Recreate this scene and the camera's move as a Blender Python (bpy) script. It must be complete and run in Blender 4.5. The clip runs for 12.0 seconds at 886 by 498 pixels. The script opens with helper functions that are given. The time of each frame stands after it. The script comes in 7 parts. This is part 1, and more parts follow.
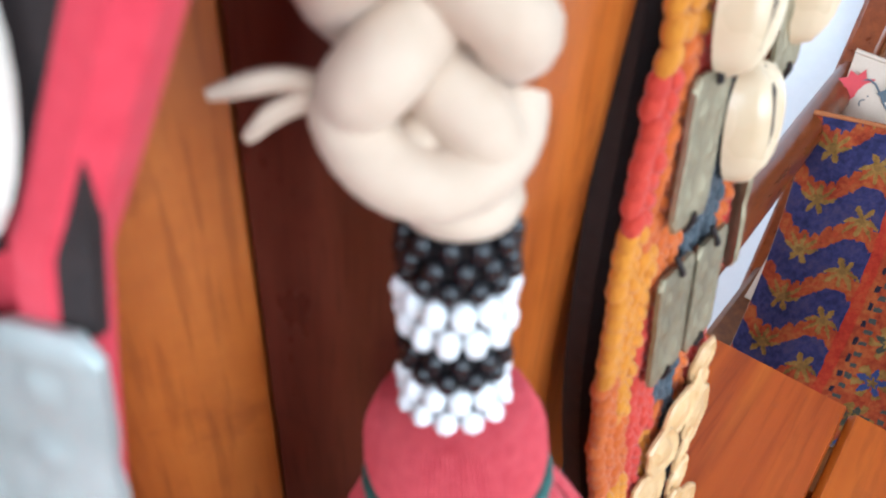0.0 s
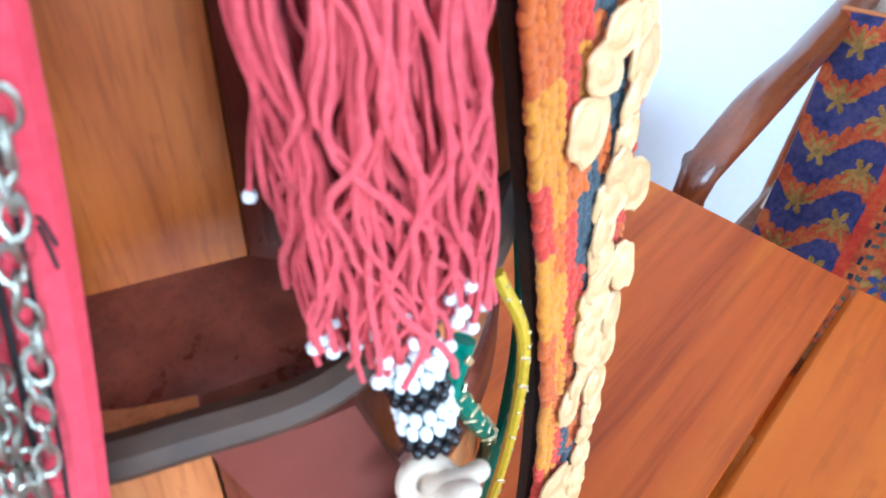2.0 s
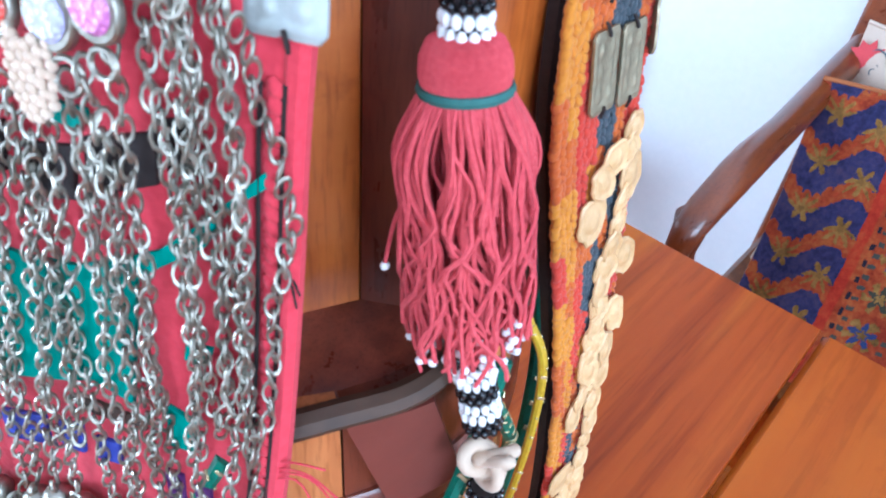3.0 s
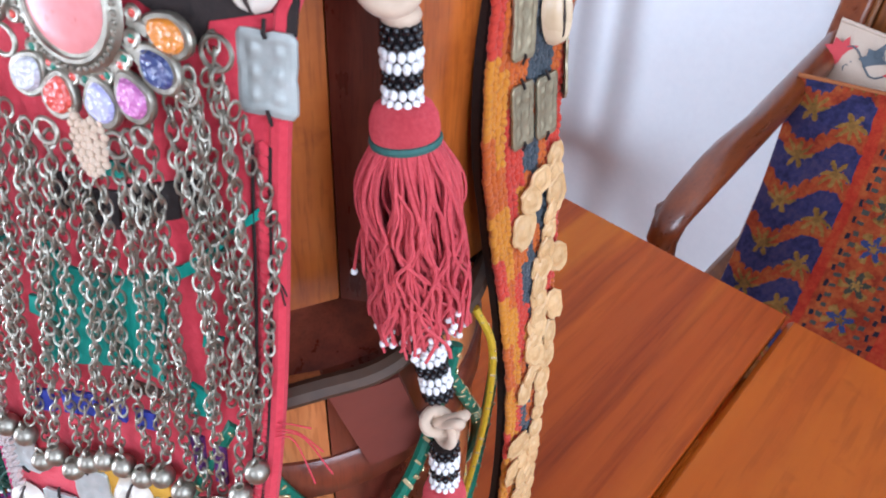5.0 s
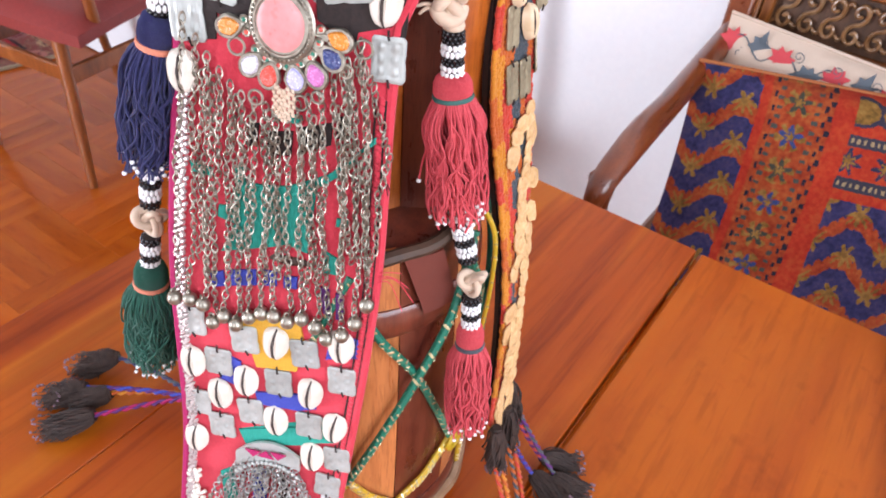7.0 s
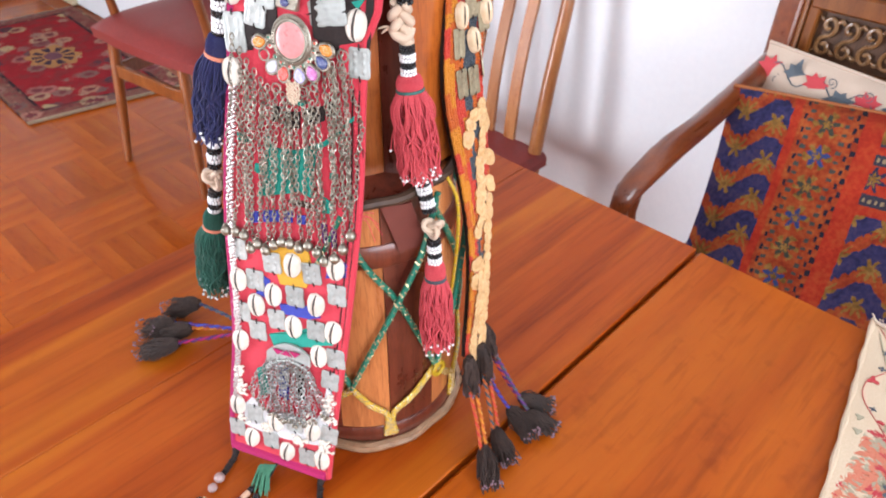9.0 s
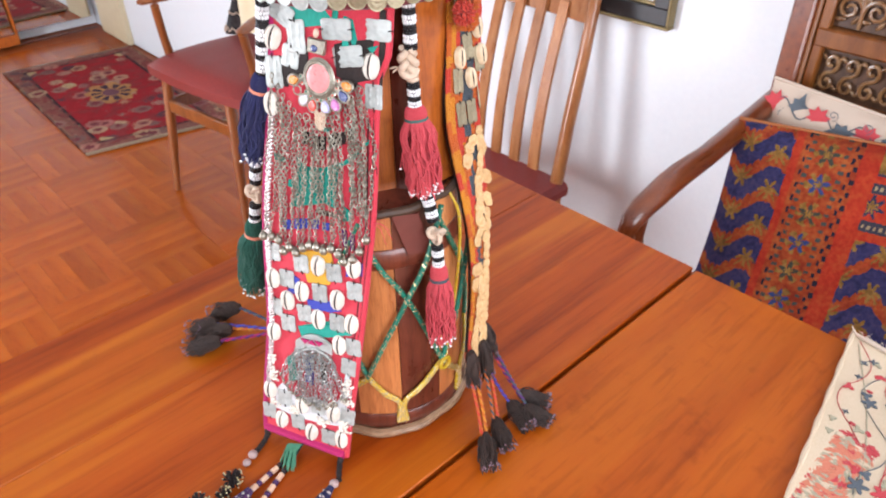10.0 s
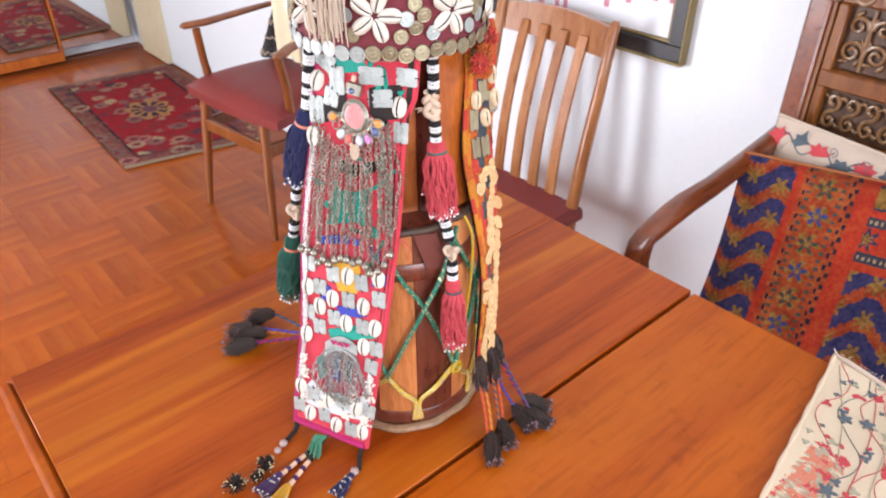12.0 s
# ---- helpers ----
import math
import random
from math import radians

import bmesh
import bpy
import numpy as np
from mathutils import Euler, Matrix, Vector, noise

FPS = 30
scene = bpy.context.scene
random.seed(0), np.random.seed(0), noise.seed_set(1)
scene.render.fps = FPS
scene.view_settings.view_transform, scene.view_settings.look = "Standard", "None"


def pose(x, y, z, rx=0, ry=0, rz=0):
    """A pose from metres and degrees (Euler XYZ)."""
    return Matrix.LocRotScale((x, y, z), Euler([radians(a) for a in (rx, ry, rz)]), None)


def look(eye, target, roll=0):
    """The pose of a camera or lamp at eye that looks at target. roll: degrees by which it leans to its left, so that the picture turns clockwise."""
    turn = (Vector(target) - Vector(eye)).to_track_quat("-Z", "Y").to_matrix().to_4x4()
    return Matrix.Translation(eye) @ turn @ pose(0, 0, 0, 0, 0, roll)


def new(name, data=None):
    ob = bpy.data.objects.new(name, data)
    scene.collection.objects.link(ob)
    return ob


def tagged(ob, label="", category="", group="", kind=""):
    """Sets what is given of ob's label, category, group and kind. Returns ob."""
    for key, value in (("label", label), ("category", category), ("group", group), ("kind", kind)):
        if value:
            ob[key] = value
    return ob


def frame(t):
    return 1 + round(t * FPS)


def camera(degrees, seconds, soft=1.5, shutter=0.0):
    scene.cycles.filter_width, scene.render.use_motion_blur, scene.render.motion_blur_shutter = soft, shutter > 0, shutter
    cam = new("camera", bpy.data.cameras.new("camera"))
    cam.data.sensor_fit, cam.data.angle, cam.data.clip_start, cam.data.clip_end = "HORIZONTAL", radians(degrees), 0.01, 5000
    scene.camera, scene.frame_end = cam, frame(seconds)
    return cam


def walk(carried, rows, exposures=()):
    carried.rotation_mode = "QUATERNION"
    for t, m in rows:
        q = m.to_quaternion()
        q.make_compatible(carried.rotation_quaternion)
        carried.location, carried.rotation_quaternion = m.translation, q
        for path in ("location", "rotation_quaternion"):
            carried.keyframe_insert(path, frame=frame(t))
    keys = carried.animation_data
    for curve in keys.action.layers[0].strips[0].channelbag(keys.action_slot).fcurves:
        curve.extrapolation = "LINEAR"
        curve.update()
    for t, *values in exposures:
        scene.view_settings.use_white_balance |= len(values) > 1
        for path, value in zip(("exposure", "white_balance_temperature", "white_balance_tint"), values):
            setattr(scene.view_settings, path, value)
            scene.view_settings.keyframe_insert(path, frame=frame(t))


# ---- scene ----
cam = camera(64.2, 12.0, soft=1.8)
cam.data.dof.use_dof, cam.data.dof.focus_distance, cam.data.dof.aperture_fstop = True, 0.3, 34.0
PATH = [
    (0, (-0.0410, -0.0708, 1.1348), (0.7754, 0.5376, 0.3268), 4.7),
    (0.5, (-0.0481, -0.0734, 1.1276), (0.7832, 0.5038, 0.3112), 6.5),
    (1, (-0.0520, -0.0819, 1.1134), (0.7397, 0.5180, 0.2742), 5.0),
    (1.5, (-0.0572, -0.0956, 1.0951), (0.7007, 0.4934, 0.2190), 5.0),
    (2, (-0.0578, -0.1060, 1.0945), (0.6838, 0.4810, 0.2027), 4.9),
    (2.5, (-0.0832, -0.1209, 1.1264), (0.6649, 0.5096, 0.2696), 4.0),
    (3, (-0.0988, -0.1216, 1.1361), (0.6760, 0.4979, 0.2963), 6.3),
    (3.5, (-0.0962, -0.1202, 1.1400), (0.6636, 0.4856, 0.2768), 6.2),
    (3.7, (-0.0943, -0.1242, 1.1433), (0.6708, 0.4882, 0.2892), 5.3),
    (5.5, (-0.1307, -0.1592, 1.1777), (0.6324, 0.4660, 0.3314), 4.4),
    (6, (-0.1528, -0.1670, 1.1868), (0.6182, 0.4186, 0.3190), 7.0),
    (6.5, (-0.1898, -0.1801, 1.2024), (0.6227, 0.3581, 0.3418), 6.6),
    (7, (-0.2366, -0.1982, 1.2212), (0.6000, 0.3367, 0.3821), 5.4),
    (7.2, (-0.2535, -0.2022, 1.2258), (0.6000, 0.2880, 0.3763), 6.7),
    (8.8, (-0.2802, -0.3263, 1.2628), (0.4804, 0.3491, 0.4530), 0.9),
    (9, (-0.2892, -0.3445, 1.2687), (0.4583, 0.3568, 0.4692), 1.0),
    (9.5, (-0.3114, -0.3874, 1.2921), (0.4218, 0.3555, 0.5173), 0.5),
    (10, (-0.3283, -0.4218, 1.3025), (0.3965, 0.3549, 0.5524), -0.6),
    (10.5, (-0.3374, -0.4401, 1.3018), (0.3835, 0.3360, 0.5485), 0.2),
    (11, (-0.3439, -0.4544, 1.3129), (0.3699, 0.3445, 0.5764), 0.2),
    (11.5, (-0.3614, -0.4686, 1.3298), (0.3491, 0.3497, 0.6116), 0.3),
    (12, (-0.3712, -0.4778, 1.3474), (0.3380, 0.3406, 0.6278), -0.1),
]
walk(cam, [(t, look(eye, target, roll)) for t, eye, target, roll in PATH], exposures=[(0, -0.84, 5850, 1), (0.5, -0.84, 5900, 5), (1.0, -0.77, 5700, 3), (1.5, -0.57, 5200, -6), (2.5, -0.36, 4950, -7), (3.0, -0.76, 5150, 2), (3.5, -0.92, 5350, 4), (5.5, -1.22, 6150, 13), (6.5, -1.07, 6600, 16), (7.0, -0.92, 6750, 16), (9.0, -0.92, 6850, 13), (12, -0.92, 6850, 12)])

# ---- world and light ----
world = bpy.data.worlds.new("sky")
scene.world = world
world.use_nodes = True
wn = world.node_tree.nodes
sky = wn.new("ShaderNodeTexSky")
sky.sky_type, sky.sun_disc, sky.sun_elevation, sky.sun_rotation = "NISHITA", False, radians(40), radians(250)
world.node_tree.links.new(sky.outputs[0], wn["Background"].inputs[0])
wn["Background"].inputs[1].default_value = 0.12


def window_light(name, place, target, w, h, power, colour):
    data = bpy.data.lights.new(name, "AREA")
    data.shape, data.size, data.size_y, data.energy, data.color = "RECTANGLE", w, h, power, colour
    ob = new(name, data)
    ob.matrix_world = look(place, target)
    return ob


window_light("window_light", (-2.14, 1.75, 0.9), (0, 1.2, 0.7), 1.0, 1.55, 215, (0.8, 0.87, 1.0))
# Added fill at an assumed, unseen window; brightens the hanging and east wall.
window_light("window_light", (-2.14, -0.75, 1.65), (0, -0.4, 1.2), 1.0, 1.25, 56, (0.8, 0.87, 1.0))
# Added fill from an unseen south window, for surfaces that face the viewer.
window_light("window_light", (-0.5, -2.34, 1.6), (-0.5, 0, 1.5), 1.8, 1.4, 150, (0.79, 0.87, 1.0))


# ---- geometry helpers ----
class Geo:
    """Vertices and faces gathered from simple shapes."""

    def __init__(self):
        self.v, self.f = [], []

    def add(self, shape, m=None):
        v, f = shape
        n = len(self.v)
        self.v += [tuple(m @ Vector(p)) for p in v] if m is not None else [tuple(p) for p in v]
        self.f += [tuple(i + n for i in q) for q in f]
        return self


def at(x, y, z):
    return Matrix.Translation((x, y, z))


def frame_of(origin, xa, za):
    """A matrix whose x and z axes point along xa and za."""
    z = Vector(za).normalized()
    x = Vector(xa)
    x = (x - z * x.dot(z)).normalized()
    y = z.cross(x)
    m = Matrix((x, y, z)).transposed().to_4x4()
    m.translation = origin
    return m


def ball(rx, ry, rz, nu=10, nv=6):
    v, f = [(0, 0, rz)], []
    for j in range(1, nv):
        a = math.pi * j / nv
        v += [(rx * math.sin(a) * math.cos(2 * math.pi * i / nu), ry * math.sin(a) * math.sin(2 * math.pi * i / nu), rz * math.cos(a)) for i in range(nu)]
    v.append((0, 0, -rz))
    f += [(0, 1 + i, 1 + (i + 1) % nu) for i in range(nu)]
    for j in range(nv - 2):
        a, b = 1 + j * nu, 1 + (j + 1) * nu
        f += [(a + i, b + i, b + (i + 1) % nu, a + (i + 1) % nu) for i in range(nu)]
    a, e = 1 + (nv - 2) * nu, len(v) - 1
    f += [(e, a + (i + 1) % nu, a + i) for i in range(nu)]
    return v, f


def ring(big, small, nu=16, nv=6, flat=1.0):
    v = []
    for i in range(nu):
        a = 2 * math.pi * i / nu
        for j in range(nv):
            b = 2 * math.pi * j / nv
            r = big + small * math.cos(b)
            v.append((r * math.cos(a), r * flat * math.sin(a), small * math.sin(b)))
    return v, [(i * nv + j, (i + 1) % nu * nv + j, (i + 1) % nu * nv + (j + 1) % nv, i * nv + (j + 1) % nv) for i in range(nu) for j in range(nv)]


def tube(points, r, n=6, closed=False, flat=1.0):
    """A swept tube along points; r: one radius or one for each point."""
    p = [Vector(q) for q in points]
    k = len(p)
    rs = list(r) if isinstance(r, (list, tuple)) else [r] * k
    side, v = None, []
    for i in range(k):
        a, b = (p[i - 1], p[(i + 1) % k]) if closed else (p[max(i - 1, 0)], p[min(i + 1, k - 1)])
        t = (b - a).normalized()
        if side is None:
            side = t.cross(Vector((0, 0, 1)) if abs(t.z) < 0.9 else Vector((1, 0, 0))).normalized()
        else:
            side = (side - t * side.dot(t)).normalized()
        up = t.cross(side)
        v += [tuple(p[i] + side * (rs[i] * math.cos(2 * math.pi * j / n)) + up * (flat * rs[i] * math.sin(2 * math.pi * j / n))) for j in range(n)]
    m = k if closed else k - 1
    f = [(i * n + j, i * n + (j + 1) % n, (i + 1) % k * n + (j + 1) % n, (i + 1) % k * n + j) for i in range(m) for j in range(n)]
    if not closed:
        f += [tuple(range(n - 1, -1, -1)), tuple((k - 1) * n + j for j in range(n))]
    return v, f


def lathe(profile, n=24, a0=0.0, a1=2 * math.pi):
    """Turns (radius, height) pairs about z; a closed turn unless a0, a1 say less."""
    full = abs(a1 - a0 - 2 * math.pi) < 1e-6
    m = n if full else n + 1
    v = [(r * math.cos(a0 + (a1 - a0) * i / n), r * math.sin(a0 + (a1 - a0) * i / n), z) for r, z in profile for i in range(m)]
    f = []
    for j in range(len(profile) - 1):
        for i in range(n):
            k = (i + 1) % m
            f.append((j * m + i, j * m + k, (j + 1) * m + k, (j + 1) * m + i))
    if full:
        if profile[0][0] > 1e-6:
            f.append(tuple(range(m - 1, -1, -1)))
        if profile[-1][0] > 1e-6:
            f.append(tuple((len(profile) - 1) * m + i for i in range(m)))
    return v, f


def box(sx, sy, sz, b=0.002):
    """A box about the origin with chamfered edges."""
    h = (sx / 2, sy / 2, sz / 2)
    b = min(b, 0.45 * min(sx, sy, sz))
    v, idx = [], {}
    for x in (-1, 1):
        for y in (-1, 1):
            for z in (-1, 1):
                for ax in range(3):
                    s = (x, y, z)
                    idx[s, ax] = len(v)
                    v.append(tuple(s[k] * (h[k] - (0 if k == ax else b)) for k in range(3)))
    f = []
    for ax in range(3):
        o1, o2 = (ax + 1) % 3, (ax + 2) % 3
        for s in (-1, 1):
            q = []
            for c, d in ((-1, -1), (1, -1), (1, 1), (-1, 1)):
                k = [0, 0, 0]
                k[ax], k[o1], k[o2] = s, c, d
                q.append(idx[tuple(k), ax])
            f.append(tuple(q if s > 0 else q[::-1]))
        for c in (-1, 1):
            for d in (-1, 1):
                k0, k1 = [0, 0, 0], [0, 0, 0]
                k0[ax], k0[o1], k0[o2] = -1, c, d
                k1[ax], k1[o1], k1[o2] = 1, c, d
                q = [idx[tuple(k0), o1], idx[tuple(k1), o1], idx[tuple(k1), o2], idx[tuple(k0), o2]]
                f.append(tuple(q if c * d < 0 else q[::-1]))
    for x in (-1, 1):
        for y in (-1, 1):
            for z in (-1, 1):
                q = [idx[(x, y, z), 0], idx[(x, y, z), 1], idx[(x, y, z), 2]]
                f.append(tuple(q if x * y * z > 0 else q[::-1]))
    return v, f


def plate(outline, thick, b=0.0):
    """An outline in x, y (counter-clockwise), made thick along z from 0, its upper edge rounded off by b."""
    n = len(outline)
    cx, cy = sum(p[0] for p in outline) / n, sum(p[1] for p in outline) / n
    v = [(x, y, 0) for x, y in outline] + [(x, y, thick - b) for x, y in outline]
    f = [tuple(range(n - 1, -1, -1))] + [(i, (i + 1) % n, n + (i + 1) % n, n + i) for i in range(n)]
    k = n
    if b > 0:
        size = max(max(abs(p[0] - cx), abs(p[1] - cy)) for p in outline)
        s = 1 - b / size
        v += [(cx + (x - cx) * s, cy + (y - cy) * s, thick) for x, y in outline]
        f += [(n + i, n + (i + 1) % n, 2 * n + (i + 1) % n, 2 * n + i) for i in range(n)]
        k = 2 * n
    f.append(tuple(range(k, k + n)))
    return v, f


def sheet(fn, nu, nv, thick):
    """A thick sheet over u, v in 0..1; fn gives the place and the outward normal."""
    v = []
    for side in (0, 1):
        for j in range(nv + 1):
            for i in range(nu + 1):
                p, n = fn(i / nu, j / nv)
                v.append(tuple(Vector(p) - Vector(n) * (thick * side)))
    w, k = nu + 1, (nu + 1) * (nv + 1)
    f = []
    for j in range(nv):
        for i in range(nu):
            q = (j * w + i, j * w + i + 1, (j + 1) * w + i + 1, (j + 1) * w + i)
            f += [q, tuple(k + a for a in reversed(q))]
    for i in range(nu):
        f += [(i + 1, i, k + i, k + i + 1), (nv * w + i, nv * w + i + 1, k + nv * w + i + 1, k + nv * w + i)]
    for j in range(nv):
        f += [(j * w, (j + 1) * w, k + (j + 1) * w, k + j * w), ((j + 1) * w + nu, j * w + nu, k + j * w + nu, k + (j + 1) * w + nu)]
    return v, f


def mesh_of(name, geo, material, smooth=True, flat_angle=40):
    if not isinstance(geo, Geo):
        geo = Geo().add(geo)
    me = bpy.data.meshes.new(name)
    me.from_pydata(geo.v, [], geo.f)
    me.update()
    if smooth:
        me.shade_smooth()
        me.set_sharp_from_angle(angle=radians(flat_angle))
    me.materials.append(material)
    return me


def thing(name, base, label, category, group="", kind=""):
    ob = new(name)
    ob.empty_display_size = 0.02
    ob.location = base
    return tagged(ob, label, category, group, kind)


def part(name, geo, material, parent, label="", smooth=True):
    """One mesh under a thing or a part; its points are given in the world."""
    me = mesh_of(name, geo, material, smooth)
    ob = new(name, me)
    base = Vector((0, 0, 0))
    p = parent
    while p is not None:
        base += p.location
        p = p.parent
    me.transform(Matrix.Translation(-base))
    ob.parent = parent
    return tagged(ob, label)


def piece(name, me, m, parent, label=""):
    """One more object on a shared mesh, at the pose m of the world, under a thing with no turn of its own."""
    ob = new(name, me)
    ob.parent = parent
    base = Vector((0, 0, 0))
    p = parent
    while p is not None:
        base += p.location
        p = p.parent
    ob.matrix_basis = Matrix.Translation(-base) @ m
    return tagged(ob, label)


def smoothstep(a, b, x):
    t = min(max((x - a) / (b - a), 0), 1)
    return t * t * (3 - 2 * t)


def along(points, n):
    """n points evenly along a smooth curve through the given ones."""
    p = [Vector(q) for q in points]
    p = [2 * p[0] - p[1]] + p + [2 * p[-1] - p[-2]]
    dense = []
    for i in range(1, len(p) - 2):
        for k in range(24):
            t = k / 24
            a, b, c, d = p[i - 1], p[i], p[i + 1], p[i + 2]
            dense.append(0.5 * (2 * b + (c - a) * t + (2 * a - 5 * b + 4 * c - d) * t * t + (3 * b - a - 3 * c + d) * t ** 3))
    dense.append(p[-2])
    cum = [0]
    for a, b in zip(dense, dense[1:]):
        cum.append(cum[-1] + (b - a).length)
    out, k = [], 0
    for i in range(n):
        s = cum[-1] * i / (n - 1)
        while k < len(cum) - 2 and cum[k + 1] < s:
            k += 1
        t = (s - cum[k]) / max(cum[k + 1] - cum[k], 1e-9)
        out.append(dense[k].lerp(dense[k + 1], min(t, 1)))
    return out


# ---- materials ----
def nodes_of(name):
    m = bpy.data.materials.new(name)
    m.use_nodes = True
    t = m.node_tree
    return m, t, t.nodes["Principled BSDF"]


def ramp(t, fac, stops):
    r = t.nodes.new("ShaderNodeValToRGB")
    els = r.color_ramp.elements
    while len(els) < len(stops):
        els.new(0.5)
    for e, (pos, c) in zip(els, stops):
        e.position, e.color = pos, (*c, 1)
    t.links.new(fac, r.inputs[0])
    return r.outputs[0]


def texture(t, scale, stretch=(1, 1, 1), detail=4, rough=0.55, kind="ShaderNodeTexNoise"):
    co = t.nodes.new("ShaderNodeTexCoord")
    mp = t.nodes.new("ShaderNodeMapping")
    mp.inputs["Scale"].default_value = stretch
    t.links.new(co.outputs["Object"], mp.inputs[0])
    n = t.nodes.new(kind)
    t.links.new(mp.outputs[0], n.inputs[0])
    n.inputs["Scale"].default_value = scale
    if kind == "ShaderNodeTexNoise":
        n.inputs["Detail"].default_value, n.inputs["Roughness"].default_value = detail, rough
    return n


def maths(t, op, a, b=None):
    n = t.nodes.new("ShaderNodeMath")
    n.operation = op
    for i, x in enumerate((a, b)):
        if x is None:
            continue
        if isinstance(x, (int, float)):
            n.inputs[i].default_value = x
        else:
            t.links.new(x, n.inputs[i])
    return n.outputs[0]


def blend(t, fac, a, b, mode="MIX"):
    n = t.nodes.new("ShaderNodeMix")
    n.data_type, n.blend_type = "RGBA", mode
    for sock, x in ((n.inputs["Factor"], fac), (n.inputs[6], a), (n.inputs[7], b)):
        if isinstance(x, (int, float)):
            sock.default_value = x
        elif isinstance(x, tuple):
            sock.default_value = (*x, 1)
        else:
            t.links.new(x, sock)
    return n.outputs[2]


def relief(t, bsdf, height, strength, distance):
    b = t.nodes.new("ShaderNodeBump")
    b.inputs["Strength"].default_value, b.inputs["Distance"].default_value = strength, distance
    t.links.new(height, b.inputs["Height"])
    t.links.new(b.outputs[0], bsdf.inputs["Normal"])


def plain(name, c1, c2, scale=60, rough=0.5, metal=0.0, bump=0.3, depth=0.001, stretch=(1, 1, 1), vary=0.0, coat=0.0, spread=0.25, sheen=0.0, broad=6.0):
    """A surface whose colour wanders between c1 and c2 at two scales, with fine relief."""
    m, t, b = nodes_of(name)
    fine = texture(t, scale, stretch)
    wide = texture(t, broad, (1, 1, 1), 3)
    mixd = maths(t, "ADD", maths(t, "MULTIPLY", fine.outputs[0], 0.6), maths(t, "MULTIPLY", wide.outputs[0], 0.4))
    col = ramp(t, mixd, [(0.5 - spread, c1), (0.5 + spread, c2)])
    if vary:
        info = t.nodes.new("ShaderNodeObjectInfo")
        hs = t.nodes.new("ShaderNodeHueSaturation")
        t.links.new(col, hs.inputs["Color"])
        t.links.new(maths(t, "ADD", maths(t, "MULTIPLY", info.outputs["Random"], 2 * vary), 1 - vary), hs.inputs["Value"])
        col = hs.outputs[0]
    t.links.new(col, b.inputs["Base Color"])
    b.inputs["Metallic"].default_value = metal
    t.links.new(maths(t, "ADD", maths(t, "MULTIPLY", wide.outputs[0], 0.25), rough - 0.125), b.inputs["Roughness"])
    b.inputs["Coat Weight"].default_value, b.inputs["Coat Roughness"].default_value = coat, 0.15
    b.inputs["Sheen Weight"].default_value = sheen
    if bump:
        relief(t, b, fine.outputs[0], bump, depth)
    return m


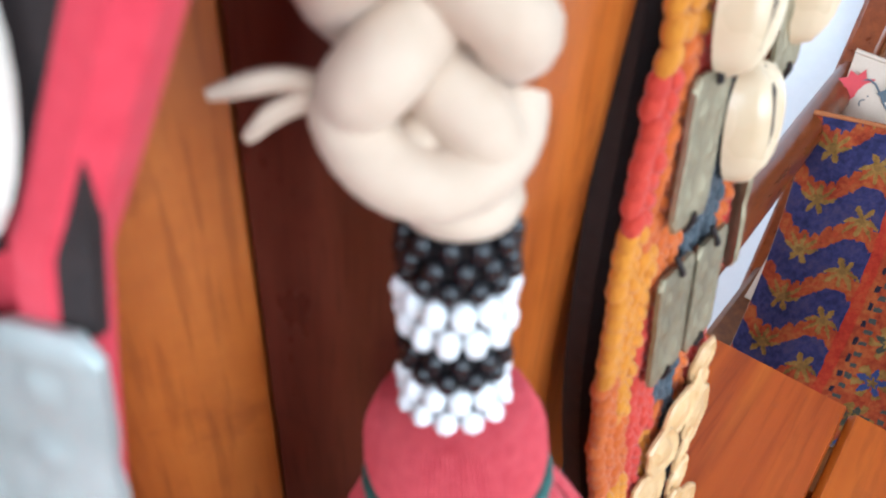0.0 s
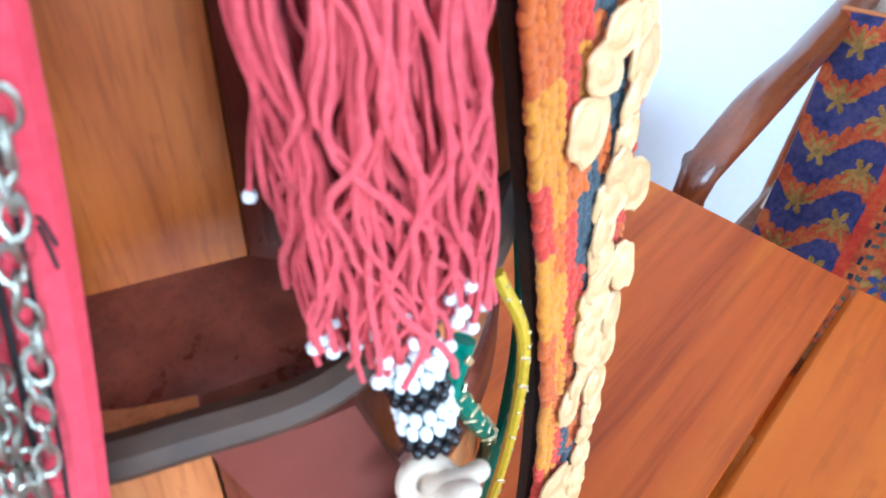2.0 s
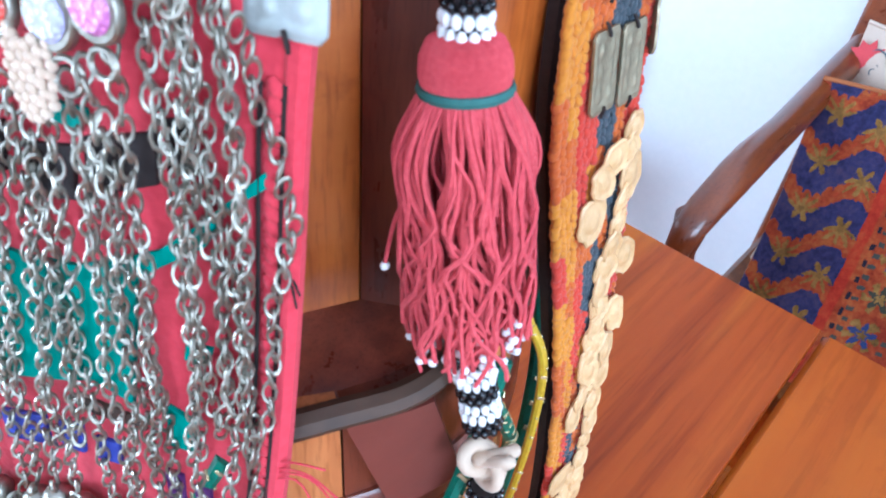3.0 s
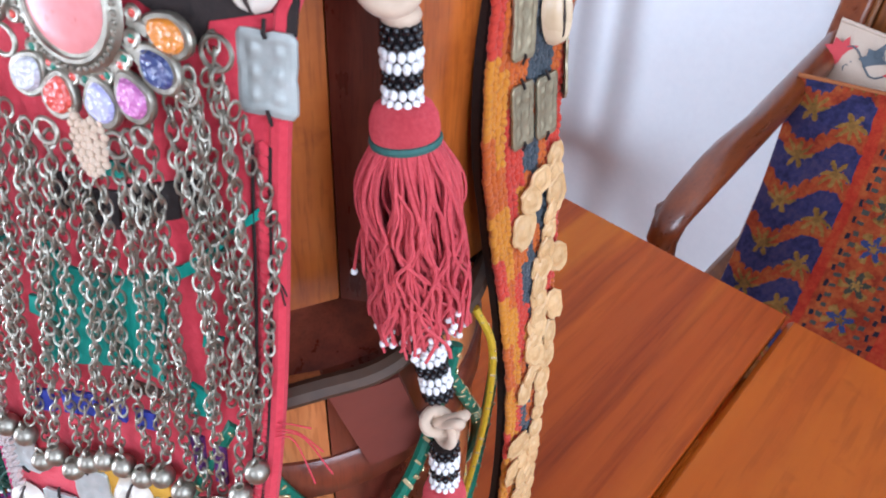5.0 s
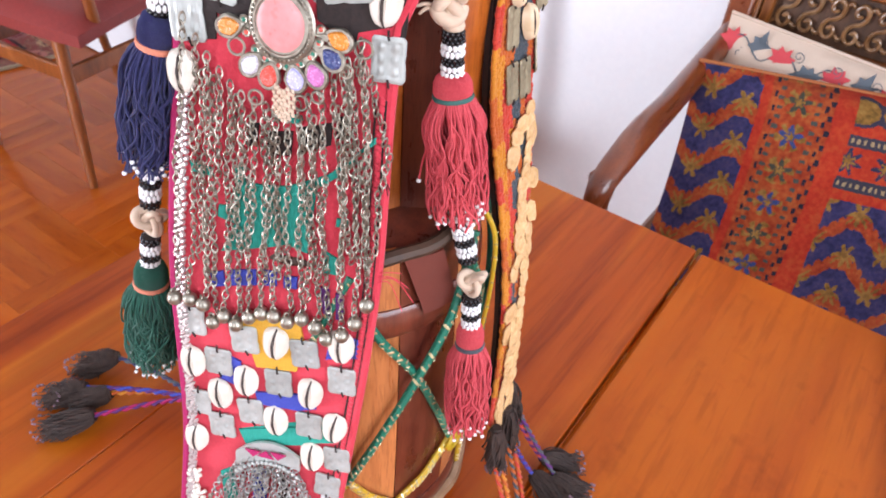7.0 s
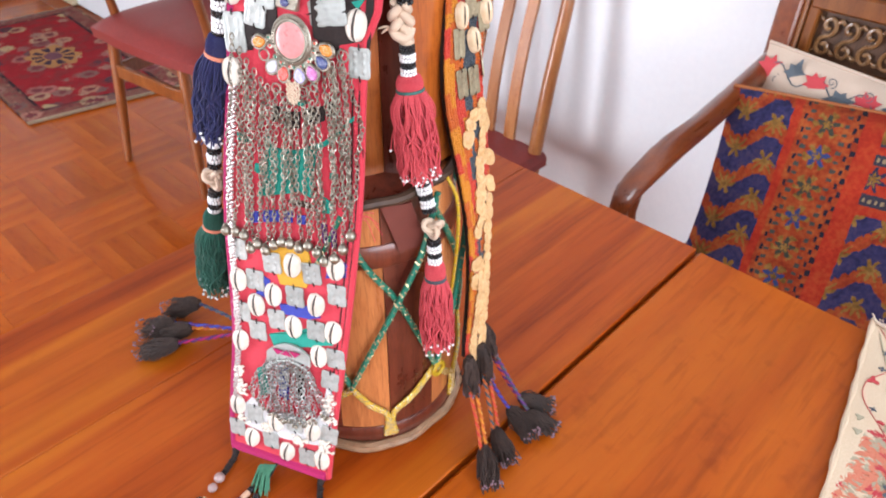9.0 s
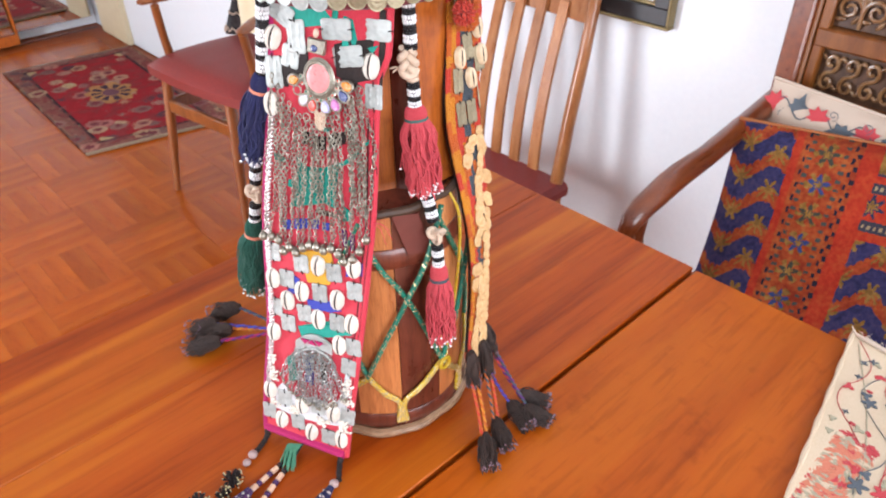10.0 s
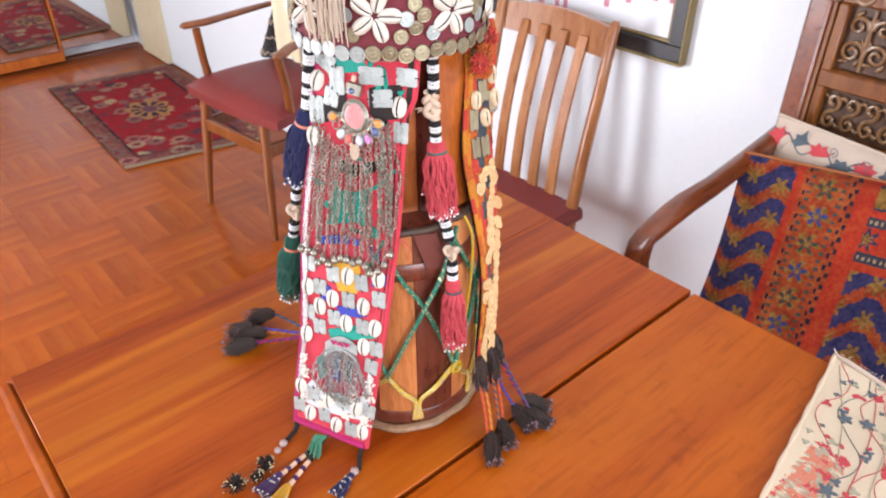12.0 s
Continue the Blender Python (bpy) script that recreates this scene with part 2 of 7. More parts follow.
def timber(name, dark, mid, light, scale=9, stretch=(1, 14, 14), rough=0.35, coat=0.3, vary=0.12, bump=0.08, gloss=0.5, islands=False, flecks=0.6, streaks=0.0, bands=0.0, smudge=0.0, finer=1.0):
    """Wood with its grain along the axis that is stretched least."""
    m, t, b = nodes_of(name)
    grain = texture(t, scale, stretch, 8, 0.62)
    warp = texture(t, scale * 0.22, stretch, 2)
    pores = texture(t, scale * 9, stretch, 3)
    k = maths(t, "ADD", maths(t, "MULTIPLY", grain.outputs[0], 0.62), maths(t, "MULTIPLY", warp.outputs[0], 0.38))
    col = ramp(t, k, [(0.34, dark), (0.5, mid), (0.66, light)])
    fleck = ramp(t, pores.outputs[0], [(0.36, (0.62, 0.55, 0.5)), (0.48, (1, 1, 1))])
    col = blend(t, flecks, col, fleck, "MULTIPLY")
    if streaks:
        long = texture(t, scale * 1.1, tuple(s * (1.5 if s > 2 else 0.9) for s in stretch), 5, 0.6)
        col = blend(t, streaks, col, ramp(t, long.outputs[0], [(0.5, (1, 1, 1)), (0.58, (0.72, 0.6, 0.6)), (0.68, (0.4, 0.28, 0.36))]), "MULTIPLY")
    if bands:
        wide = texture(t, scale * 0.9, tuple(s * 0.55 for s in stretch), 3, 0.5)
        col = blend(t, maths(t, "MULTIPLY", ramp(t, wide.outputs[0], [(0.54, (0, 0, 0)), (0.6, (1, 1, 1)), (0.66, (0.2, 0.2, 0.2))]), bands), col, (0.47, 0.13, 0.008))
    worn = None
    if smudge:
        worn = texture(t, 7 * finer, (0.7, 1.2, 1), 5, 0.65)
        spots = texture(t, 26 * finer, (1, 1, 1), 3, 0.6)
        col = blend(t, smudge, col, ramp(t, worn.outputs[0], [(0.36, (0.68, 0.56, 0.6)), (0.5, (1, 1, 1)), (0.66, (1.12, 1.16, 1.3))]), "MULTIPLY")
        col = blend(t, smudge, col, ramp(t, spots.outputs[0], [(0.28, (0.6, 0.5, 0.6)), (0.4, (1, 1, 1))]), "MULTIPLY")
    info = t.nodes.new("ShaderNodeObjectInfo")
    hs = t.nodes.new("ShaderNodeHueSaturation")
    t.links.new(col, hs.inputs["Color"])
    chance = info.outputs["Random"]
    if islands:
        geo = t.nodes.new("ShaderNodeNewGeometry")
        chance = maths(t, "FRACT", maths(t, "ADD", chance, geo.outputs["Random Per Island"]))
    t.links.new(maths(t, "ADD", maths(t, "MULTIPLY", chance, 2 * vary), 1 - vary), hs.inputs["Value"])
    t.links.new(hs.outputs[0], b.inputs["Base Color"])
    dull = maths(t, "ADD", maths(t, "MULTIPLY", grain.outputs[0], 0.2), rough - 0.1)
    if worn:
        dull = maths(t, "ADD", dull, maths(t, "MULTIPLY", maths(t, "SUBTRACT", worn.outputs[0], 0.5), 0.3))
    t.links.new(dull, b.inputs["Roughness"])
    b.inputs["Coat Weight"].default_value, b.inputs["Coat Roughness"].default_value = coat, 0.18
    b.inputs["Specular IOR Level"].default_value = gloss
    relief(t, b, pores.outputs[0], bump, 0.0006)
    return m


TABLE = timber("table_wood", (0.31, 0.054, 0.003), (0.4, 0.079, 0.0035), (0.45, 0.104, 0.006), 1.5, (0.9, 9, 9), 0.38, 0.02, 0.1, 0.03, 0.19, False, 0.45, 0.3, 0.2, 0.45)
STREAKED = timber("streaked_table_wood", (0.25, 0.038, 0.003), (0.345, 0.06, 0.004), (0.42, 0.09, 0.007), 2.0, (0.7, 11, 11), 0.38, 0.02, 0.08, 0.03, 0.2, False, 0.4, 0.6, 0.7, 0.2)
ORANGE_WOOD = timber("orange_wood", (0.3, 0.062, 0.009), (0.48, 0.12, 0.016), (0.58, 0.172, 0.028), 7, (12, 12, 1), 0.36, 0.12, 0.12, smudge=0.6, finer=4.0)
DRUM_WOOD = timber("tan_stave_wood", (0.336, 0.102, 0.0336), (0.552, 0.198, 0.066), (0.72, 0.312, 0.12), 7, (12, 12, 1), 0.3, 0.5, 0.2)
# Maroon staves and bands; on the column also groove shade put into colour.
DARK_WOOD = timber("maroon_wood_and_shade", (0.08, 0.018, 0.01), (0.15, 0.034, 0.018), (0.22, 0.055, 0.026), 10, (14, 14, 1), 0.32, 0.35, 0.16, smudge=0.5, finer=4.0)
CHAIR_WOOD = timber("chair_wood", (0.1326, 0.0343, 0.0078), (0.2184, 0.0624, 0.014), (0.2886, 0.0936, 0.0265), 8, (9, 9, 1), 0.32, 0.25, 0.06)
PALE_WOOD = timber("pale_chair_wood", (0.24, 0.078, 0.022), (0.34, 0.125, 0.038), (0.44, 0.19, 0.066), 8, (9, 9, 1), 0.3, 0.35, 0.1)
CARVED_WOOD = timber("carved_wood", (0.0864, 0.023, 0.0043), (0.1728, 0.0504, 0.0086), (0.2448, 0.0828, 0.0158), 8, (9, 9, 1), 0.42, 0.1, 0.06)
# Darker wood for the panels behind the carving.
CARVED_GROUND = timber("dark_carving_ground", (0.0324, 0.0141, 0.0065), (0.0702, 0.0303, 0.0141), (0.1188, 0.054, 0.026), 8, (9, 9, 1), 0.5, 0.1, 0.06)
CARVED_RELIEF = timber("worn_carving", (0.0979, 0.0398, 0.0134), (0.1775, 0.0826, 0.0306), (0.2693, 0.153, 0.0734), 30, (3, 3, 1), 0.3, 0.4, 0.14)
ARM_WOOD = timber("arm_wood", (0.095, 0.018, 0.004), (0.16, 0.034, 0.007), (0.225, 0.053, 0.011), 8, (1, 9, 9), 0.3, 0.4, 0.04)
PARQUET = timber("parquet_wood", (0.3, 0.053, 0.0035), (0.35, 0.07, 0.005), (0.4, 0.09, 0.007), 3, (1, 6, 6), 0.22, 0.03, 0.13, 0.01, 0.25, True, 0.3)
JOINT = plain("parquet_joint", (0.25, 0.05, 0.005), (0.31, 0.063, 0.007), 40, 0.5)
WALL = plain("wall_paint", (0.7215, 0.7575, 0.7854), (0.78, 0.8131, 0.8313), 90, 0.6, bump=0.15, depth=0.0008, broad=1.2)
# Colour of the unseen walls, kept dark so less light bounces back.
LOW_BOUNCE_WALL = plain("low_bounce_tan", (0.24, 0.2, 0.16), (0.32, 0.27, 0.22), 60, 0.6, bump=0.1)
CREAM = plain("cream_paint", (0.6, 0.5, 0.32), (0.7, 0.6, 0.4), 30, 0.45, bump=0.05)
RED_SEAT = plain("red_leather", (0.1564, 0.0147, 0.012), (0.23, 0.0248, 0.0202), 120, 0.52, bump=0.15, depth=0.0006)
HOOP = plain("old_hoop", (0.12, 0.055, 0.026), (0.46, 0.28, 0.16), 90, 0.36, bump=0.5, depth=0.002, broad=35)
HOOP_DARK = plain("dark_hoop", (0.02, 0.01, 0.006), (0.09, 0.045, 0.024), 90, 0.62, bump=0.4, depth=0.001, broad=35)
BLACK_YARN = plain("black_yarn", (0.006, 0.004, 0.004), (0.034, 0.019, 0.016), 500, 0.85, bump=0.6, depth=0.0006)
TUFT_YARN = plain("brown_black_yarn", (0.008, 0.006, 0.007), (0.075, 0.042, 0.03), 300, 0.8, bump=0.6, depth=0.0006, broad=70)
FELT = plain("crimson_felt", (0.48, 0.017, 0.038), (0.64, 0.045, 0.07), 700, 0.85, bump=0.5, depth=0.0005, sheen=0.15, broad=40)
PINK_YARN = plain("rose_yarn", (0.44, 0.026, 0.046), (0.67, 0.098, 0.108), 900, 0.85, bump=0.6, depth=0.0004, sheen=0.06, broad=60)
GREEN_YARN = plain("dark_green_yarn", (0.003, 0.055, 0.036), (0.009, 0.1, 0.065), 900, 0.85, bump=0.6, depth=0.0004, sheen=0.15)
NAVY_YARN = plain("navy_yarn", (0.006, 0.007, 0.042), (0.014, 0.016, 0.09), 900, 0.85, bump=0.6, depth=0.0004, sheen=0.15)
TEAL = plain("teal_stitching", (0.0, 0.2, 0.15), (0.01, 0.34, 0.26), 900, 0.85, stretch=(1, 1, 0.2), bump=0.6, depth=0.0005)
BLUE = plain("blue_stitching", (0.02, 0.03, 0.25), (0.05, 0.07, 0.4), 900, 0.85, bump=0.6, depth=0.0005)
YELLOW = plain("yellow_stitching", (0.5, 0.24, 0.015), (0.65, 0.36, 0.04), 900, 0.85, bump=0.6, depth=0.0005)
MAGENTA = plain("magenta_edging", (0.3, 0.005, 0.07), (0.45, 0.015, 0.12), 800, 0.85, bump=0.5, depth=0.0005)
MAROON = plain("maroon_velvet", (0.13, 0.012, 0.02), (0.19, 0.027, 0.036), 500, 0.85, bump=0.4, sheen=0.08)
BAND_GREEN = plain("band_green", (0.02, 0.09, 0.08), (0.04, 0.15, 0.13), 900, 0.7, bump=0.5, depth=0.0003)
WHITE_BEAD = plain("white_glass_bead", (0.78, 0.78, 0.78), (0.86, 0.86, 0.85), 300, 0.22, bump=0.05, vary=0.05)
BLACK_BEAD = plain("black_glass_bead", (0.006, 0.006, 0.008), (0.015, 0.014, 0.016), 300, 0.18, bump=0.05)
ROPE = plain("cream_cotton_cord", (0.5, 0.36, 0.25), (0.68, 0.53, 0.4), 220, 0.75, bump=0.35, depth=0.0006, sheen=0.2, broad=60)
COWRIE = plain("cowrie_shell", (0.62, 0.54, 0.44), (0.8, 0.76, 0.68), 60, 0.25, bump=0.05, vary=0.08, broad=40)
COWRIE_WARM = plain("yellowed_shell", (0.55, 0.38, 0.22), (0.74, 0.6, 0.42), 60, 0.28, bump=0.05, broad=40)
SLIT = plain("shell_slit", (0.02, 0.014, 0.012), (0.05, 0.03, 0.025), 200, 0.7)
TIN = plain("dull_tin", (0.33, 0.35, 0.33), (0.5, 0.53, 0.505), 260, 0.44, metal=0.35, bump=0.2, depth=0.0008, vary=0.12, broad=90)
BRASSY = plain("tarnished_brass", (0.2288, 0.1848, 0.1144), (0.4224, 0.3608, 0.2376), 400, 0.46, metal=0.7, bump=0.35, depth=0.0008, vary=0.12, broad=50)
SILVER = plain("worn_silver", (0.171, 0.1575, 0.126), (0.504, 0.468, 0.387), 300, 0.41, metal=0.88, bump=0.25, depth=0.0005, broad=70)
BONE = plain("amber_disc", (0.5, 0.28, 0.11), (0.74, 0.49, 0.25), 420, 0.4, bump=0.3, depth=0.0006, vary=0.08, broad=120)
# Near-black colour for one side stave of the column.
BLACK_STAVE = timber("near_black_stave", (0.006, 0.005, 0.006), (0.014, 0.01, 0.01), (0.024, 0.016, 0.014), 10, (14, 14, 1), 0.3, 0.3, 0.1)
STRAP_YARN = plain("orange_yarn", (0.4, 0.06, 0.004), (0.56, 0.125, 0.007), 700, 0.85, bump=0.7, depth=0.0006, sheen=0.2, broad=45)
STRAP_GOLD = plain("amber_yarn", (0.48, 0.145, 0.005), (0.63, 0.25, 0.012), 700, 0.85, bump=0.7, depth=0.0006, sheen=0.2, broad=45)
STRAP_RED = plain("scarlet_yarn", (0.42, 0.02, 0.012), (0.58, 0.05, 0.02), 700, 0.85, bump=0.7, depth=0.0006, sheen=0.2, broad=45)
STRAP_GREY = plain("slate_yarn", (0.025, 0.035, 0.045), (0.06, 0.075, 0.09), 700, 0.85, bump=0.7, depth=0.0006, sheen=0.2, broad=45)
PURPLE_YARN = plain("purple_yarn", (0.06, 0.01, 0.09), (0.13, 0.03, 0.17), 700, 0.85, bump=0.6, depth=0.0005)
GREEN_CORD = plain("green_tinsel_cord", (0.0, 0.1, 0.06), (0.01, 0.22, 0.14), 600, 0.5, bump=0.6, depth=0.0006)
GOLD_CORD = plain("gold_tinsel_cord", (0.42, 0.25, 0.01), (0.62, 0.42, 0.03), 600, 0.4, bump=0.6, depth=0.0006)
TINSEL = plain("tinsel", (0.66, 0.52, 0.22), (0.9, 0.82, 0.58), 300, 0.25, metal=0.6)
MIRROR = nodes_of("mirror_glass")[0]
MIRROR.node_tree.nodes["Principled BSDF"].inputs["Metallic"].default_value = 1.0
MIRROR.node_tree.nodes["Principled BSDF"].inputs["Roughness"].default_value = 0.03
MIRROR.node_tree.nodes["Principled BSDF"].inputs["Base Color"].default_value = (0.82, 0.84, 0.83, 1)
BLACK_FRAME = plain("black_frame_paint", (0.012, 0.012, 0.014), (0.03, 0.03, 0.032), 80, 0.4, bump=0.1)
GILT = plain("dull_gilt", (0.1736, 0.124, 0.0496), (0.2604, 0.1922, 0.0868), 120, 0.45, metal=0.4)
PAPER = plain("print_paper", (0.74, 0.75, 0.78), (0.8, 0.81, 0.83), 20, 0.55, bump=0.03)
PATCH_HIDE = plain("red_brown_hide", (0.1, 0.02, 0.014), (0.17, 0.038, 0.025), 60, 0.5, bump=0.3, depth=0.0008, broad=20)
LINEN = plain("cream_linen", (0.54, 0.42, 0.28), (0.68, 0.55, 0.4), 700, 0.9, bump=0.4, depth=0.0006, broad=9)
LINEN_WHITE = plain("white_linen", (0.4639, 0.3517, 0.2694), (0.5537, 0.4489, 0.3591), 700, 0.9, bump=0.4, depth=0.0006, broad=9)
PINK_INK = plain("rose_ink", (0.5, 0.16, 0.22), (0.58, 0.22, 0.28), 60, 0.6, bump=0)

# ---- the room ----
FLOOR_Y0, FLOOR_Y1, WEST, EAST, CEIL = -2.4, 3.97, -2.2, 1.05, 2.6


def structure(name, geo, material, label, category):
    ob = new(name, mesh_of(name, geo, material))
    return tagged(ob, label, category, kind="structure")


floor = structure("floor", Geo().add(box(3.6, 6.9, 0.06, 0.001), at(-0.6, 0.8, -0.036)), JOINT, "glossy orange mosaic parquet laid in alternating squares", "floor")
ceiling = structure("ceiling", Geo().add(box(3.6, 6.9, 0.08), at(-0.6, 0.8, CEIL + 0.04)), WALL, "plain white painted ceiling", "ceiling")
wall_east = structure("wall_east", Geo().add(box(0.12, 6.9, CEIL), at(EAST + 0.06, 0.8, CEIL / 2)), WALL, "white painted plaster wall behind the chairs", "wall")
wall_north = structure("wall_north", Geo().add(box(3.4, 0.1, CEIL), at(-0.62, 4.1, CEIL / 2)), WALL, "white wall behind the mirrored doors", "wall")


def wall_with_windows(name, along_x, place, a0, a1, gaps, z1, label):
    """A wall along x or y from a0 to a1 with openings between the given places."""
    g = Geo()
    cuts = []
    for w0, w1, z0 in gaps:
        cuts += [(a0, w0, 0, CEIL), (w0, w1, 0, z0), (w0, w1, z1, CEIL)]
        a0 = w1
    cuts.append((a0, a1, 0, CEIL))
    for lo, hi, b, t in cuts:
        m = at((lo + hi) / 2, place, (b + t) / 2) if along_x else at(place, (lo + hi) / 2, (b + t) / 2)
        g.add(box(hi - lo, 0.14, t - b, 0.001) if along_x else box(0.14, hi - lo, t - b, 0.001), m)
    return structure(name, g, LOW_BOUNCE_WALL, label, "wall")


# These two walls are out of view; their tan tone lowers the fill.
wall_west = wall_with_windows("wall_west", False, WEST - 0.07, -2.65, 4.2, [(-1.3, -0.2, 0.95), (1.2, 2.3, 0.08)], 2.35, "unseen tan wall that cuts bounce, two window openings, one added")
wall_south = wall_with_windows("wall_south", True, FLOOR_Y0 - 0.07, -2.2, 1.05, [(-1.4, 0.4, 0.9)], 2.3, "unseen tan wall that cuts bounce, with an added window opening")
# The second and third windows are assumed openings for the added fill lamps.
for nm, xs, ys in (("window_1", (WEST - 0.07,) * 2, (1.2, 2.3)), ("window_2", (-1.4, 0.4), (FLOOR_Y0 - 0.07,) * 2), ("window_3", (WEST - 0.07,) * 2, (-1.3, -0.2))):
    g = Geo()
    z0, z1 = {"window_1": (0.08, 2.35), "window_2": (0.9, 2.3), "window_3": (0.95, 2.35)}[nm]
    cx, cy = sum(xs) / 2, sum(ys) / 2
    wx, wy = xs[1] - xs[0], ys[1] - ys[0]
    for z in (z0 + 0.025, z1 - 0.025):
        g.add(box(max(wx, 0.05), max(wy, 0.05), 0.05), at(cx, cy, z))
    for k in (0.025, 0.5, 0.975):
        px, py = (cx, ys[0] + wy * k) if wy > wx else (xs[0] + wx * k, cy)
        g.add(box(0.05, 0.05, z1 - z0 - 0.1), at(px, py, (z0 + z1) / 2))
    structure(nm, g, WALL, "white painted frame of an unseen window in the wall", "window")

# cream door lining along the east wall
trim = structure("trim", Geo().add(box(0.03, 0.36, 2.2, 0.004), at(EAST - 0.015, 3.69, 1.1)), CREAM, "cream painted door lining on the wall", "door lining")

# mirrored sliding doors at the end of the room
for x0, x1, y, rail in ((-1.4, 0.59, 3.93, True), (0.56, 1.02, 3.96, False)):
    d = thing("mirror_door", ((x0 + x1) / 2, y, 0), "tall mirrored sliding door reflecting the rug and floor", "mirror door", "mirrored sliding doors")
    w = x1 - x0
    part("mirror_pane", Geo().add(box(w - 0.03, 0.008, 2.1, 0.001), at((x0 + x1) / 2, y, 1.12)), MIRROR, d, "clear mirror glass")
    fr = Geo()
    fr.add(box(w, 0.024, 0.055 if rail else 0.005, 0.002), at((x0 + x1) / 2, y, 0.0405 if rail else 0.006))
    fr.add(box(w, 0.024, 0.03, 0.003), at((x0 + x1) / 2, y, 2.18))
    for x in (x0, x1) if rail else (x0 + 0.006,):
        fr.add(box(0.012 if rail else 0.006, 0.024, 2.16, 0.002), at(x, y, 1.1))
    part("door_frame", fr, ORANGE_WOOD if rail else DARK_WOOD, d, "thin frame round the mirror")

# ---- the table ----
TOP = 0.75
X0, X1, YL, YG, YR = -0.358, 0.412, 0.333, -0.108, -0.55
table = thing("dining_table", (0.03, -0.1, 0), "polished orange-brown wooden dining table with a gap between its leaves", "table")


def leaf(name, y0, y1, cuts, parent, wood):
    e = [y0] + cuts + [y1]
    body = part(name, Geo().add(box(X1 - X0 - 0.004, y1 - y0 - 0.004, 0.012, 0.002), at((X0 + X1) / 2, (y0 + y1) / 2, TOP - 0.02)), TABLE, parent)
    for a, b in zip(e, e[1:]):
        part("board", Geo().add(box(X1 - X0, b - a - 0.0003, 0.014, 0.0012 if cuts else 0.004), at((X0 + X1) / 2, (a + b) / 2, TOP - 0.007)), wood, body)


leaf("leaf", YG + 0.0016, YL, [0.158], table, STREAKED)
leaf("leaf", YR, YG - 0.0016, [], table, TABLE)
for y in (YL - 0.07, YR + 0.07):
    part("apron", Geo().add(box(X1 - X0 - 0.14, 0.022, 0.08, 0.003), at((X0 + X1) / 2, y, TOP - 0.07)), TABLE, table)
for x in (X0 + 0.07, X1 - 0.07):
    part("apron", Geo().add(box(0.022, YL - YR - 0.18, 0.08, 0.003), at(x, (YL + YR) / 2, TOP - 0.07)), TABLE, table)
    for y in (YL - 0.07, YR + 0.07):
        part("leg", Geo().add(tube([(x, y, 0), (x, y, 0.4), (x, y, TOP - 0.03)], [0.018, 0.024, 0.03], 12)), TABLE, table)

part("edge_strip", Geo().add(box(0.016, YL - YR - 0.002, 0.03, 0.005), at(X0 - 0.0078, (YL + YR) / 2, TOP - 0.016)), TABLE, table, "rounded moulding along the end")

# ---- chairs ----
def turned(base, deg):
    return pose(base[0], base[1], base[2], 0, 0, deg)


def rods(pts, r, m, n=8, flat=1.0):
    return Geo().add(tube(pts, r, n, flat=flat), m)


def slat_chair():
    """The dining chair with a back of upright slats, its back to the wall."""
    c = thing("slat_back_chair", (0.70, 0.64, 0), "light tan wooden dining chair with slatted back, dark red seat", "chair", "dining chairs")
    m = at(0, 0, 0)
    ys = (0.466, 0.815)
    for y in ys:
        part("back_post", rods([(0.90, y, 0), (0.872, y, 0.25), (0.872, y, 0.45), (0.9, y, 0.62), (0.93, y, 0.76), (0.953, y, 0.892), (0.955, y, 0.902)], [0.012, 0.014, 0.016, 0.0155, 0.014, 0.0125, 0.006], m, 10), PALE_WOOD, c)
        part("front_leg", rods([(0.5, y, 0), (0.5, y, 0.25), (0.5, y, 0.42)], [0.012, 0.015, 0.019], m, 10), PALE_WOOD, c)
    for k in range(4):
        y = ys[0] + 0.083 + 0.062 * k
        part("slat", Geo().add(sheet(lambda u, v: ((0.878 + 0.075 * v ** 1.1 - 0.012 * math.sin(math.pi * v), y + (u - 0.5) * (0.029 - 0.004 * v), 0.455 + 0.395 * v), (-1, 0, 0.1)), 2, 10, 0.009)), PALE_WOOD, c)
    part("top_rail", Geo().add(sheet(lambda u, v: ((0.946 + 0.012 * v + 0.012 * math.sin(math.pi * u), ys[0] + 0.012 + (ys[1] - ys[0] - 0.024) * u, 0.815 + 0.066 * v + 0.012 * math.sin(math.pi * u) * v), (-1, 0, 0.1)), 14, 4, 0.018)), PALE_WOOD, c)
    part("seat", Geo().add(box(0.42, 0.4, 0.045, 0.014), at(0.69, 0.64, 0.4375)), RED_SEAT, c, "dark red padded seat")
    for y in ys:
        part("side_rail", Geo().add(box(0.36, 0.018, 0.05, 0.003), at(0.686, y, 0.39)), PALE_WOOD, c)
    for x in (0.5, 0.872):
        part("cross_rail", Geo().add(box(0.018, 0.33, 0.05, 0.003), at(x, 0.64, 0.389)), PALE_WOOD, c)
    return c


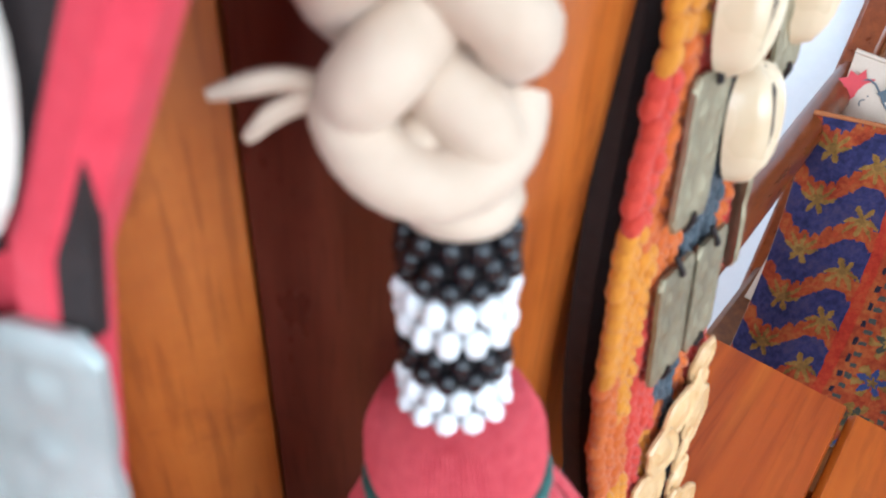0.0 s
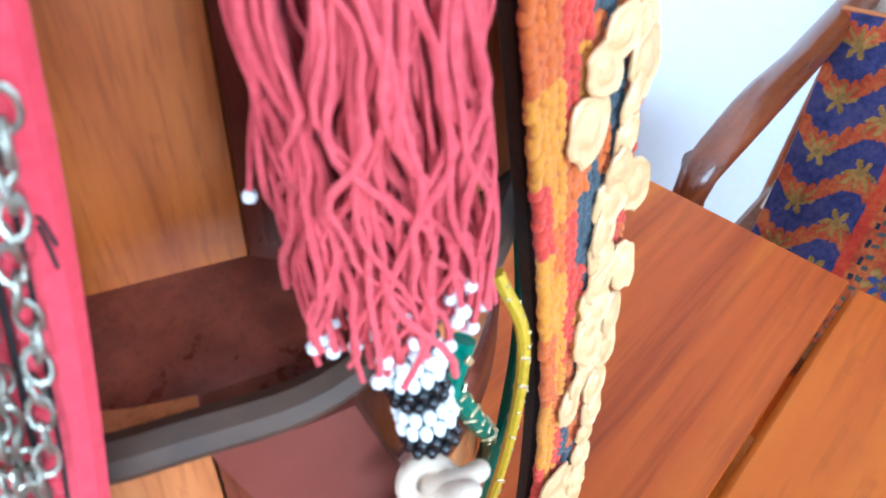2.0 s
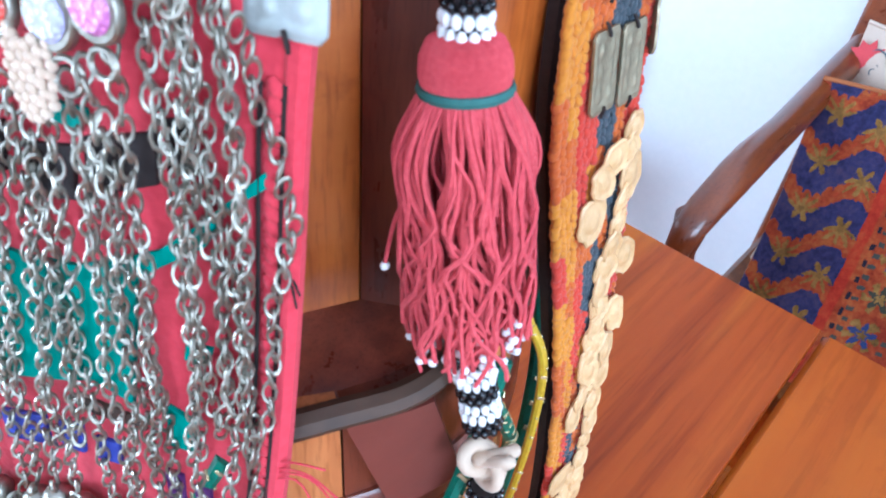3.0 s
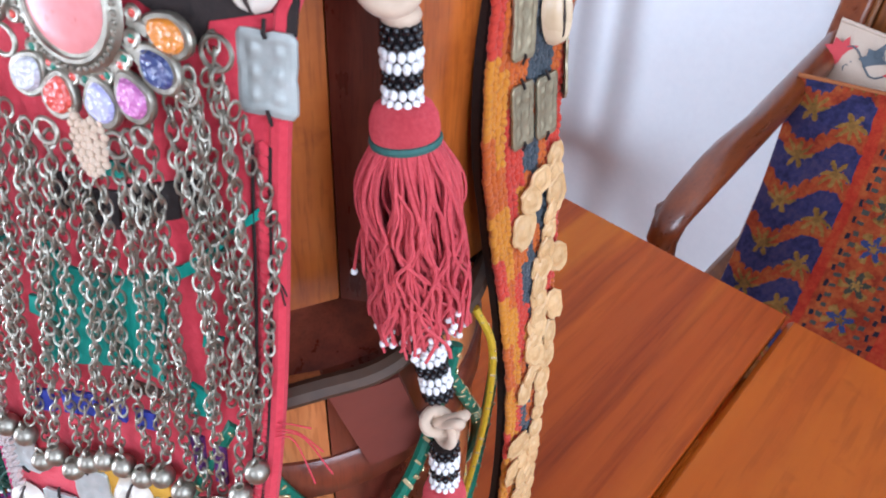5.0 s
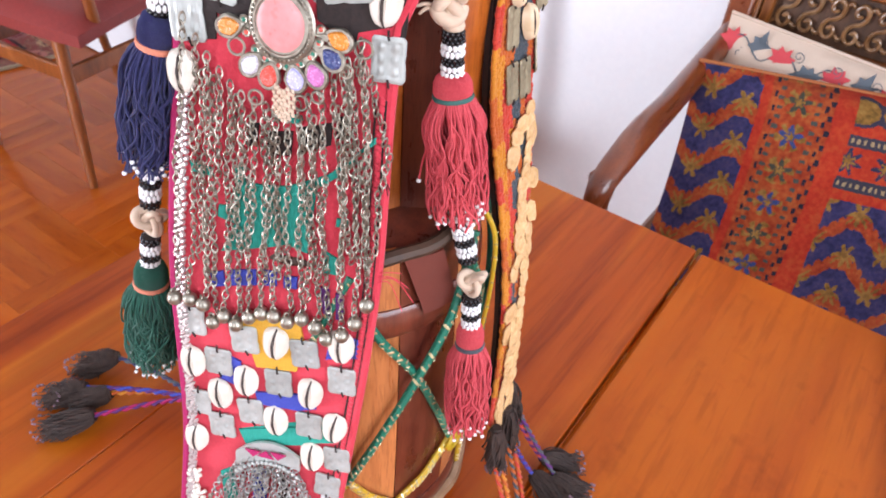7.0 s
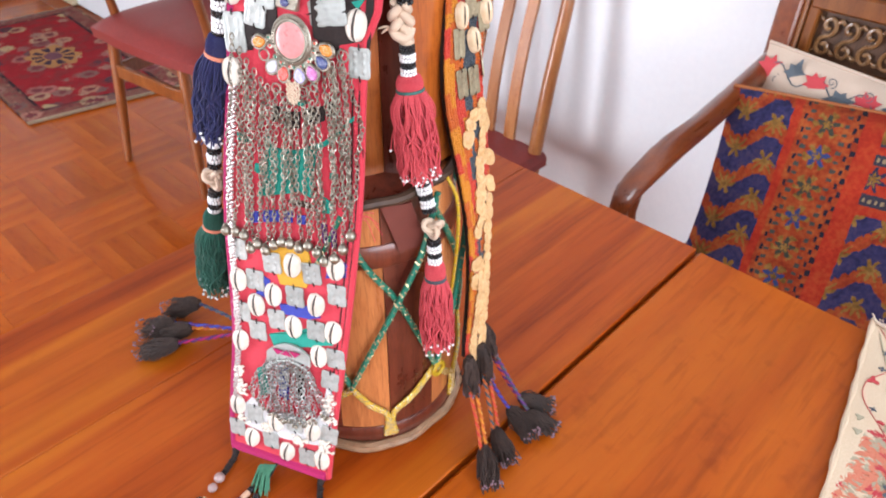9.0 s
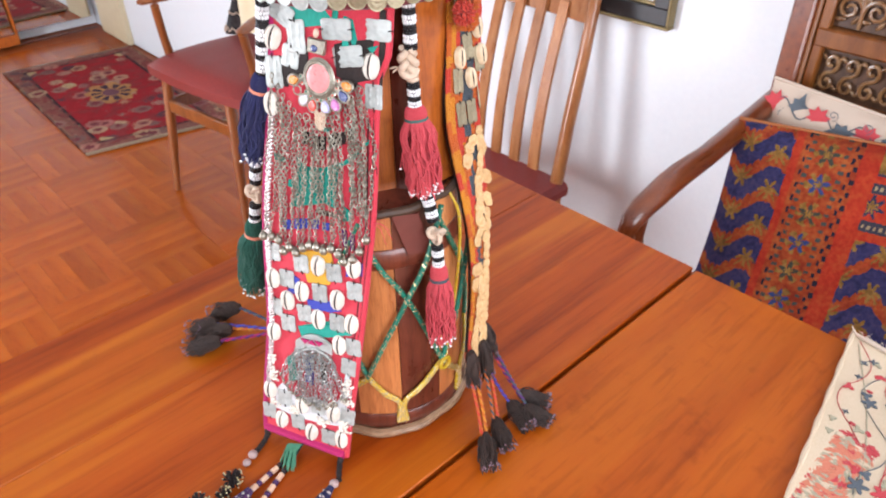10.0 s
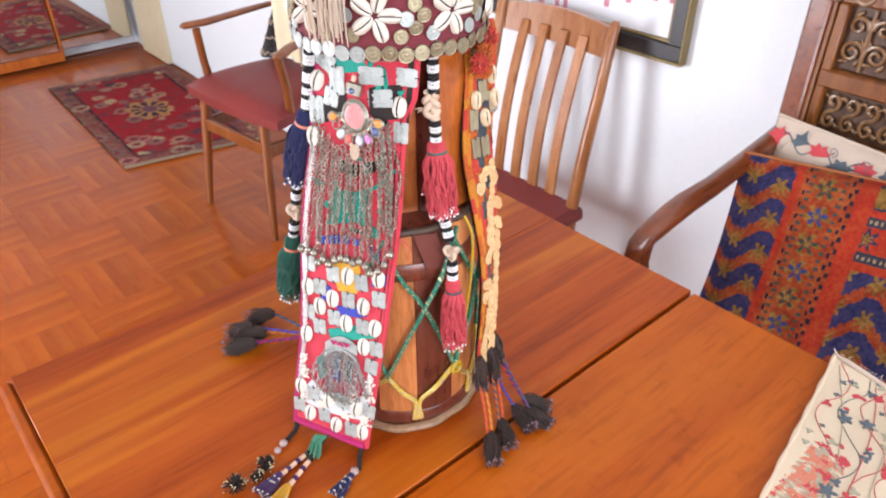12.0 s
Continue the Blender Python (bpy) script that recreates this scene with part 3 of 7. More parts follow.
def red_armchair():
    """The open-armed chair by the rug; its front looks to the west."""
    base = (0.72, 1.71, 0)
    c = thing("armchair", base, "light brown wooden armchair with a smooth dark red seat", "chair", "dining chairs")
    m = turned(base, -171.7)
    for s in (-1, 1):
        part("front_leg", rods([(0.2, s * 0.198, 0), (0.178, s * 0.182, 0.2), (0.152, s * 0.165, 0.435)], [0.011, 0.016, 0.019], m, 10), CHAIR_WOOD, c)
        part("arm_post", rods([(0.085, s * 0.225, 0.43), (0.1, s * 0.22 + 0.01 * (s + 1), 0.53), (0.118, s * 0.2 + 0.02 * (s + 1), 0.642)], [0.016, 0.014, 0.014], m, 10), CHAIR_WOOD, c)
        part("armrest", rods([(0.15, s * 0.245 + 0.015 * (s + 1), 0.65), (0.14, s * 0.238 + 0.015 * (s + 1), 0.652), (0.07, s * 0.21 + 0.012 * (s + 1), 0.656), (-0.1, s * 0.198, 0.666), (-0.2, s * 0.192, 0.67), (-0.23, s * 0.19, 0.67)], [0.008, 0.018, 0.02, 0.018, 0.015, 0.012], m, 10, 0.6), CHAIR_WOOD, c)
        part("back_leg", rods([(-0.27, s * 0.19, 0), (-0.22, s * 0.19, 0.3), (-0.21, s * 0.19, 0.45), (-0.24, s * 0.19, 0.62), (-0.28, s * 0.185, 0.82)], [0.012, 0.017, 0.018, 0.016, 0.012], m, 10), CHAIR_WOOD, c)
        part("side_rail", Geo().add(box(0.37, 0.018, 0.045, 0.004), m @ pose(-0.025, s * 0.18, 0.32)), CHAIR_WOOD, c)
    part("front_rail", Geo().add(box(0.018, 0.33, 0.045, 0.004), m @ pose(0.165, 0, 0.325)), CHAIR_WOOD, c)
    part("back_rail", Geo().add(box(0.018, 0.36, 0.045, 0.004), m @ pose(-0.213, 0, 0.36)), CHAIR_WOOD, c)

    def seat(u, v):
        x, y = 0.165 - 0.4 * v + 0.02 * math.sin(math.pi * u) * (1 - v), (u - 0.5) * (0.51 - 0.1 * v)
        e = (1 - (2 * u - 1) ** 6) * (1 - (2 * v - 1) ** 6)
        return m @ Vector((x, y, 0.446 + 0.036 * e ** 0.5 + 0.008 * math.sin(math.pi * v))), (0, 0, 1)
    part("seat", Geo().add(sheet(seat, 16, 16, 0.03)), RED_SEAT, c, "smooth dark red padded seat")

    def rest(u, v):
        y = (u - 0.5) * 0.44
        return m @ Vector((-0.235 - 0.035 * v - 0.03 * math.cos((u - 0.5) * 3), y, 0.66 + 0.17 * v)), m.to_3x3() @ Vector((1, 0, 0))
    part("backrest", Geo().add(sheet(rest, 12, 6, 0.02)), CHAIR_WOOD, c)
    return c


def shawl():
    """A black cloth with a white print and a cream cloth, hung over the armchair's back."""
    c = thing("shawl", (0.88, 1.9, 0.66), "black cloth with white print draped over the armchair", "cloth")

    def fold(u, v):
        lo, hi = 1.9 - 0.12 * v, 2.075 - 0.245 * v
        return (0.88 + 0.012 * math.sin(7 * u + 2 * v), lo + (hi - lo) * u, 0.445 + 0.02 * (1 - u) * (1 - v) + 0.36 * v), (-1, 0, 0)
    part("cloth", Geo().add(sheet(fold, 14, 14, 0.004)), PRINT_CLOTH, c)
    for k in range(5):
        v = 0.06 + 0.19 * k
        line = [Vector(fold(0.08 + 0.84 * i / 10, v + 0.035 * math.sin(3 * i + k))[0]) + Vector((-0.004, 0, 0)) for i in range(11)]
        part("white_stripe", Geo().add(tube(line, 0.0035, 5)), LINEN_WHITE, c, "white printed stripe")
    return c


def folded_cloth():
    c = thing("folded_cloth", (0.8, 1.67, 0.66), "plain cream cloth hung over the armchair", "cloth")

    def fold(u, v):
        return (0.8 + 0.02 * math.sin(3 * u) + 0.008 * math.sin(11 * u + v), 1.61 + 0.145 * u, 0.535 + 0.3 * v), (-1, 0, 0)
    part("cloth", Geo().add(sheet(fold, 14, 10, 0.006)), CREAM, c)
    return c


def spiral(cx, cy, r, turns, a0, sense, n=22):
    return [(cx + r * (1 - 0.8 * i / n) * math.cos(a0 + sense * turns * 2 * math.pi * i / n), cy + r * (1 - 0.8 * i / n) * math.sin(a0 + sense * turns * 2 * math.pi * i / n)) for i in range(n + 1)]


def carved_chair():
    """The tall armchair with a carved panelled back against the wall."""
    ya, yb, xb = 0.045, -0.53, 0.985
    c = thing("carved_armchair", (0.75, (ya + yb) / 2, 0), "carved dark wooden armchair with a tall panelled back and curved arms", "armchair")
    for y in (ya, yb):
        part("back_post", Geo().add(box(0.04, 0.04, 1.22, 0.006), at(xb, y + (0.005 if y == ya else -0.005), 0.61)), ARM_WOOD, c)
        part("bead_moulding", Geo().add(box(0.03, 0.008, 1.2, 0.003), at(xb - 0.002, y + (-0.0195 if y == ya else 0.0195), 0.61)), CARVED_WOOD, c)
        part("armrest", rods([(0.522, y + 0.004, 0.668), (0.507, y + 0.004, 0.674), (0.501, y + 0.004, 0.688), (0.51, y + 0.004, 0.704), (0.535, y + 0.004, 0.716), (0.60, y + 0.004, 0.731), (0.64, y + 0.004, 0.737), (0.72, y + 0.004, 0.741), (0.85, y + 0.006, 0.756), (0.97, y + 0.004, 0.776)], [0.006, 0.011, 0.014, 0.017, 0.019, 0.021, 0.021, 0.019, 0.019, 0.02], at(0, 0, 0), 12), ARM_WOOD, c, "smooth curved arm with a rounded end")
        part("arm_post", rods([(0.55, y + 0.01, 0.43), (0.545, y + 0.01, 0.5), (0.55, y + 0.01, 0.58), (0.54, y + 0.01, 0.66), (0.535, y + 0.01, 0.705)], [0.02, 0.016, 0.022, 0.014, 0.02], at(0, 0, 0), 12), ARM_WOOD, c)
        part("front_leg", rods([(0.55, y, 0), (0.55, y, 0.1), (0.55, y, 0.25), (0.55, y, 0.4)], [0.022, 0.026, 0.02, 0.026], at(0, 0, 0), 12), CARVED_WOOD, c)
        part("seat_rail", Geo().add(box(0.42, 0.03, 0.07, 0.004), at(0.76, y, 0.385)), CARVED_WOOD, c)
    ym, w = (ya + yb) / 2, ya - yb - 0.05
    part("seat", Geo().add(box(0.46, ya - yb + 0.03, 0.035, 0.008), at(0.755, ym, 0.436)), CARVED_WOOD, c)
    for z, h in ((0.5, 0.07), (0.765, 0.05), (0.893, 0.034), (1.045, 0.04), (1.19, 0.06)):
        part("back_rail", Geo().add(box(0.036, w - 0.001, h, 0.004), at(xb + 0.001, ym, z)), CARVED_WOOD, c)
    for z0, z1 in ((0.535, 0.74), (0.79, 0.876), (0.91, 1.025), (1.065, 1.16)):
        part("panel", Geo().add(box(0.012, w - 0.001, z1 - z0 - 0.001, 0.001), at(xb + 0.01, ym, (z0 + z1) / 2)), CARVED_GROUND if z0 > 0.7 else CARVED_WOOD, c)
    for y in (ya - 0.034, yb + 0.034):
        part("stile", Geo().add(box(0.02, 0.018, 0.235, 0.003), at(xb - 0.004, y, 0.908)), CARVED_WOOD, c)
    # lower frieze: slender s-scrolls with curled ends and small leaves between them
    y = ya - 0.062
    while y > yb + 0.1:
        up = spiral(0, 0.0135, 0.0135, 1.15, -math.pi / 2, 1)[::-1]
        down = spiral(0, -0.0135, 0.0135, 1.15, math.pi / 2, 1)
        pts = [(xb - 0.003, y - a, 0.834 + b * 1.3) for a, b in up[:-1] + [(0, 0)] + down[1:]]
        part("scroll", Geo().add(tube(pts, 0.0035, 7)), CARVED_RELIEF, c)
        for sg, dy in ((-1, 0.014), (1, 0.014), (-1, -0.014), (1, -0.014)):
            part("carved_leaf", Geo().add(ball(0.0035, 0.0075, 0.0034, 8, 5), at(xb - 0.001, y + dy, 0.834 + sg * 0.026) @ pose(0, 0, 0, 40 * sg * (1 if dy > 0 else -1))), CARVED_RELIEF, c)
        y -= 0.034
    # upper panel: mirrored pairs of leafy volutes rising from a stem
    y = ya - 0.085
    while y > yb + 0.08:
        for s in (-1, 1):
            for z0, rad, turn in ((0.945, 0.02, 1.5), (0.99, 0.017, 1.3)):
                pts = [(xb - 0.003, y + s * (0.021 + a), z0 + b) for a, b in spiral(0, 0, rad, turn, math.pi * 1.05, -1, 30)]
                part("scroll", Geo().add(tube(pts, [0.0036 - 0.0012 * i / 30 for i in range(31)], 7)), CARVED_RELIEF, c)
            for j in range(6):
                a = 0.4 + j * 0.95
                part("carved_leaf", Geo().add(ball(0.0035, 0.0095, 0.004, 8, 5), at(xb - 0.001, y + s * (0.021 + 0.026 * math.cos(a)), 0.966 + 0.044 * math.sin(a)) @ pose(0, 0, 0, math.degrees(s * a) + 60)), CARVED_RELIEF, c)
        part("carved_stem", Geo().add(tube([(xb - 0.002, y, 0.914), (xb - 0.003, y, 0.96), (xb - 0.002, y, 1.02)], [0.003, 0.0042, 0.002], 7)), CARVED_RELIEF, c)
        y -= 0.092
    # top frieze, of which only the foot shows
    y = ya - 0.02
    while y > yb:
        part("rosette", Geo().add(ring(0.014, 0.005, 14, 6), frame_of((xb - 0.018, y, 1.045), (0, 1, 0), (-1, 0, 0))), CARVED_RELIEF, c)
        y -= 0.046
    return c


PRINT_CLOTH = plain("printed_cloth", (0.008, 0.007, 0.008), (0.05, 0.045, 0.045), 70, 0.85, bump=0.2, spread=0.12, broad=30)
slat_chair()
red_armchair()
shawl()
folded_cloth()
carved_chair()


# ---- textiles of the room ----
def pattern_material(name, build, rough=0.9, weave=900):
    m, t, b = nodes_of(name)
    co = t.nodes.new("ShaderNodeTexCoord")
    sep = t.nodes.new("ShaderNodeSeparateXYZ")
    t.links.new(co.outputs["UV"], sep.inputs[0])
    col = build(t, sep.outputs[0], sep.outputs[1])
    n = texture(t, weave, (1, 1, 1), 3)
    wide = texture(t, 25, (1, 1, 1), 3)
    col = blend(t, 0.55, col, ramp(t, n.outputs[0], [(0.3, (0.5, 0.5, 0.5)), (0.7, (1.08, 1.08, 1.08))]), "MULTIPLY")
    col = blend(t, 0.5, col, ramp(t, wide.outputs[0], [(0.3, (0.6, 0.6, 0.6)), (0.7, (0.95, 0.95, 0.95))]), "MULTIPLY")
    t.links.new(col, b.inputs["Base Color"])
    b.inputs["Roughness"].default_value = rough
    b.inputs["Specular IOR Level"].default_value = 0.2
    relief(t, b, n.outputs[0], 0.5, 0.001)
    return m


def uv_sheet(name, fn, nu, nv, thick, material, parent=None, label=""):
    """A sheet with its u, v kept as the texture's place."""
    geo = Geo().add(sheet(fn, nu, nv, thick))
    me = mesh_of(name, geo, material)
    layer = me.uv_layers.new(name="uv")
    w, k = nu + 1, (nu + 1) * (nv + 1)
    for lp in me.loops:
        i = lp.vertex_index % k
        layer.data[lp.index].uv = ((i % w) / nu, (i // w) / nv)
    ob = new(name, me)
    if parent:
        base = parent.location.copy()
        me.transform(Matrix.Translation(-base))
        ob.parent = parent
        tagged(ob, label)
    return ob


def wobble(t, scale, amount):
    n = texture(t, scale, (1, 1, 1), 3)
    return maths(t, "MULTIPLY", maths(t, "SUBTRACT", n.outputs[0], 0.5), amount)


class Field:
    """A number that varies over a surface, with plain arithmetic."""

    def __init__(self, t, sock):
        self.t, self.s = t, sock

    def op(self, kind, other=None):
        return Field(self.t, maths(self.t, kind, self.s, other.s if isinstance(other, Field) else other))

    def __add__(self, o):
        return self.op("ADD", o)

    def __sub__(self, o):
        return self.op("SUBTRACT", o)

    def __mul__(self, o):
        return self.op("MULTIPLY", o)

    def __truediv__(self, o):
        return self.op("DIVIDE", o)

    def __lt__(self, o):
        return self.op("LESS_THAN", o)

    def __gt__(self, o):
        return self.op("GREATER_THAN", o)

    def fract(self):
        return self.op("FRACT")

    def size(self):
        return self.op("ABSOLUTE")


def kilim(t, u, v):
    """Navy waves of rust flowers and ochre leaves, red stripes, a strip of rosettes, a barred corner."""
    n1 = Field(t, texture(t, 70, (1, 1, 1), 3).outputs[0])
    n2 = Field(t, texture(t, 150, (1, 1, 1), 3).outputs[0])
    n3 = Field(t, texture(t, 33, (1, 1, 1), 3).outputs[0])
    x = (((Field(t, u) + (n1 - 0.5) * 0.014) * 330).op("FLOOR") + 0.5) / 330
    y = (((Field(t, v) + (n2 - 0.5) * 0.012) * 250).op("FLOOR") + 0.5) / 250
    shade = n2 * 0.5 + n3 * 0.5
    navy = ramp(t, shade.s, [(0.36, (0.018, 0.017, 0.055)), (0.5, (0.035, 0.032, 0.1)), (0.62, (0.06, 0.045, 0.1))])
    rust = ramp(t, shade.s, [(0.36, (0.22, 0.024, 0.01)), (0.5, (0.32, 0.052, 0.015)), (0.62, (0.37, 0.095, 0.024))])
    ochre = ramp(t, shade.s, [(0.36, (0.11, 0.06, 0.014)), (0.5, (0.24, 0.12, 0.026)), (0.62, (0.31, 0.175, 0.045))])
    red = ramp(t, shade.s, [(0.36, (0.29, 0.018, 0.01)), (0.5, (0.38, 0.032, 0.013)), (0.62, (0.41, 0.06, 0.018))])
    col = navy
    ph = (x / 0.19 + 0.21).fract()
    zig = (ph * 6.2832).op("COSINE") * 0.5 + 0.5
    w = ((y - zig * 0.08) / 0.15 + 0.3).fract()
    dy = (w - 0.5) * 0.06
    for cells, off, size in ((26.3, 0.1, 0.0125), (26.3, 0.6, 0.0105)):
        dx = ((x * cells + off).fract() - 0.5) * (0.52 / cells)
        rr = (dx * dx + dy * dy).op("SQRT")
        edge = ((dx.op("ARCTAN2", dy) * 5).op("COSINE") * 0.0026 + size)
        col = blend(t, (rr < edge).s, col, rust)
        col = blend(t, (rr < 0.0028).s, col, (0.36, 0.05, 0.015))
    for cx, cw, flip in ((0.5, 0.36, 1), (0.0, 0.66, -1)):
        lx = ((ph - cx + 0.5).fract() - 0.5) * 0.099
        ly = (w - cw) * (0.06 * flip)
        lr = (lx * lx + ly * ly).op("SQRT")
        la = lx.op("ARCTAN2", ly)
        spike = (la * 3.5).op("COSINE").size()
        col = blend(t, (lr < spike * spike * 0.0125 + 0.006).s, col, ochre)
        col = blend(t, (lr < 0.0035).s, col, (0.2, 0.1, 0.025))
    # strip of rosettes
    a = (x - 0.29) * 0.52
    b = ((y / 0.122).fract() - 0.5) * 0.049
    r = (a * a + b * b).op("SQRT")
    th = a.op("ARCTAN2", b)
    strip = ((x - 0.295).size() < 0.09)
    st = rust
    st = blend(t, ((th * 6 + n3 * 8).op("COSINE") > 0.1).op("MULTIPLY", (r < 0.021)).s, st, ochre)
    st = blend(t, ((th * 5).op("COSINE") * 0.006 + 0.0115 > r).s, st, blend(t, ((y / 0.244).fract() > 0.5).s, (0.035, 0.05, 0.15), (0.05, 0.05, 0.035)))
    st = blend(t, ((th * 5).op("COSINE") * 0.002 + 0.0052 > r).s, st, ochre)
    st = blend(t, ((a.size() - 0.026).size() < 0.004).op("MULTIPLY", ((y * 29).fract() > 0.6)).s, st, (0.06, 0.06, 0.05))
    col = blend(t, strip.s, col, st)
    col = blend(t, ((x - 0.2).size() < 0.012).s, col, red)
    col = blend(t, ((x - 0.41).size() < 0.028).s, col, red)
    for c in (0.226, 0.362, 0.376):
        dots = ((x - c).size() < 0.005) * ((y * 19 + c * 40).fract() > 0.6)
        col = blend(t, dots.s, col, (0.02, 0.015, 0.025))
    # barred corner
    top = (x > 0.437) * (y > 0.62)
    cr = red
    ra = ((x / 0.1).fract() - 0.5) * 0.052
    rb = (y - 0.755) * 0.4
    rr = (ra * ra + rb * rb).op("SQRT")
    rt = ra.op("ARCTAN2", rb)
    cr = blend(t, ((rt * 7).op("COSINE") * 0.006 + 0.014 > rr).s, cr, (0.03, 0.028, 0.06))
    cr = blend(t, ((rt * 7).op("COSINE") * 0.004 + 0.0075 > rr).s, cr, ochre)
    rb2 = (y - 0.93) * 0.4
    big = (ra * ra * 0.5 + rb2 * rb2).op("SQRT")
    cr = blend(t, (big < 0.022).s, cr, (0.035, 0.03, 0.05))
    cr = blend(t, (big < 0.017).s, cr, ochre)
    for c in (0.828, 0.678):
        dd = (y - c).size()
        cr = blend(t, (dd < 0.022).s, cr, (0.04, 0.036, 0.05))
        cr = blend(t, (dd < 0.008).op("MULTIPLY", ((x * 60).fract() > 0.5)).s, cr, (0.3, 0.22, 0.12))
    return blend(t, top.s, col, cr)


def rug_pattern(t, u, v):
    """A dark border with pale rosettes, a red field and a lozenge in the middle."""
    eu = maths(t, "MULTIPLY", maths(t, "SUBTRACT", 0.5, maths(t, "ABSOLUTE", maths(t, "SUBTRACT", u, 0.5))), 0.62)
    ev = maths(t, "MULTIPLY", maths(t, "SUBTRACT", 0.5, maths(t, "ABSOLUTE", maths(t, "SUBTRACT", v, 0.5))), 1.2)
    edge = maths(t, "MINIMUM", eu, ev)
    col = ramp(t, edge, [(0.0, (0.06, 0.02, 0.02)), (0.008, (0.25, 0.13, 0.08)), (0.016, (0.24, 0.09, 0.07)), (0.066, (0.2, 0.07, 0.055)), (0.073, (0.03, 0.014, 0.018)), (0.082, (0.03, 0.014, 0.018)), (0.086, (0.3, 0.012, 0.018))])
    shade = texture(t, 16, (1, 1, 1), 3, 0.6)
    col = blend(t, maths(t, "MULTIPLY", maths(t, "GREATER_THAN", shade.outputs[0], 0.54), 0.6), col, (0.2, 0.03, 0.03))
    spot = texture(t, 10.5, (1, 1, 1), 2, kind="ShaderNodeTexVoronoi")
    ragged = maths(t, "ADD", spot.outputs["Distance"], wobble(t, 110, 0.5))
    near = maths(t, "LESS_THAN", ragged, 0.42)
    heart = maths(t, "LESS_THAN", ragged, 0.22)
    hue = ramp(t, spot.outputs["Color"], [(0.0, (0.4, 0.3, 0.16)), (0.35, (0.42, 0.16, 0.13)), (0.5, (0.05, 0.03, 0.045)), (0.7, (0.36, 0.2, 0.15)), (0.85, (0.44, 0.34, 0.18))])
    col = blend(t, maths(t, "MULTIPLY", near, 0.9), col, hue)
    col = blend(t, heart, col, (0.17, 0.035, 0.04))
    tiny = texture(t, 60, (1, 1, 1), 2, kind="ShaderNodeTexVoronoi")
    fleck = maths(t, "MULTIPLY", maths(t, "LESS_THAN", tiny.outputs["Distance"], 0.3), maths(t, "LESS_THAN", edge, 0.078))
    col = blend(t, maths(t, "MULTIPLY", fleck, 0.8), col, ramp(t, tiny.outputs["Color"], [(0.2, (0.34, 0.24, 0.14)), (0.5, (0.04, 0.025, 0.03)), (0.8, (0.24, 0.07, 0.05))]))
    cu = maths(t, "MULTIPLY", maths(t, "SUBTRACT", u, 0.5), 0.62)
    cv = maths(t, "MULTIPLY", maths(t, "SUBTRACT", v, 0.5), 1.2)
    rad = maths(t, "SQRT", maths(t, "ADD", maths(t, "POWER", cu, 2), maths(t, "POWER", maths(t, "MULTIPLY", cv, 0.8), 2)))
    ang = maths(t, "ARCTAN2", cu, cv)
    lobed = maths(t, "ADD", rad, maths(t, "MULTIPLY", maths(t, "COSINE", maths(t, "MULTIPLY", ang, 8)), 0.012))
    col = blend(t, maths(t, "LESS_THAN", lobed, 0.1), col, (0.4, 0.19, 0.07))
    petal = maths(t, "GREATER_THAN", maths(t, "COSINE", maths(t, "MULTIPLY", ang, 10)), -0.2)
    col = blend(t, maths(t, "MULTIPLY", petal, maths(t, "LESS_THAN", maths(t, "ABSOLUTE", maths(t, "SUBTRACT", rad, 0.062)), 0.02)), col, (0.05, 0.025, 0.04))
    col = blend(t, maths(t, "LESS_THAN", rad, 0.036), col, (0.16, 0.06, 0.08))
    corner = maths(t, "LESS_THAN", maths(t, "ADD", eu, ev), 0.23)
    pale = maths(t, "MULTIPLY", corner, maths(t, "MULTIPLY", maths(t, "GREATER_THAN", edge, 0.086), maths(t, "LESS_THAN", ragged, 0.55)))
    col = blend(t, pale, col, (0.42, 0.33, 0.17))
    return blend(t, maths(t, "LESS_THAN", ev, 0.01), col, (0.36, 0.27, 0.18))


RUG = pattern_material("rug_pile", rug_pattern, 0.95, 500)
KILIM = pattern_material("kilim_weave", kilim, 0.95, 700)
STITCH_RED = plain("red_embroidery", (0.42, 0.026, 0.045), (0.56, 0.075, 0.075), 900, 0.85, bump=0.5, depth=0.0006)
STITCH_ROSE = plain("coral_embroidery", (0.52, 0.14, 0.08), (0.64, 0.24, 0.15), 900, 0.85, bump=0.5, depth=0.0006)
STITCH_GREY = plain("slate_embroidery", (0.06, 0.08, 0.1), (0.12, 0.14, 0.16), 900, 0.85, bump=0.5, depth=0.0006)
STITCH_SAGE = plain("sage_embroidery", (0.3, 0.28, 0.19), (0.42, 0.38, 0.27), 900, 0.85, bump=0.5, depth=0.0006)

RUG_C = [(0.352, 2.37), (0.945, 2.262), (1.016, 3.487), (0.387, 3.54)]


def rug_place(u, v):
    a = Vector(RUG_C[0]).lerp(Vector(RUG_C[1]), u)
    b = Vector(RUG_C[3]).lerp(Vector(RUG_C[2]), u)
    p = a.lerp(b, v)
    return (p.x, p.y, 0.012 + 0.0015 * math.sin(9 * v + 4 * u)), (0, 0, 1)


tagged(uv_sheet("rug", rug_place, 20, 40, 0.01, RUG), "red patterned pile rug with mauve-brown border and pale corners", "rug")

# cushions on the carved chair
C_TL, C_W, C_H = Vector((0.825, 0.052, 0.775)), 0.52, 0.40
C_U, C_V = Vector((0.24, -0.97, 0.03)).normalized(), Vector((0.42, 0.1, 0.9)).normalized()
C_N = C_U.cross(C_V).normalized()
if C_N.x > 0:
    C_N = -C_N


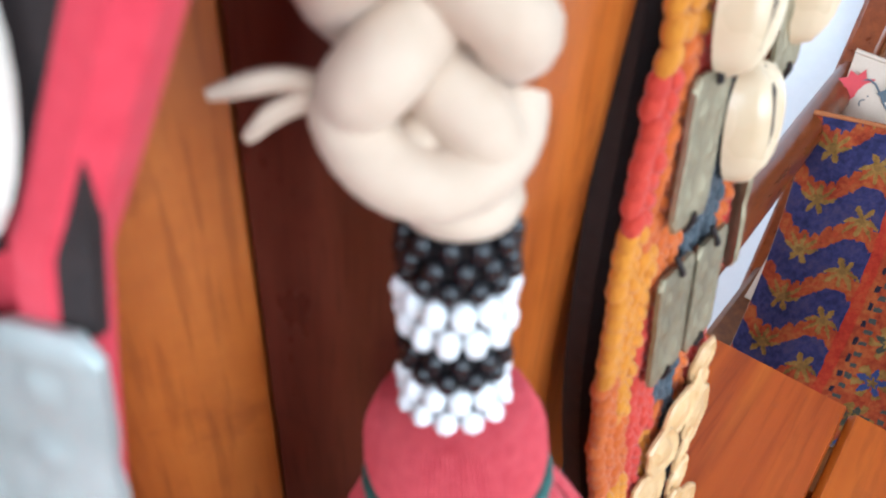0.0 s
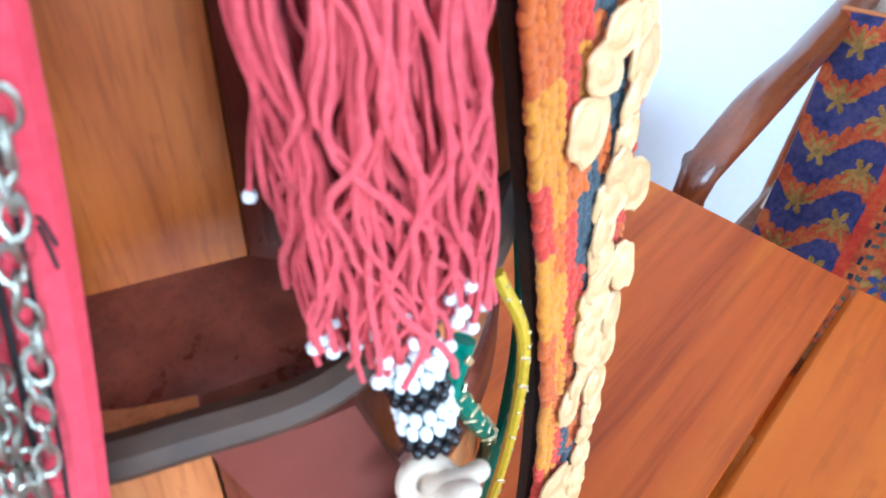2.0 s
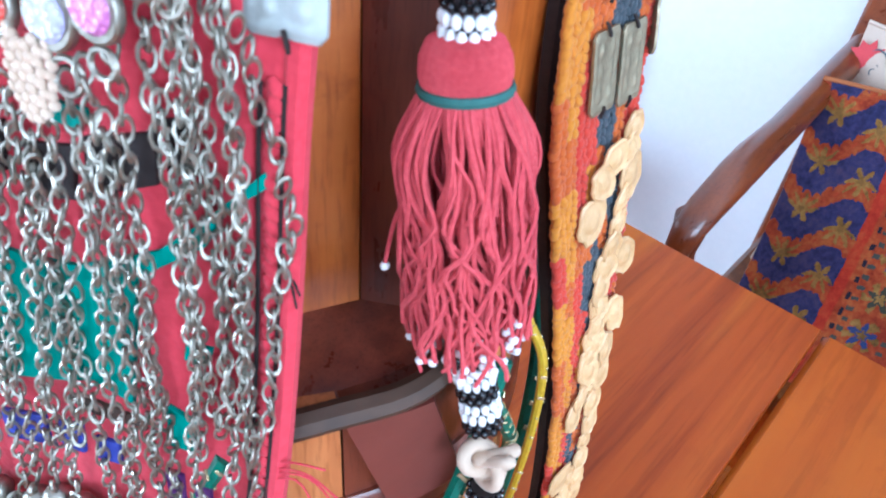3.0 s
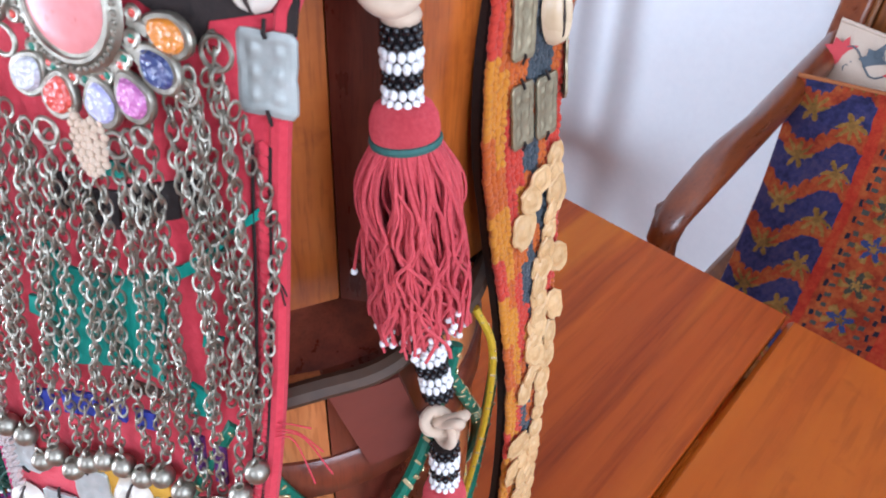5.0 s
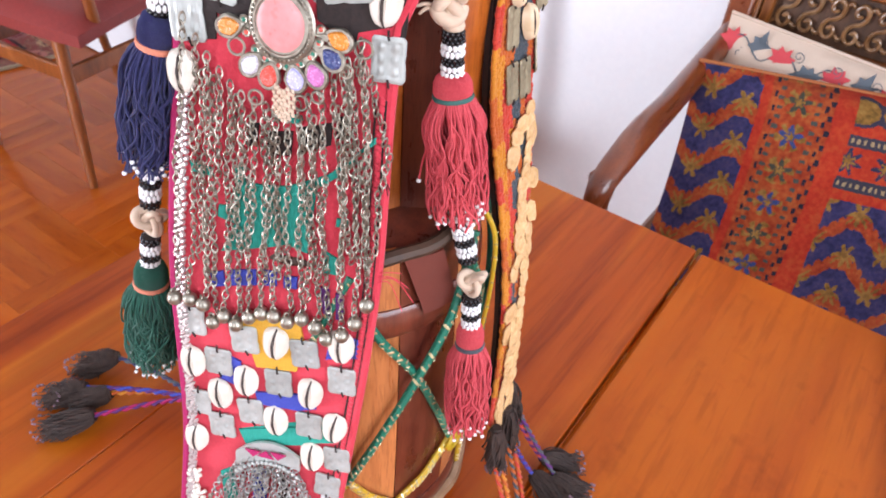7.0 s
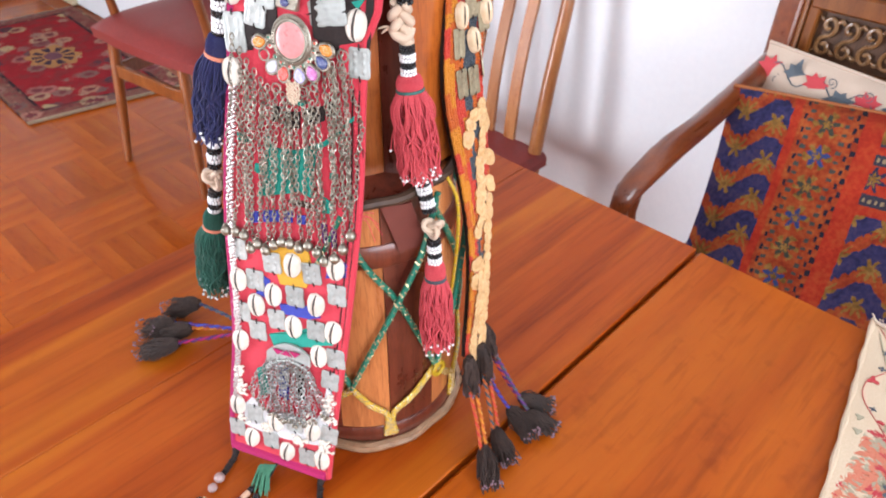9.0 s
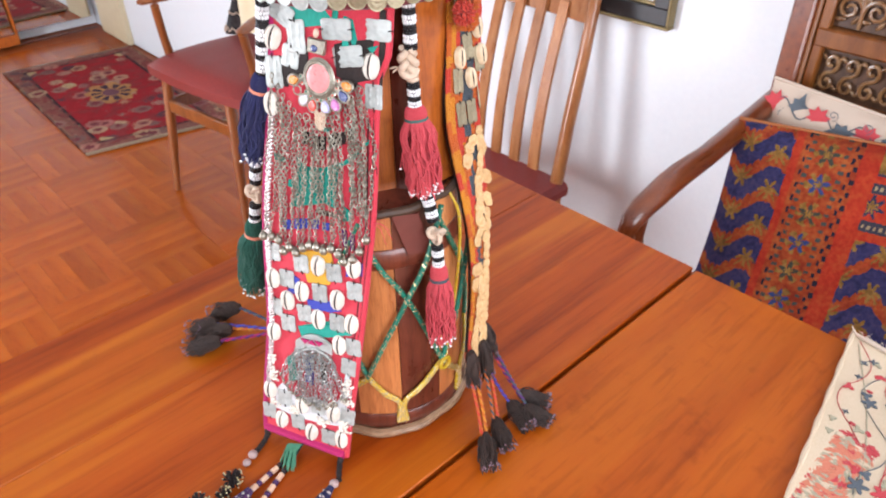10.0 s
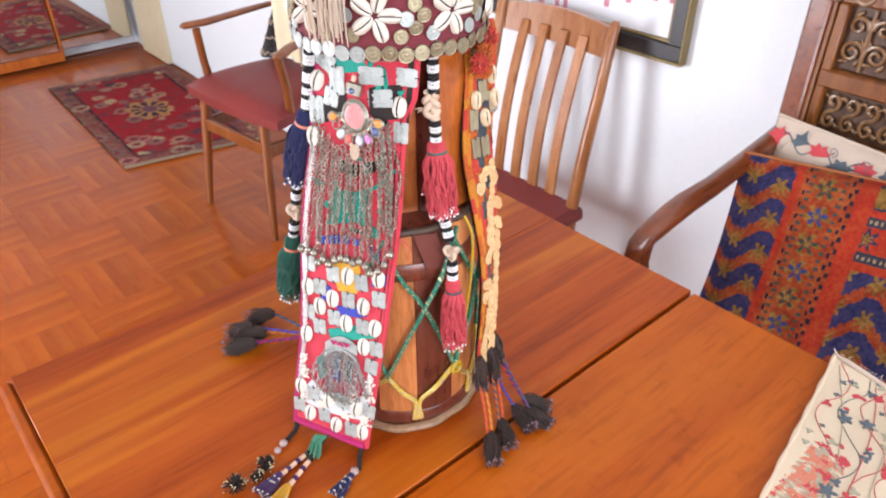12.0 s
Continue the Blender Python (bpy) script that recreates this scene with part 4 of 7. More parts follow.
def cushion_place(tl, ua, va, na, w, h, fat):
    def fn(u, v):
        puff = (max(0, 1 - abs(2 * u - 1) ** 2.6) * max(0, 1 - abs(2 * v - 1) ** 2.6)) ** 0.55
        return tl + ua * (w * u + 0.02 * (0.5 - u) * math.sin(math.pi * v) * 2 * w) - va * (h * (1 - v)) + na * (fat * puff), na
    return fn


def cushion(name, tl, ua, va, na, w, h, fat, front, label):
    c = thing(name, tl - va * h + ua * w / 2, label, "cushion")
    fn = cushion_place(tl, ua, va, na, w, h, fat)
    uv_sheet("front", fn, 28, 24, 0.002, front, c)
    back = cushion_place(tl - na * 0.003, ua, va, -na, w, h, fat * 0.4)
    uv_sheet("backing", back, 20, 16, 0.002, LINEN, c)
    return c, fn


KILIM_HEM = plain("rust_hem", (0.255, 0.0675, 0.0188), (0.345, 0.12, 0.0375), 500, 0.9, bump=0.5)
kcush, kfn = cushion("kilim_cushion", C_TL, C_U, C_V, C_N, C_W, C_H, 0.055, KILIM, "kilim cushion with navy waves, ochre flowers and red stripes")
part("hem", Geo().add(tube([kfn(i / 40, 1.0)[0] for i in range(41)], 0.003, 7)), KILIM_HEM, kcush, "rust bound edge")
P_TL = Vector((0.925, 0.05, 0.822))
P_U, P_V = Vector((0.06, -1, -0.1)).normalized(), Vector((0.2, 0.02, 0.98)).normalized()
P_N = P_U.cross(P_V).normalized()
if P_N.x > 0:
    P_N = -P_N
pillow, pfn = cushion("embroidered_cushion", P_TL, P_U, P_V, P_N, 0.5, 0.36, 0.045, LINEN_WHITE, "white cushion embroidered with a red and slate leaf vine")


def stitched(outline, centre, ua, na, size, turn=0.0):
    """A flat stitched shape lying on a cloth."""
    c, s = math.cos(turn), math.sin(turn)
    o = [(size * (x * c - y * s), size * (x * s + y * c)) for x, y in outline]
    return Geo().add(plate(o, 0.0008, 0.0003), frame_of(centre, ua, na))


def leafy(k, lobes, deep):
    return [((1 - deep * (0.5 - 0.5 * math.cos(lobes * a))) * math.cos(a), (1 - deep * (0.5 - 0.5 * math.cos(lobes * a))) * math.sin(a)) for a in (2 * math.pi * i / k for i in range(k))]


vine = [pfn(0.02 + 0.96 * i / 60, 0.90 + 0.035 * math.sin(i * 0.72))[0] + P_N * 0.0005 for i in range(61)]
for i in range(16):
    u, sg = 0.06 + 0.058 * i, (1 if i % 2 else -1)
    curl = [pfn(u, 0.9)[0] + P_U * a + P_V * (0.014 * sg + b) + P_N * 0.0006 for a, b in spiral(0, 0, 0.009, 1.3, -sg * math.pi / 2, sg, 16)]
    part("tendril", Geo().add(tube(curl, 0.0008, 5)), STITCH_GREY, pillow)
part("vine", Geo().add(tube(vine, 0.0012, 5)), STITCH_GREY, pillow, "slate embroidered vine")
MAPLE = [(0.0, -1.0), (0.3, -0.55), (0.75, -0.75), (0.65, -0.3), (1.15, -0.05), (0.7, 0.2), (0.75, 0.65), (0.25, 0.5), (0.0, 1.0), (-0.25, 0.5), (-0.75, 0.65), (-0.7, 0.2), (-1.15, -0.05), (-0.65, -0.3), (-0.75, -0.75), (-0.3, -0.55)]
LOBED = [(0.0, -1.2), (0.25, -0.5), (0.75, -0.6), (0.55, -0.1), (0.9, 0.25), (0.4, 0.4), (0.1, 1.3), (-0.2, 0.55), (-0.6, 0.5), (-0.45, 0.1), (-0.75, -0.3), (-0.3, -0.4)]
for i in range(12):
    red = i % 2 == 0
    v = 0.9 + (0.006 if red else 0.018 * math.sin(i * 1.6))
    part("leaf", stitched(MAPLE if red else LOBED, pfn(0.03 + 0.08 * i, v)[0] + P_N * 0.0008, P_U, P_N, 0.02 if red else 0.0205, 0.5 * math.sin(2.1 * i) if red else -0.7 + 0.6 * math.sin(1.7 * i)), STITCH_RED if red else STITCH_GREY, pillow)
part("hem", Geo().add(tube([pfn(i / 30, 1.0)[0] for i in range(31)], 0.003, 6)), LINEN_WHITE, pillow)

# embroidered cloth on the table's end
K_A, K_B = Vector((0.415, -0.303)), Vector((0.162, -0.347))


def cloth_place(u, v):
    p = K_A + (K_B - K_A) * (v * 3.0) + Vector((0.02, -0.30)) * u
    z = TOP + 0.0045 + 0.0012 * math.sin(23 * u + 9 * v) + 0.003 * max(0, math.sin(7 * u + 3.0)) * u
    if v < 0.06 and u < 0.2:
        z += 0.008 * (1 - v / 0.06) * (1 - u / 0.2)
    if p.x > X1 + 0.012:
        z -= p.x - X1 - 0.012
        p.x = X1 + 0.012
    if p.y < YR - 0.004:
        z -= YR - 0.004 - p.y
        p.y = YR - 0.004
    return (p.x, p.y, z), (0, 0, 1)


cloth = thing("embroidered_cloth", (0.3, -0.4, TOP), "cream cloth embroidered with coral roses, lying on the table", "table cloth")
part("cloth", Geo().add(sheet(cloth_place, 30, 40, 0.0025)), LINEN, cloth)
Z3 = Vector((0, 0, 1))


def on_cloth(u, v, lift=0.0004):
    return Vector(cloth_place(u, v)[0]) + Z3 * lift


random.seed(5)


def rose(u0, v0, size):
    """An embroidered rose of many short stitches in wavy rings of colour."""
    sets = {"red": Geo(), "sage": Geo(), "coral": Geo(), "pale": Geo()}
    c = on_cloth(u0, v0, 0.0003)
    turn = random.uniform(0, 6)
    for i in range(3600):
        a = random.uniform(0, 2 * math.pi)
        q = random.random() ** 0.5
        p = c + Vector((size * q * math.cos(a), size * q * math.sin(a), random.uniform(0, 0.0004)))
        k = q + 0.05 * math.sin(5 * a + turn) + random.gauss(0, 0.02)
        spot = noise.noise(p * 110 + Vector((turn, 0, 0))) + 0.6 * noise.noise(p * 260)
        if k > 0.86:
            if spot < -0.3:
                continue
            name = "red"
        elif k > 0.76:
            name = "sage" if spot > 0.05 else "pale"
        else:
            name = "red" if spot > 0.42 else "coral" if spot > -0.12 else "sage" if spot > -0.38 else "pale"
        lng, wd = random.uniform(0.0024, 0.0046), random.uniform(0.0008, 0.0014)
        o = [(lng * math.cos(b), wd * math.sin(b)) for b in (math.pi * n / 3 for n in range(6))]
        if p.x < X1 + 0.006 and p.y > YR and p.y < K_A.y + (p.x - K_A.x) * (K_B.y - K_A.y) / (K_B.x - K_A.x) - 0.002:
            sets[name].add(plate(o, 0.0003, 0.0001), at(*p) @ pose(0, 0, 0, 0, 0, math.degrees(a) + 90 + random.uniform(-30, 30)))
    for name, mt in (("red", STITCH_RED), ("sage", STITCH_SAGE), ("coral", STITCH_ROSE), ("pale", LINEN)):
        tagged(part(name + "_stitching", sets[name], mt, cloth, "rose embroidered in short stitches"), kind="stuff")


for u0, v0, size in ((0.075, 0.267, 0.06), (0.75, 0.17, 0.05), (0.25, 0.62, 0.05), (0.7, 0.5, 0.05)):
    rose(u0, v0, size)
for k in range(7):
    w0 = 0.03 + 0.075 * k
    vine_pts = [on_cloth(min(max(w0 + 0.05 * math.sin(1.3 * j + k) + 0.012 * j, 0.01), 0.95), 0.012 + 0.034 * j, 0.0005) for j in range(9)]
    part("tendril", Geo().add(tube(along(vine_pts, 50), 0.00045, 5)), (STITCH_RED, STITCH_GREY, STITCH_RED)[k % 3], cloth)
    for j in (1, 3, 5, 7):
        part("tulip", stitched(leafy(24, 3, 0.65), vine_pts[j] + Vector((0.004, -0.004, 0)), (1, 0, 0), Z3, 0.0062, k + 2.2 * j), (STITCH_GREY, STITCH_SAGE, STITCH_GREY, STITCH_RED)[(j + k) % 4], cloth)
for i in range(80):
    u, v = random.uniform(0.02, 0.8), random.uniform(0.01, 0.6) * (0.5 if i % 2 else 1)
    if min(math.hypot((u - a) * 0.3, (v - b) * 0.78) for a, b in ((0.18, 0.27), (0.75, 0.17), (0.25, 0.62), (0.7, 0.5))) > 0.058:
        kind = random.choice(("flower", "leaf_spray", "bud"))
        shape = {"flower": leafy(24, 4, 0.7), "leaf_spray": leafy(24, 3, 0.55), "bud": leafy(12, 2, 0.4)}[kind]
        part(kind, stitched(shape, on_cloth(u, v, 0.0002), (1, 0, 0), Z3, random.uniform(0.0028, 0.0065), random.uniform(0, 6)), {"flower": STITCH_GREY, "leaf_spray": STITCH_SAGE, "bud": STITCH_RED}[kind], cloth)
for k in range(9):
    base = (0.03 + 0.1 * k, 0.02)
    stem = [on_cloth(base[0] + 0.05 * math.sin(i * 0.5 + k) + 0.02 * i, 0.02 + 0.05 * i, 0.0006) for i in range(14) if base[0] + 0.02 * i < 0.95]
    if len(stem) > 3:
        part("stem", Geo().add(tube(along(stem, 40), 0.0005, 5)), STITCH_RED if k % 2 else STITCH_SAGE, cloth)
    for j in (2, 5, 8, 11):
        if j < len(stem) - 1:
            p = stem[j] + Vector((random.uniform(-0.008, 0.008), random.uniform(-0.008, 0.008), 0))
            part("flower", stitched(leafy(30, 5, 0.62), p, (1, 0, 0), Z3, random.uniform(0.007, 0.011), k + j), random.choice((STITCH_GREY, STITCH_GREY, STITCH_RED, STITCH_SAGE)), cloth)
part("fringe_edge", Geo().add(tube([on_cloth(0, i / 60, 0.0008 + 0.0008 * math.sin(i * 2.3)) for i in range(61)], [0.0022 + 0.0008 * math.sin(i * 1.7) for i in range(61)], 6)), LINEN, cloth)
roll = [on_cloth(0.0, 0.0) + Vector((-0.004, 0.003, 0.009)), on_cloth(0.01, 0.006, 0.003), on_cloth(0.05, 0.008, 0.003), on_cloth(0.12, 0.008, 0.002), on_cloth(0.2, 0.008, 0.001)]
part("rolled_corner", Geo().add(tube(along(roll, 20), [0.0007 + 0.0026 * min(1, i / 6) for i in range(20)], 8, flat=0.7)), LINEN_WHITE, cloth, "curled white corner of the cloth")
rs = random.Random(12)
for i in range(26):
    e = on_cloth(0.02 + 0.012 * i, 0.004, 0.003)
    part("loose_thread", Geo().add(tube([e, e + Vector((rs.uniform(0.001, 0.004), rs.uniform(-0.002, 0.004), rs.uniform(0.0, 0.003))), e + Vector((rs.uniform(0.004, 0.009), rs.uniform(-0.003, 0.006), rs.uniform(-0.003, 0.002)))], 0.0003, 4)), LINEN_WHITE, cloth)

# ---- picture on the wall ----
picture = thing("framed_print", (EAST - 0.015, 0.7, 0.82), "framed print with rose lettering, black frame and gilt edge", "picture")
py0, py1, pz0, pz1 = 0.33, 1.05, 0.815, 1.33
for nm, o, wdt, x, th, mt in (("outer_moulding", 0.0, 0.007, EAST - 0.014, 0.026, GILT), ("frame", 0.007, 0.035, EAST - 0.012, 0.022, BLACK_FRAME), ("slip", 0.042, 0.008, EAST - 0.009, 0.014, GILT)):
    for z, up in ((pz0 + o + wdt / 2, 1), (pz1 - o - wdt / 2, 0)):
        part(nm, Geo().add(box(th, py1 - py0 - 2 * o, wdt, 0.002), at(x, (py0 + py1) / 2, z)), mt, picture)
    for y in (py0 + o + wdt / 2, py1 - o - wdt / 2):
        part(nm, Geo().add(box(th, wdt, pz1 - pz0 - 2 * (o + wdt), 0.002), at(x, y, (pz0 + pz1) / 2)), mt, picture)
part("print", Geo().add(box(0.006, py1 - py0 - 0.096, pz1 - pz0 - 0.096, 0.001), at(EAST - 0.006, (py0 + py1) / 2, (pz0 + pz1) / 2)), PAPER, picture, "white print with rose letters")
for y, z, w, h in ((0.765, 0.872, 0.02, 0.05), (0.711, 0.872, 0.012, 0.05), (0.684, 0.874, 0.012, 0.05), (0.429, 0.938, 0.012, 0.05), (0.386, 0.94, 0.016, 0.05), (0.56, 0.9, 0.014, 0.05), (0.5, 0.92, 0.014, 0.05)):
    part("ink_bar", Geo().add(box(0.0015, w, h, 0.0003), at(EAST - 0.0098, y, z + h / 2)), PINK_INK, picture)
part("ink_ring", Geo().add(ring(0.022, 0.005, 24, 6), frame_of((EAST - 0.0075, 0.638, 0.905), (0, 1, 0), (-1, 0, 0)) @ Matrix.Diagonal((1, 1, 0.2, 1))), PINK_INK, picture)

# ---- the drum ----
AX = Vector((0.0, 0.02, 0.0))


def ring_at(r, z, a):
    return Vector((AX.x + r * math.cos(a), AX.y + r * math.sin(a), z))


def drum_r(z):
    """The drum's radius at a height."""
    k = (z - TOP) / 0.252
    return 0.079 - 0.005 * k + 0.003 * math.sin(math.pi * min(max(k, 0), 1))


def stave(parent, name, a0, a1, rfn, z0, z1, thick, material, nz=8, bow=0.0, axis=None):
    """One upright board of a round or many-sided body."""
    def fn(u, v):
        a, z = a0 + (a1 - a0) * u, z0 + (z1 - z0) * v
        r = rfn(z)
        flat = math.cos((a1 - a0) / 2) / math.cos(a - (a0 + a1) / 2)
        r *= flat + (1 - flat) * bow
        return ring_at(r, z, a) + ((axis - AX) if axis else Vector((0, 0, 0))), Vector((math.cos(a), math.sin(a), 0))
    return part(name, Geo().add(sheet(fn, 6, nz, thick)), material, parent)


FRONT = math.atan2(-0.79, -0.61)
drum = thing("drum", (AX.x, AX.y, TOP), "small wooden staved drum laced with green and gold tinsel cord", "drum")
TOP_D = 1.002
NST = 12
for i in range(NST):
    a0 = FRONT + radians(10) + 2 * math.pi * (i - 1) / NST
    stave(drum, "stave", a0 + 0.004, a0 + 2 * math.pi / NST - 0.004, drum_r, TOP + 0.008, TOP_D, 0.008, (DRUM_WOOD, DARK_WOOD)[i % 2], 10, 0.8)
part("drumhead", Geo().add(lathe([(drum_r(TOP_D) - 0.004, TOP_D - 0.012), (drum_r(TOP_D) - 0.003, TOP_D - 0.001), (0.055, TOP_D + 0.005), (0.0, TOP_D + 0.007)], 40), at(AX.x, AX.y, 0)), DARK_WOOD, drum, "dark leather drumhead")
for z, r, name in ((TOP + 0.0055, 0.005, "bottom_hoop"), (TOP_D + 0.001, 0.0036, "top_hoop")):
    pts = [ring_at(drum_r(z) + r * 0.55 + 0.0008 * math.sin(5 * a) + 0.0006 * math.sin(13 * a), z + 0.0012 * math.sin(3 * a) + 0.0005 * math.sin(11 * a), a) for a in (2 * math.pi * i / 128 for i in range(128))]
    part(name, Geo().add(tube(pts, r, 8, True)), HOOP if r > 0.004 else HOOP_DARK, drum, "worn brown hoop")
part("band", Geo().add(lathe([(drum_r(0.949) + 0.0008, 0.949), (drum_r(0.949) + 0.0022, 0.951), (drum_r(0.967) + 0.0022, 0.966), (drum_r(0.968) + 0.0008, 0.968)], 64), at(AX.x, AX.y, 0)), DARK_WOOD, drum, "dark band round the drum")


def on_drum(a, z, off=0.003):
    return ring_at(drum_r(z) + off, z, a)


part("base_band", Geo().add(lathe([(drum_r(0.76) + 0.0006, 0.759), (drum_r(0.76) + 0.0018, 0.761), (drum_r(0.776) + 0.0018, 0.775), (drum_r(0.777) + 0.0006, 0.777)], 64), at(AX.x, AX.y, 0)), DARK_WOOD, drum, "dark band above the bottom hoop")
part("patch", Geo().add(sheet(lambda u, v: (on_drum(FRONT + radians(18.5) + 0.29 * u - 0.15 * v, 0.963 + 0.039 * v - 0.003 * u, 0.0046), Vector((math.cos(FRONT), math.sin(FRONT), 0))), 8, 6, 0.0025)), PATCH_HIDE, drum, "red-brown hide patch")


def tinsel_cord(pts, r, mat_cord, parent, name, n=60):
    line = along(pts, n)
    part(name, Geo().add(tube(line, r, 8)), mat_cord, parent)
    g = Geo()
    random.seed(len(line) + int(1000 * abs(line[0].x)))
    for i in range(1, n - 1):
        t = (line[i + 1] - line[i - 1]).normalized()
        out = (line[i] - Vector((AX.x, AX.y, line[i].z))).normalized()
        side = t.cross(out).normalized()
        d = (out * math.cos(0.9 * (i % 3 - 1)) + side * math.sin(0.9 * (i % 3 - 1))).normalized()
        if random.random() < 0.85:
            k = random.uniform(0.7, 1.8)
            g.add(box(r * 0.4 * k, r * 1.0 * k, r * 0.2, r * 0.05), frame_of(line[i] + d * r * 0.97, t + side * 0.7, d))
    part("glint", g, TINSEL, bpy.data.objects[parent.children[-1].name], "bright tinsel flecks")


step = 2 * math.pi / 7
for i in range(7):
    a = FRONT + radians(14.5) + i * step
    tinsel_cord([on_drum(a - 0.55 * step, 0.999), on_drum(a - 0.28 * step, 0.957, 0.005), on_drum(a + 0.02, 0.919), on_drum(a + 0.27 * step, 0.874), on_drum(a + 0.5 * step, 0.83)], 0.0024, GREEN_CORD, drum, "green_cord")
    tinsel_cord([on_drum(a + 0.55 * step, 0.999, 0.007), on_drum(a + 0.28 * step, 0.957, 0.009), on_drum(a + 0.02, 0.919, 0.007), on_drum(a - 0.27 * step, 0.874, 0.006), on_drum(a - 0.5 * step, 0.832, 0.004)], 0.0024, GREEN_CORD, drum, "green_cord")
    for s in (-1, 1):
        for k in (0, 1):
            tinsel_cord([on_drum(a - 0.09 + s * (0.5 * step - 0.012 * k) + 0.09, 0.83 - 0.004 * k), on_drum(a - 0.06 + s * (0.25 * step - 0.008 * k), 0.811 - 0.004 * k), on_drum(a - 0.09 + s * (0.02 + 0.02 * k), 0.794), on_drum(a - 0.09 + s * 0.04 * (k + 0.4), 0.768)], 0.0019, GOLD_CORD, drum, "gold_cord", 60)

tinsel_cord([on_drum(FRONT + radians(52), 1.004, 0.006), on_drum(FRONT + radians(54), 0.985, 0.012), on_drum(FRONT + radians(53), 0.95, 0.012), on_drum(FRONT + radians(50), 0.9, 0.008), on_drum(FRONT + radians(42), 0.832, 0.005)], 0.0014, GOLD_CORD, drum, "gold_cord")
part("loop", Geo().add(ring(0.006, 0.002, 18, 7), frame_of(on_drum(FRONT + radians(41), 0.826, 0.006), (0, 0, 1), Vector((math.cos(FRONT + 0.7), math.sin(FRONT + 0.7), 0)))), GOLD_CORD, drum)

# ---- the many-sided wooden column on the drum ----
COL = Vector((0.02, 0.022, 0))
column = thing("wooden_column", (COL.x, COL.y, TOP_D), "polished wooden column, orange, maroon and near-black, groove shade coloured in", "column")
RIM = 0.0685


def facet(lo, hi, r0, r1, wood):
    """One flat upright board from angle lo to hi, its edges at their own distances from the axis."""
    def fn(u, v):
        z = TOP_D + 0.0052 + (1.2 - TOP_D - 0.0052) * v
        slim = 1 - 0.088 * (z - TOP_D) / 0.2
        p = ring_at(r0 * slim, z, FRONT + radians(lo) + 0.005).lerp(ring_at(r1 * slim, z, FRONT + radians(hi) - 0.005), u)
        mid = FRONT + radians((lo + hi) / 2)
        return p + COL - AX, Vector((math.cos(mid), math.sin(mid), 0))
    part("stave", Geo().add(sheet(fn, 4, 6, 0.008)), wood, column)


# The stave from 5 to 22.5 carries the groove's shade as dark colour.
for lo, hi, r0, r1, wood in (
        (-85, -52, RIM, RIM, DARK_WOOD), (-52, -21, RIM, RIM, ORANGE_WOOD), (-21, 5, RIM, 0.057, ORANGE_WOOD), (5, 22.5, 0.057, RIM, DARK_WOOD), (22.5, 58, RIM, RIM, ORANGE_WOOD), (58, 92, RIM, RIM, BLACK_STAVE),
        (92, 128, RIM, RIM, ORANGE_WOOD), (128, 164, RIM, RIM, DARK_WOOD), (164, 200, RIM, RIM, ORANGE_WOOD), (200, 236, RIM, RIM, DARK_WOOD), (236, 275, RIM, RIM, ORANGE_WOOD)):
    facet(lo, hi, r0, r1, wood)
part("core", Geo().add(lathe([(0.042, TOP_D + 0.0055), (0.036, 1.199)], 20), at(COL.x, COL.y, 0)), BLACK_FRAME, column)

# ---- the cap on the column ----
cap = thing("headdress", (AX.x, AX.y, 1.16), "maroon velvet headdress covered with coins and cowrie flowers", "headdress")
CAP_R = 0.083


def cap_place(a, z):
    r = CAP_R - 0.25 * max(0, z - 1.2)
    return ring_at(r, z, a)


part("cap_body", Geo().add(lathe([(CAP_R - 0.004, 1.164), (CAP_R, 1.166), (CAP_R, 1.2), (CAP_R - 0.02, 1.26), (CAP_R - 0.05, 1.29), (0.0, 1.3)], 48), at(AX.x, AX.y, 0)), MAROON, cap, "maroon velvet cap")


# ---- small shapes that repeat ----
def cowrie_shape(l, w, h):
    v, f = [], []
    nu, nv = 10, 12
    for j in range(nv + 1):
        s = -1 + 2 * j / nv
        half = w * (max(0, 1 - abs(s) ** 2.3)) ** 0.5 * (1 + 0.12 * s)
        for i in range(nu + 1):
            c = -1 + 2 * i / nu
            top = h * (max(0, 1 - abs(s) ** 2.6)) ** 0.5 * (max(0, 1 - abs(c) ** 2.4)) ** 0.5
            if abs(c) < 0.25:
                top *= 0.78
            v.append((half * c, l * s, top))
    k = nu + 1
    f = [(j * k + i, j * k + i + 1, (j + 1) * k + i + 1, (j + 1) * k + i) for j in range(nv) for i in range(nu)]
    return v, f


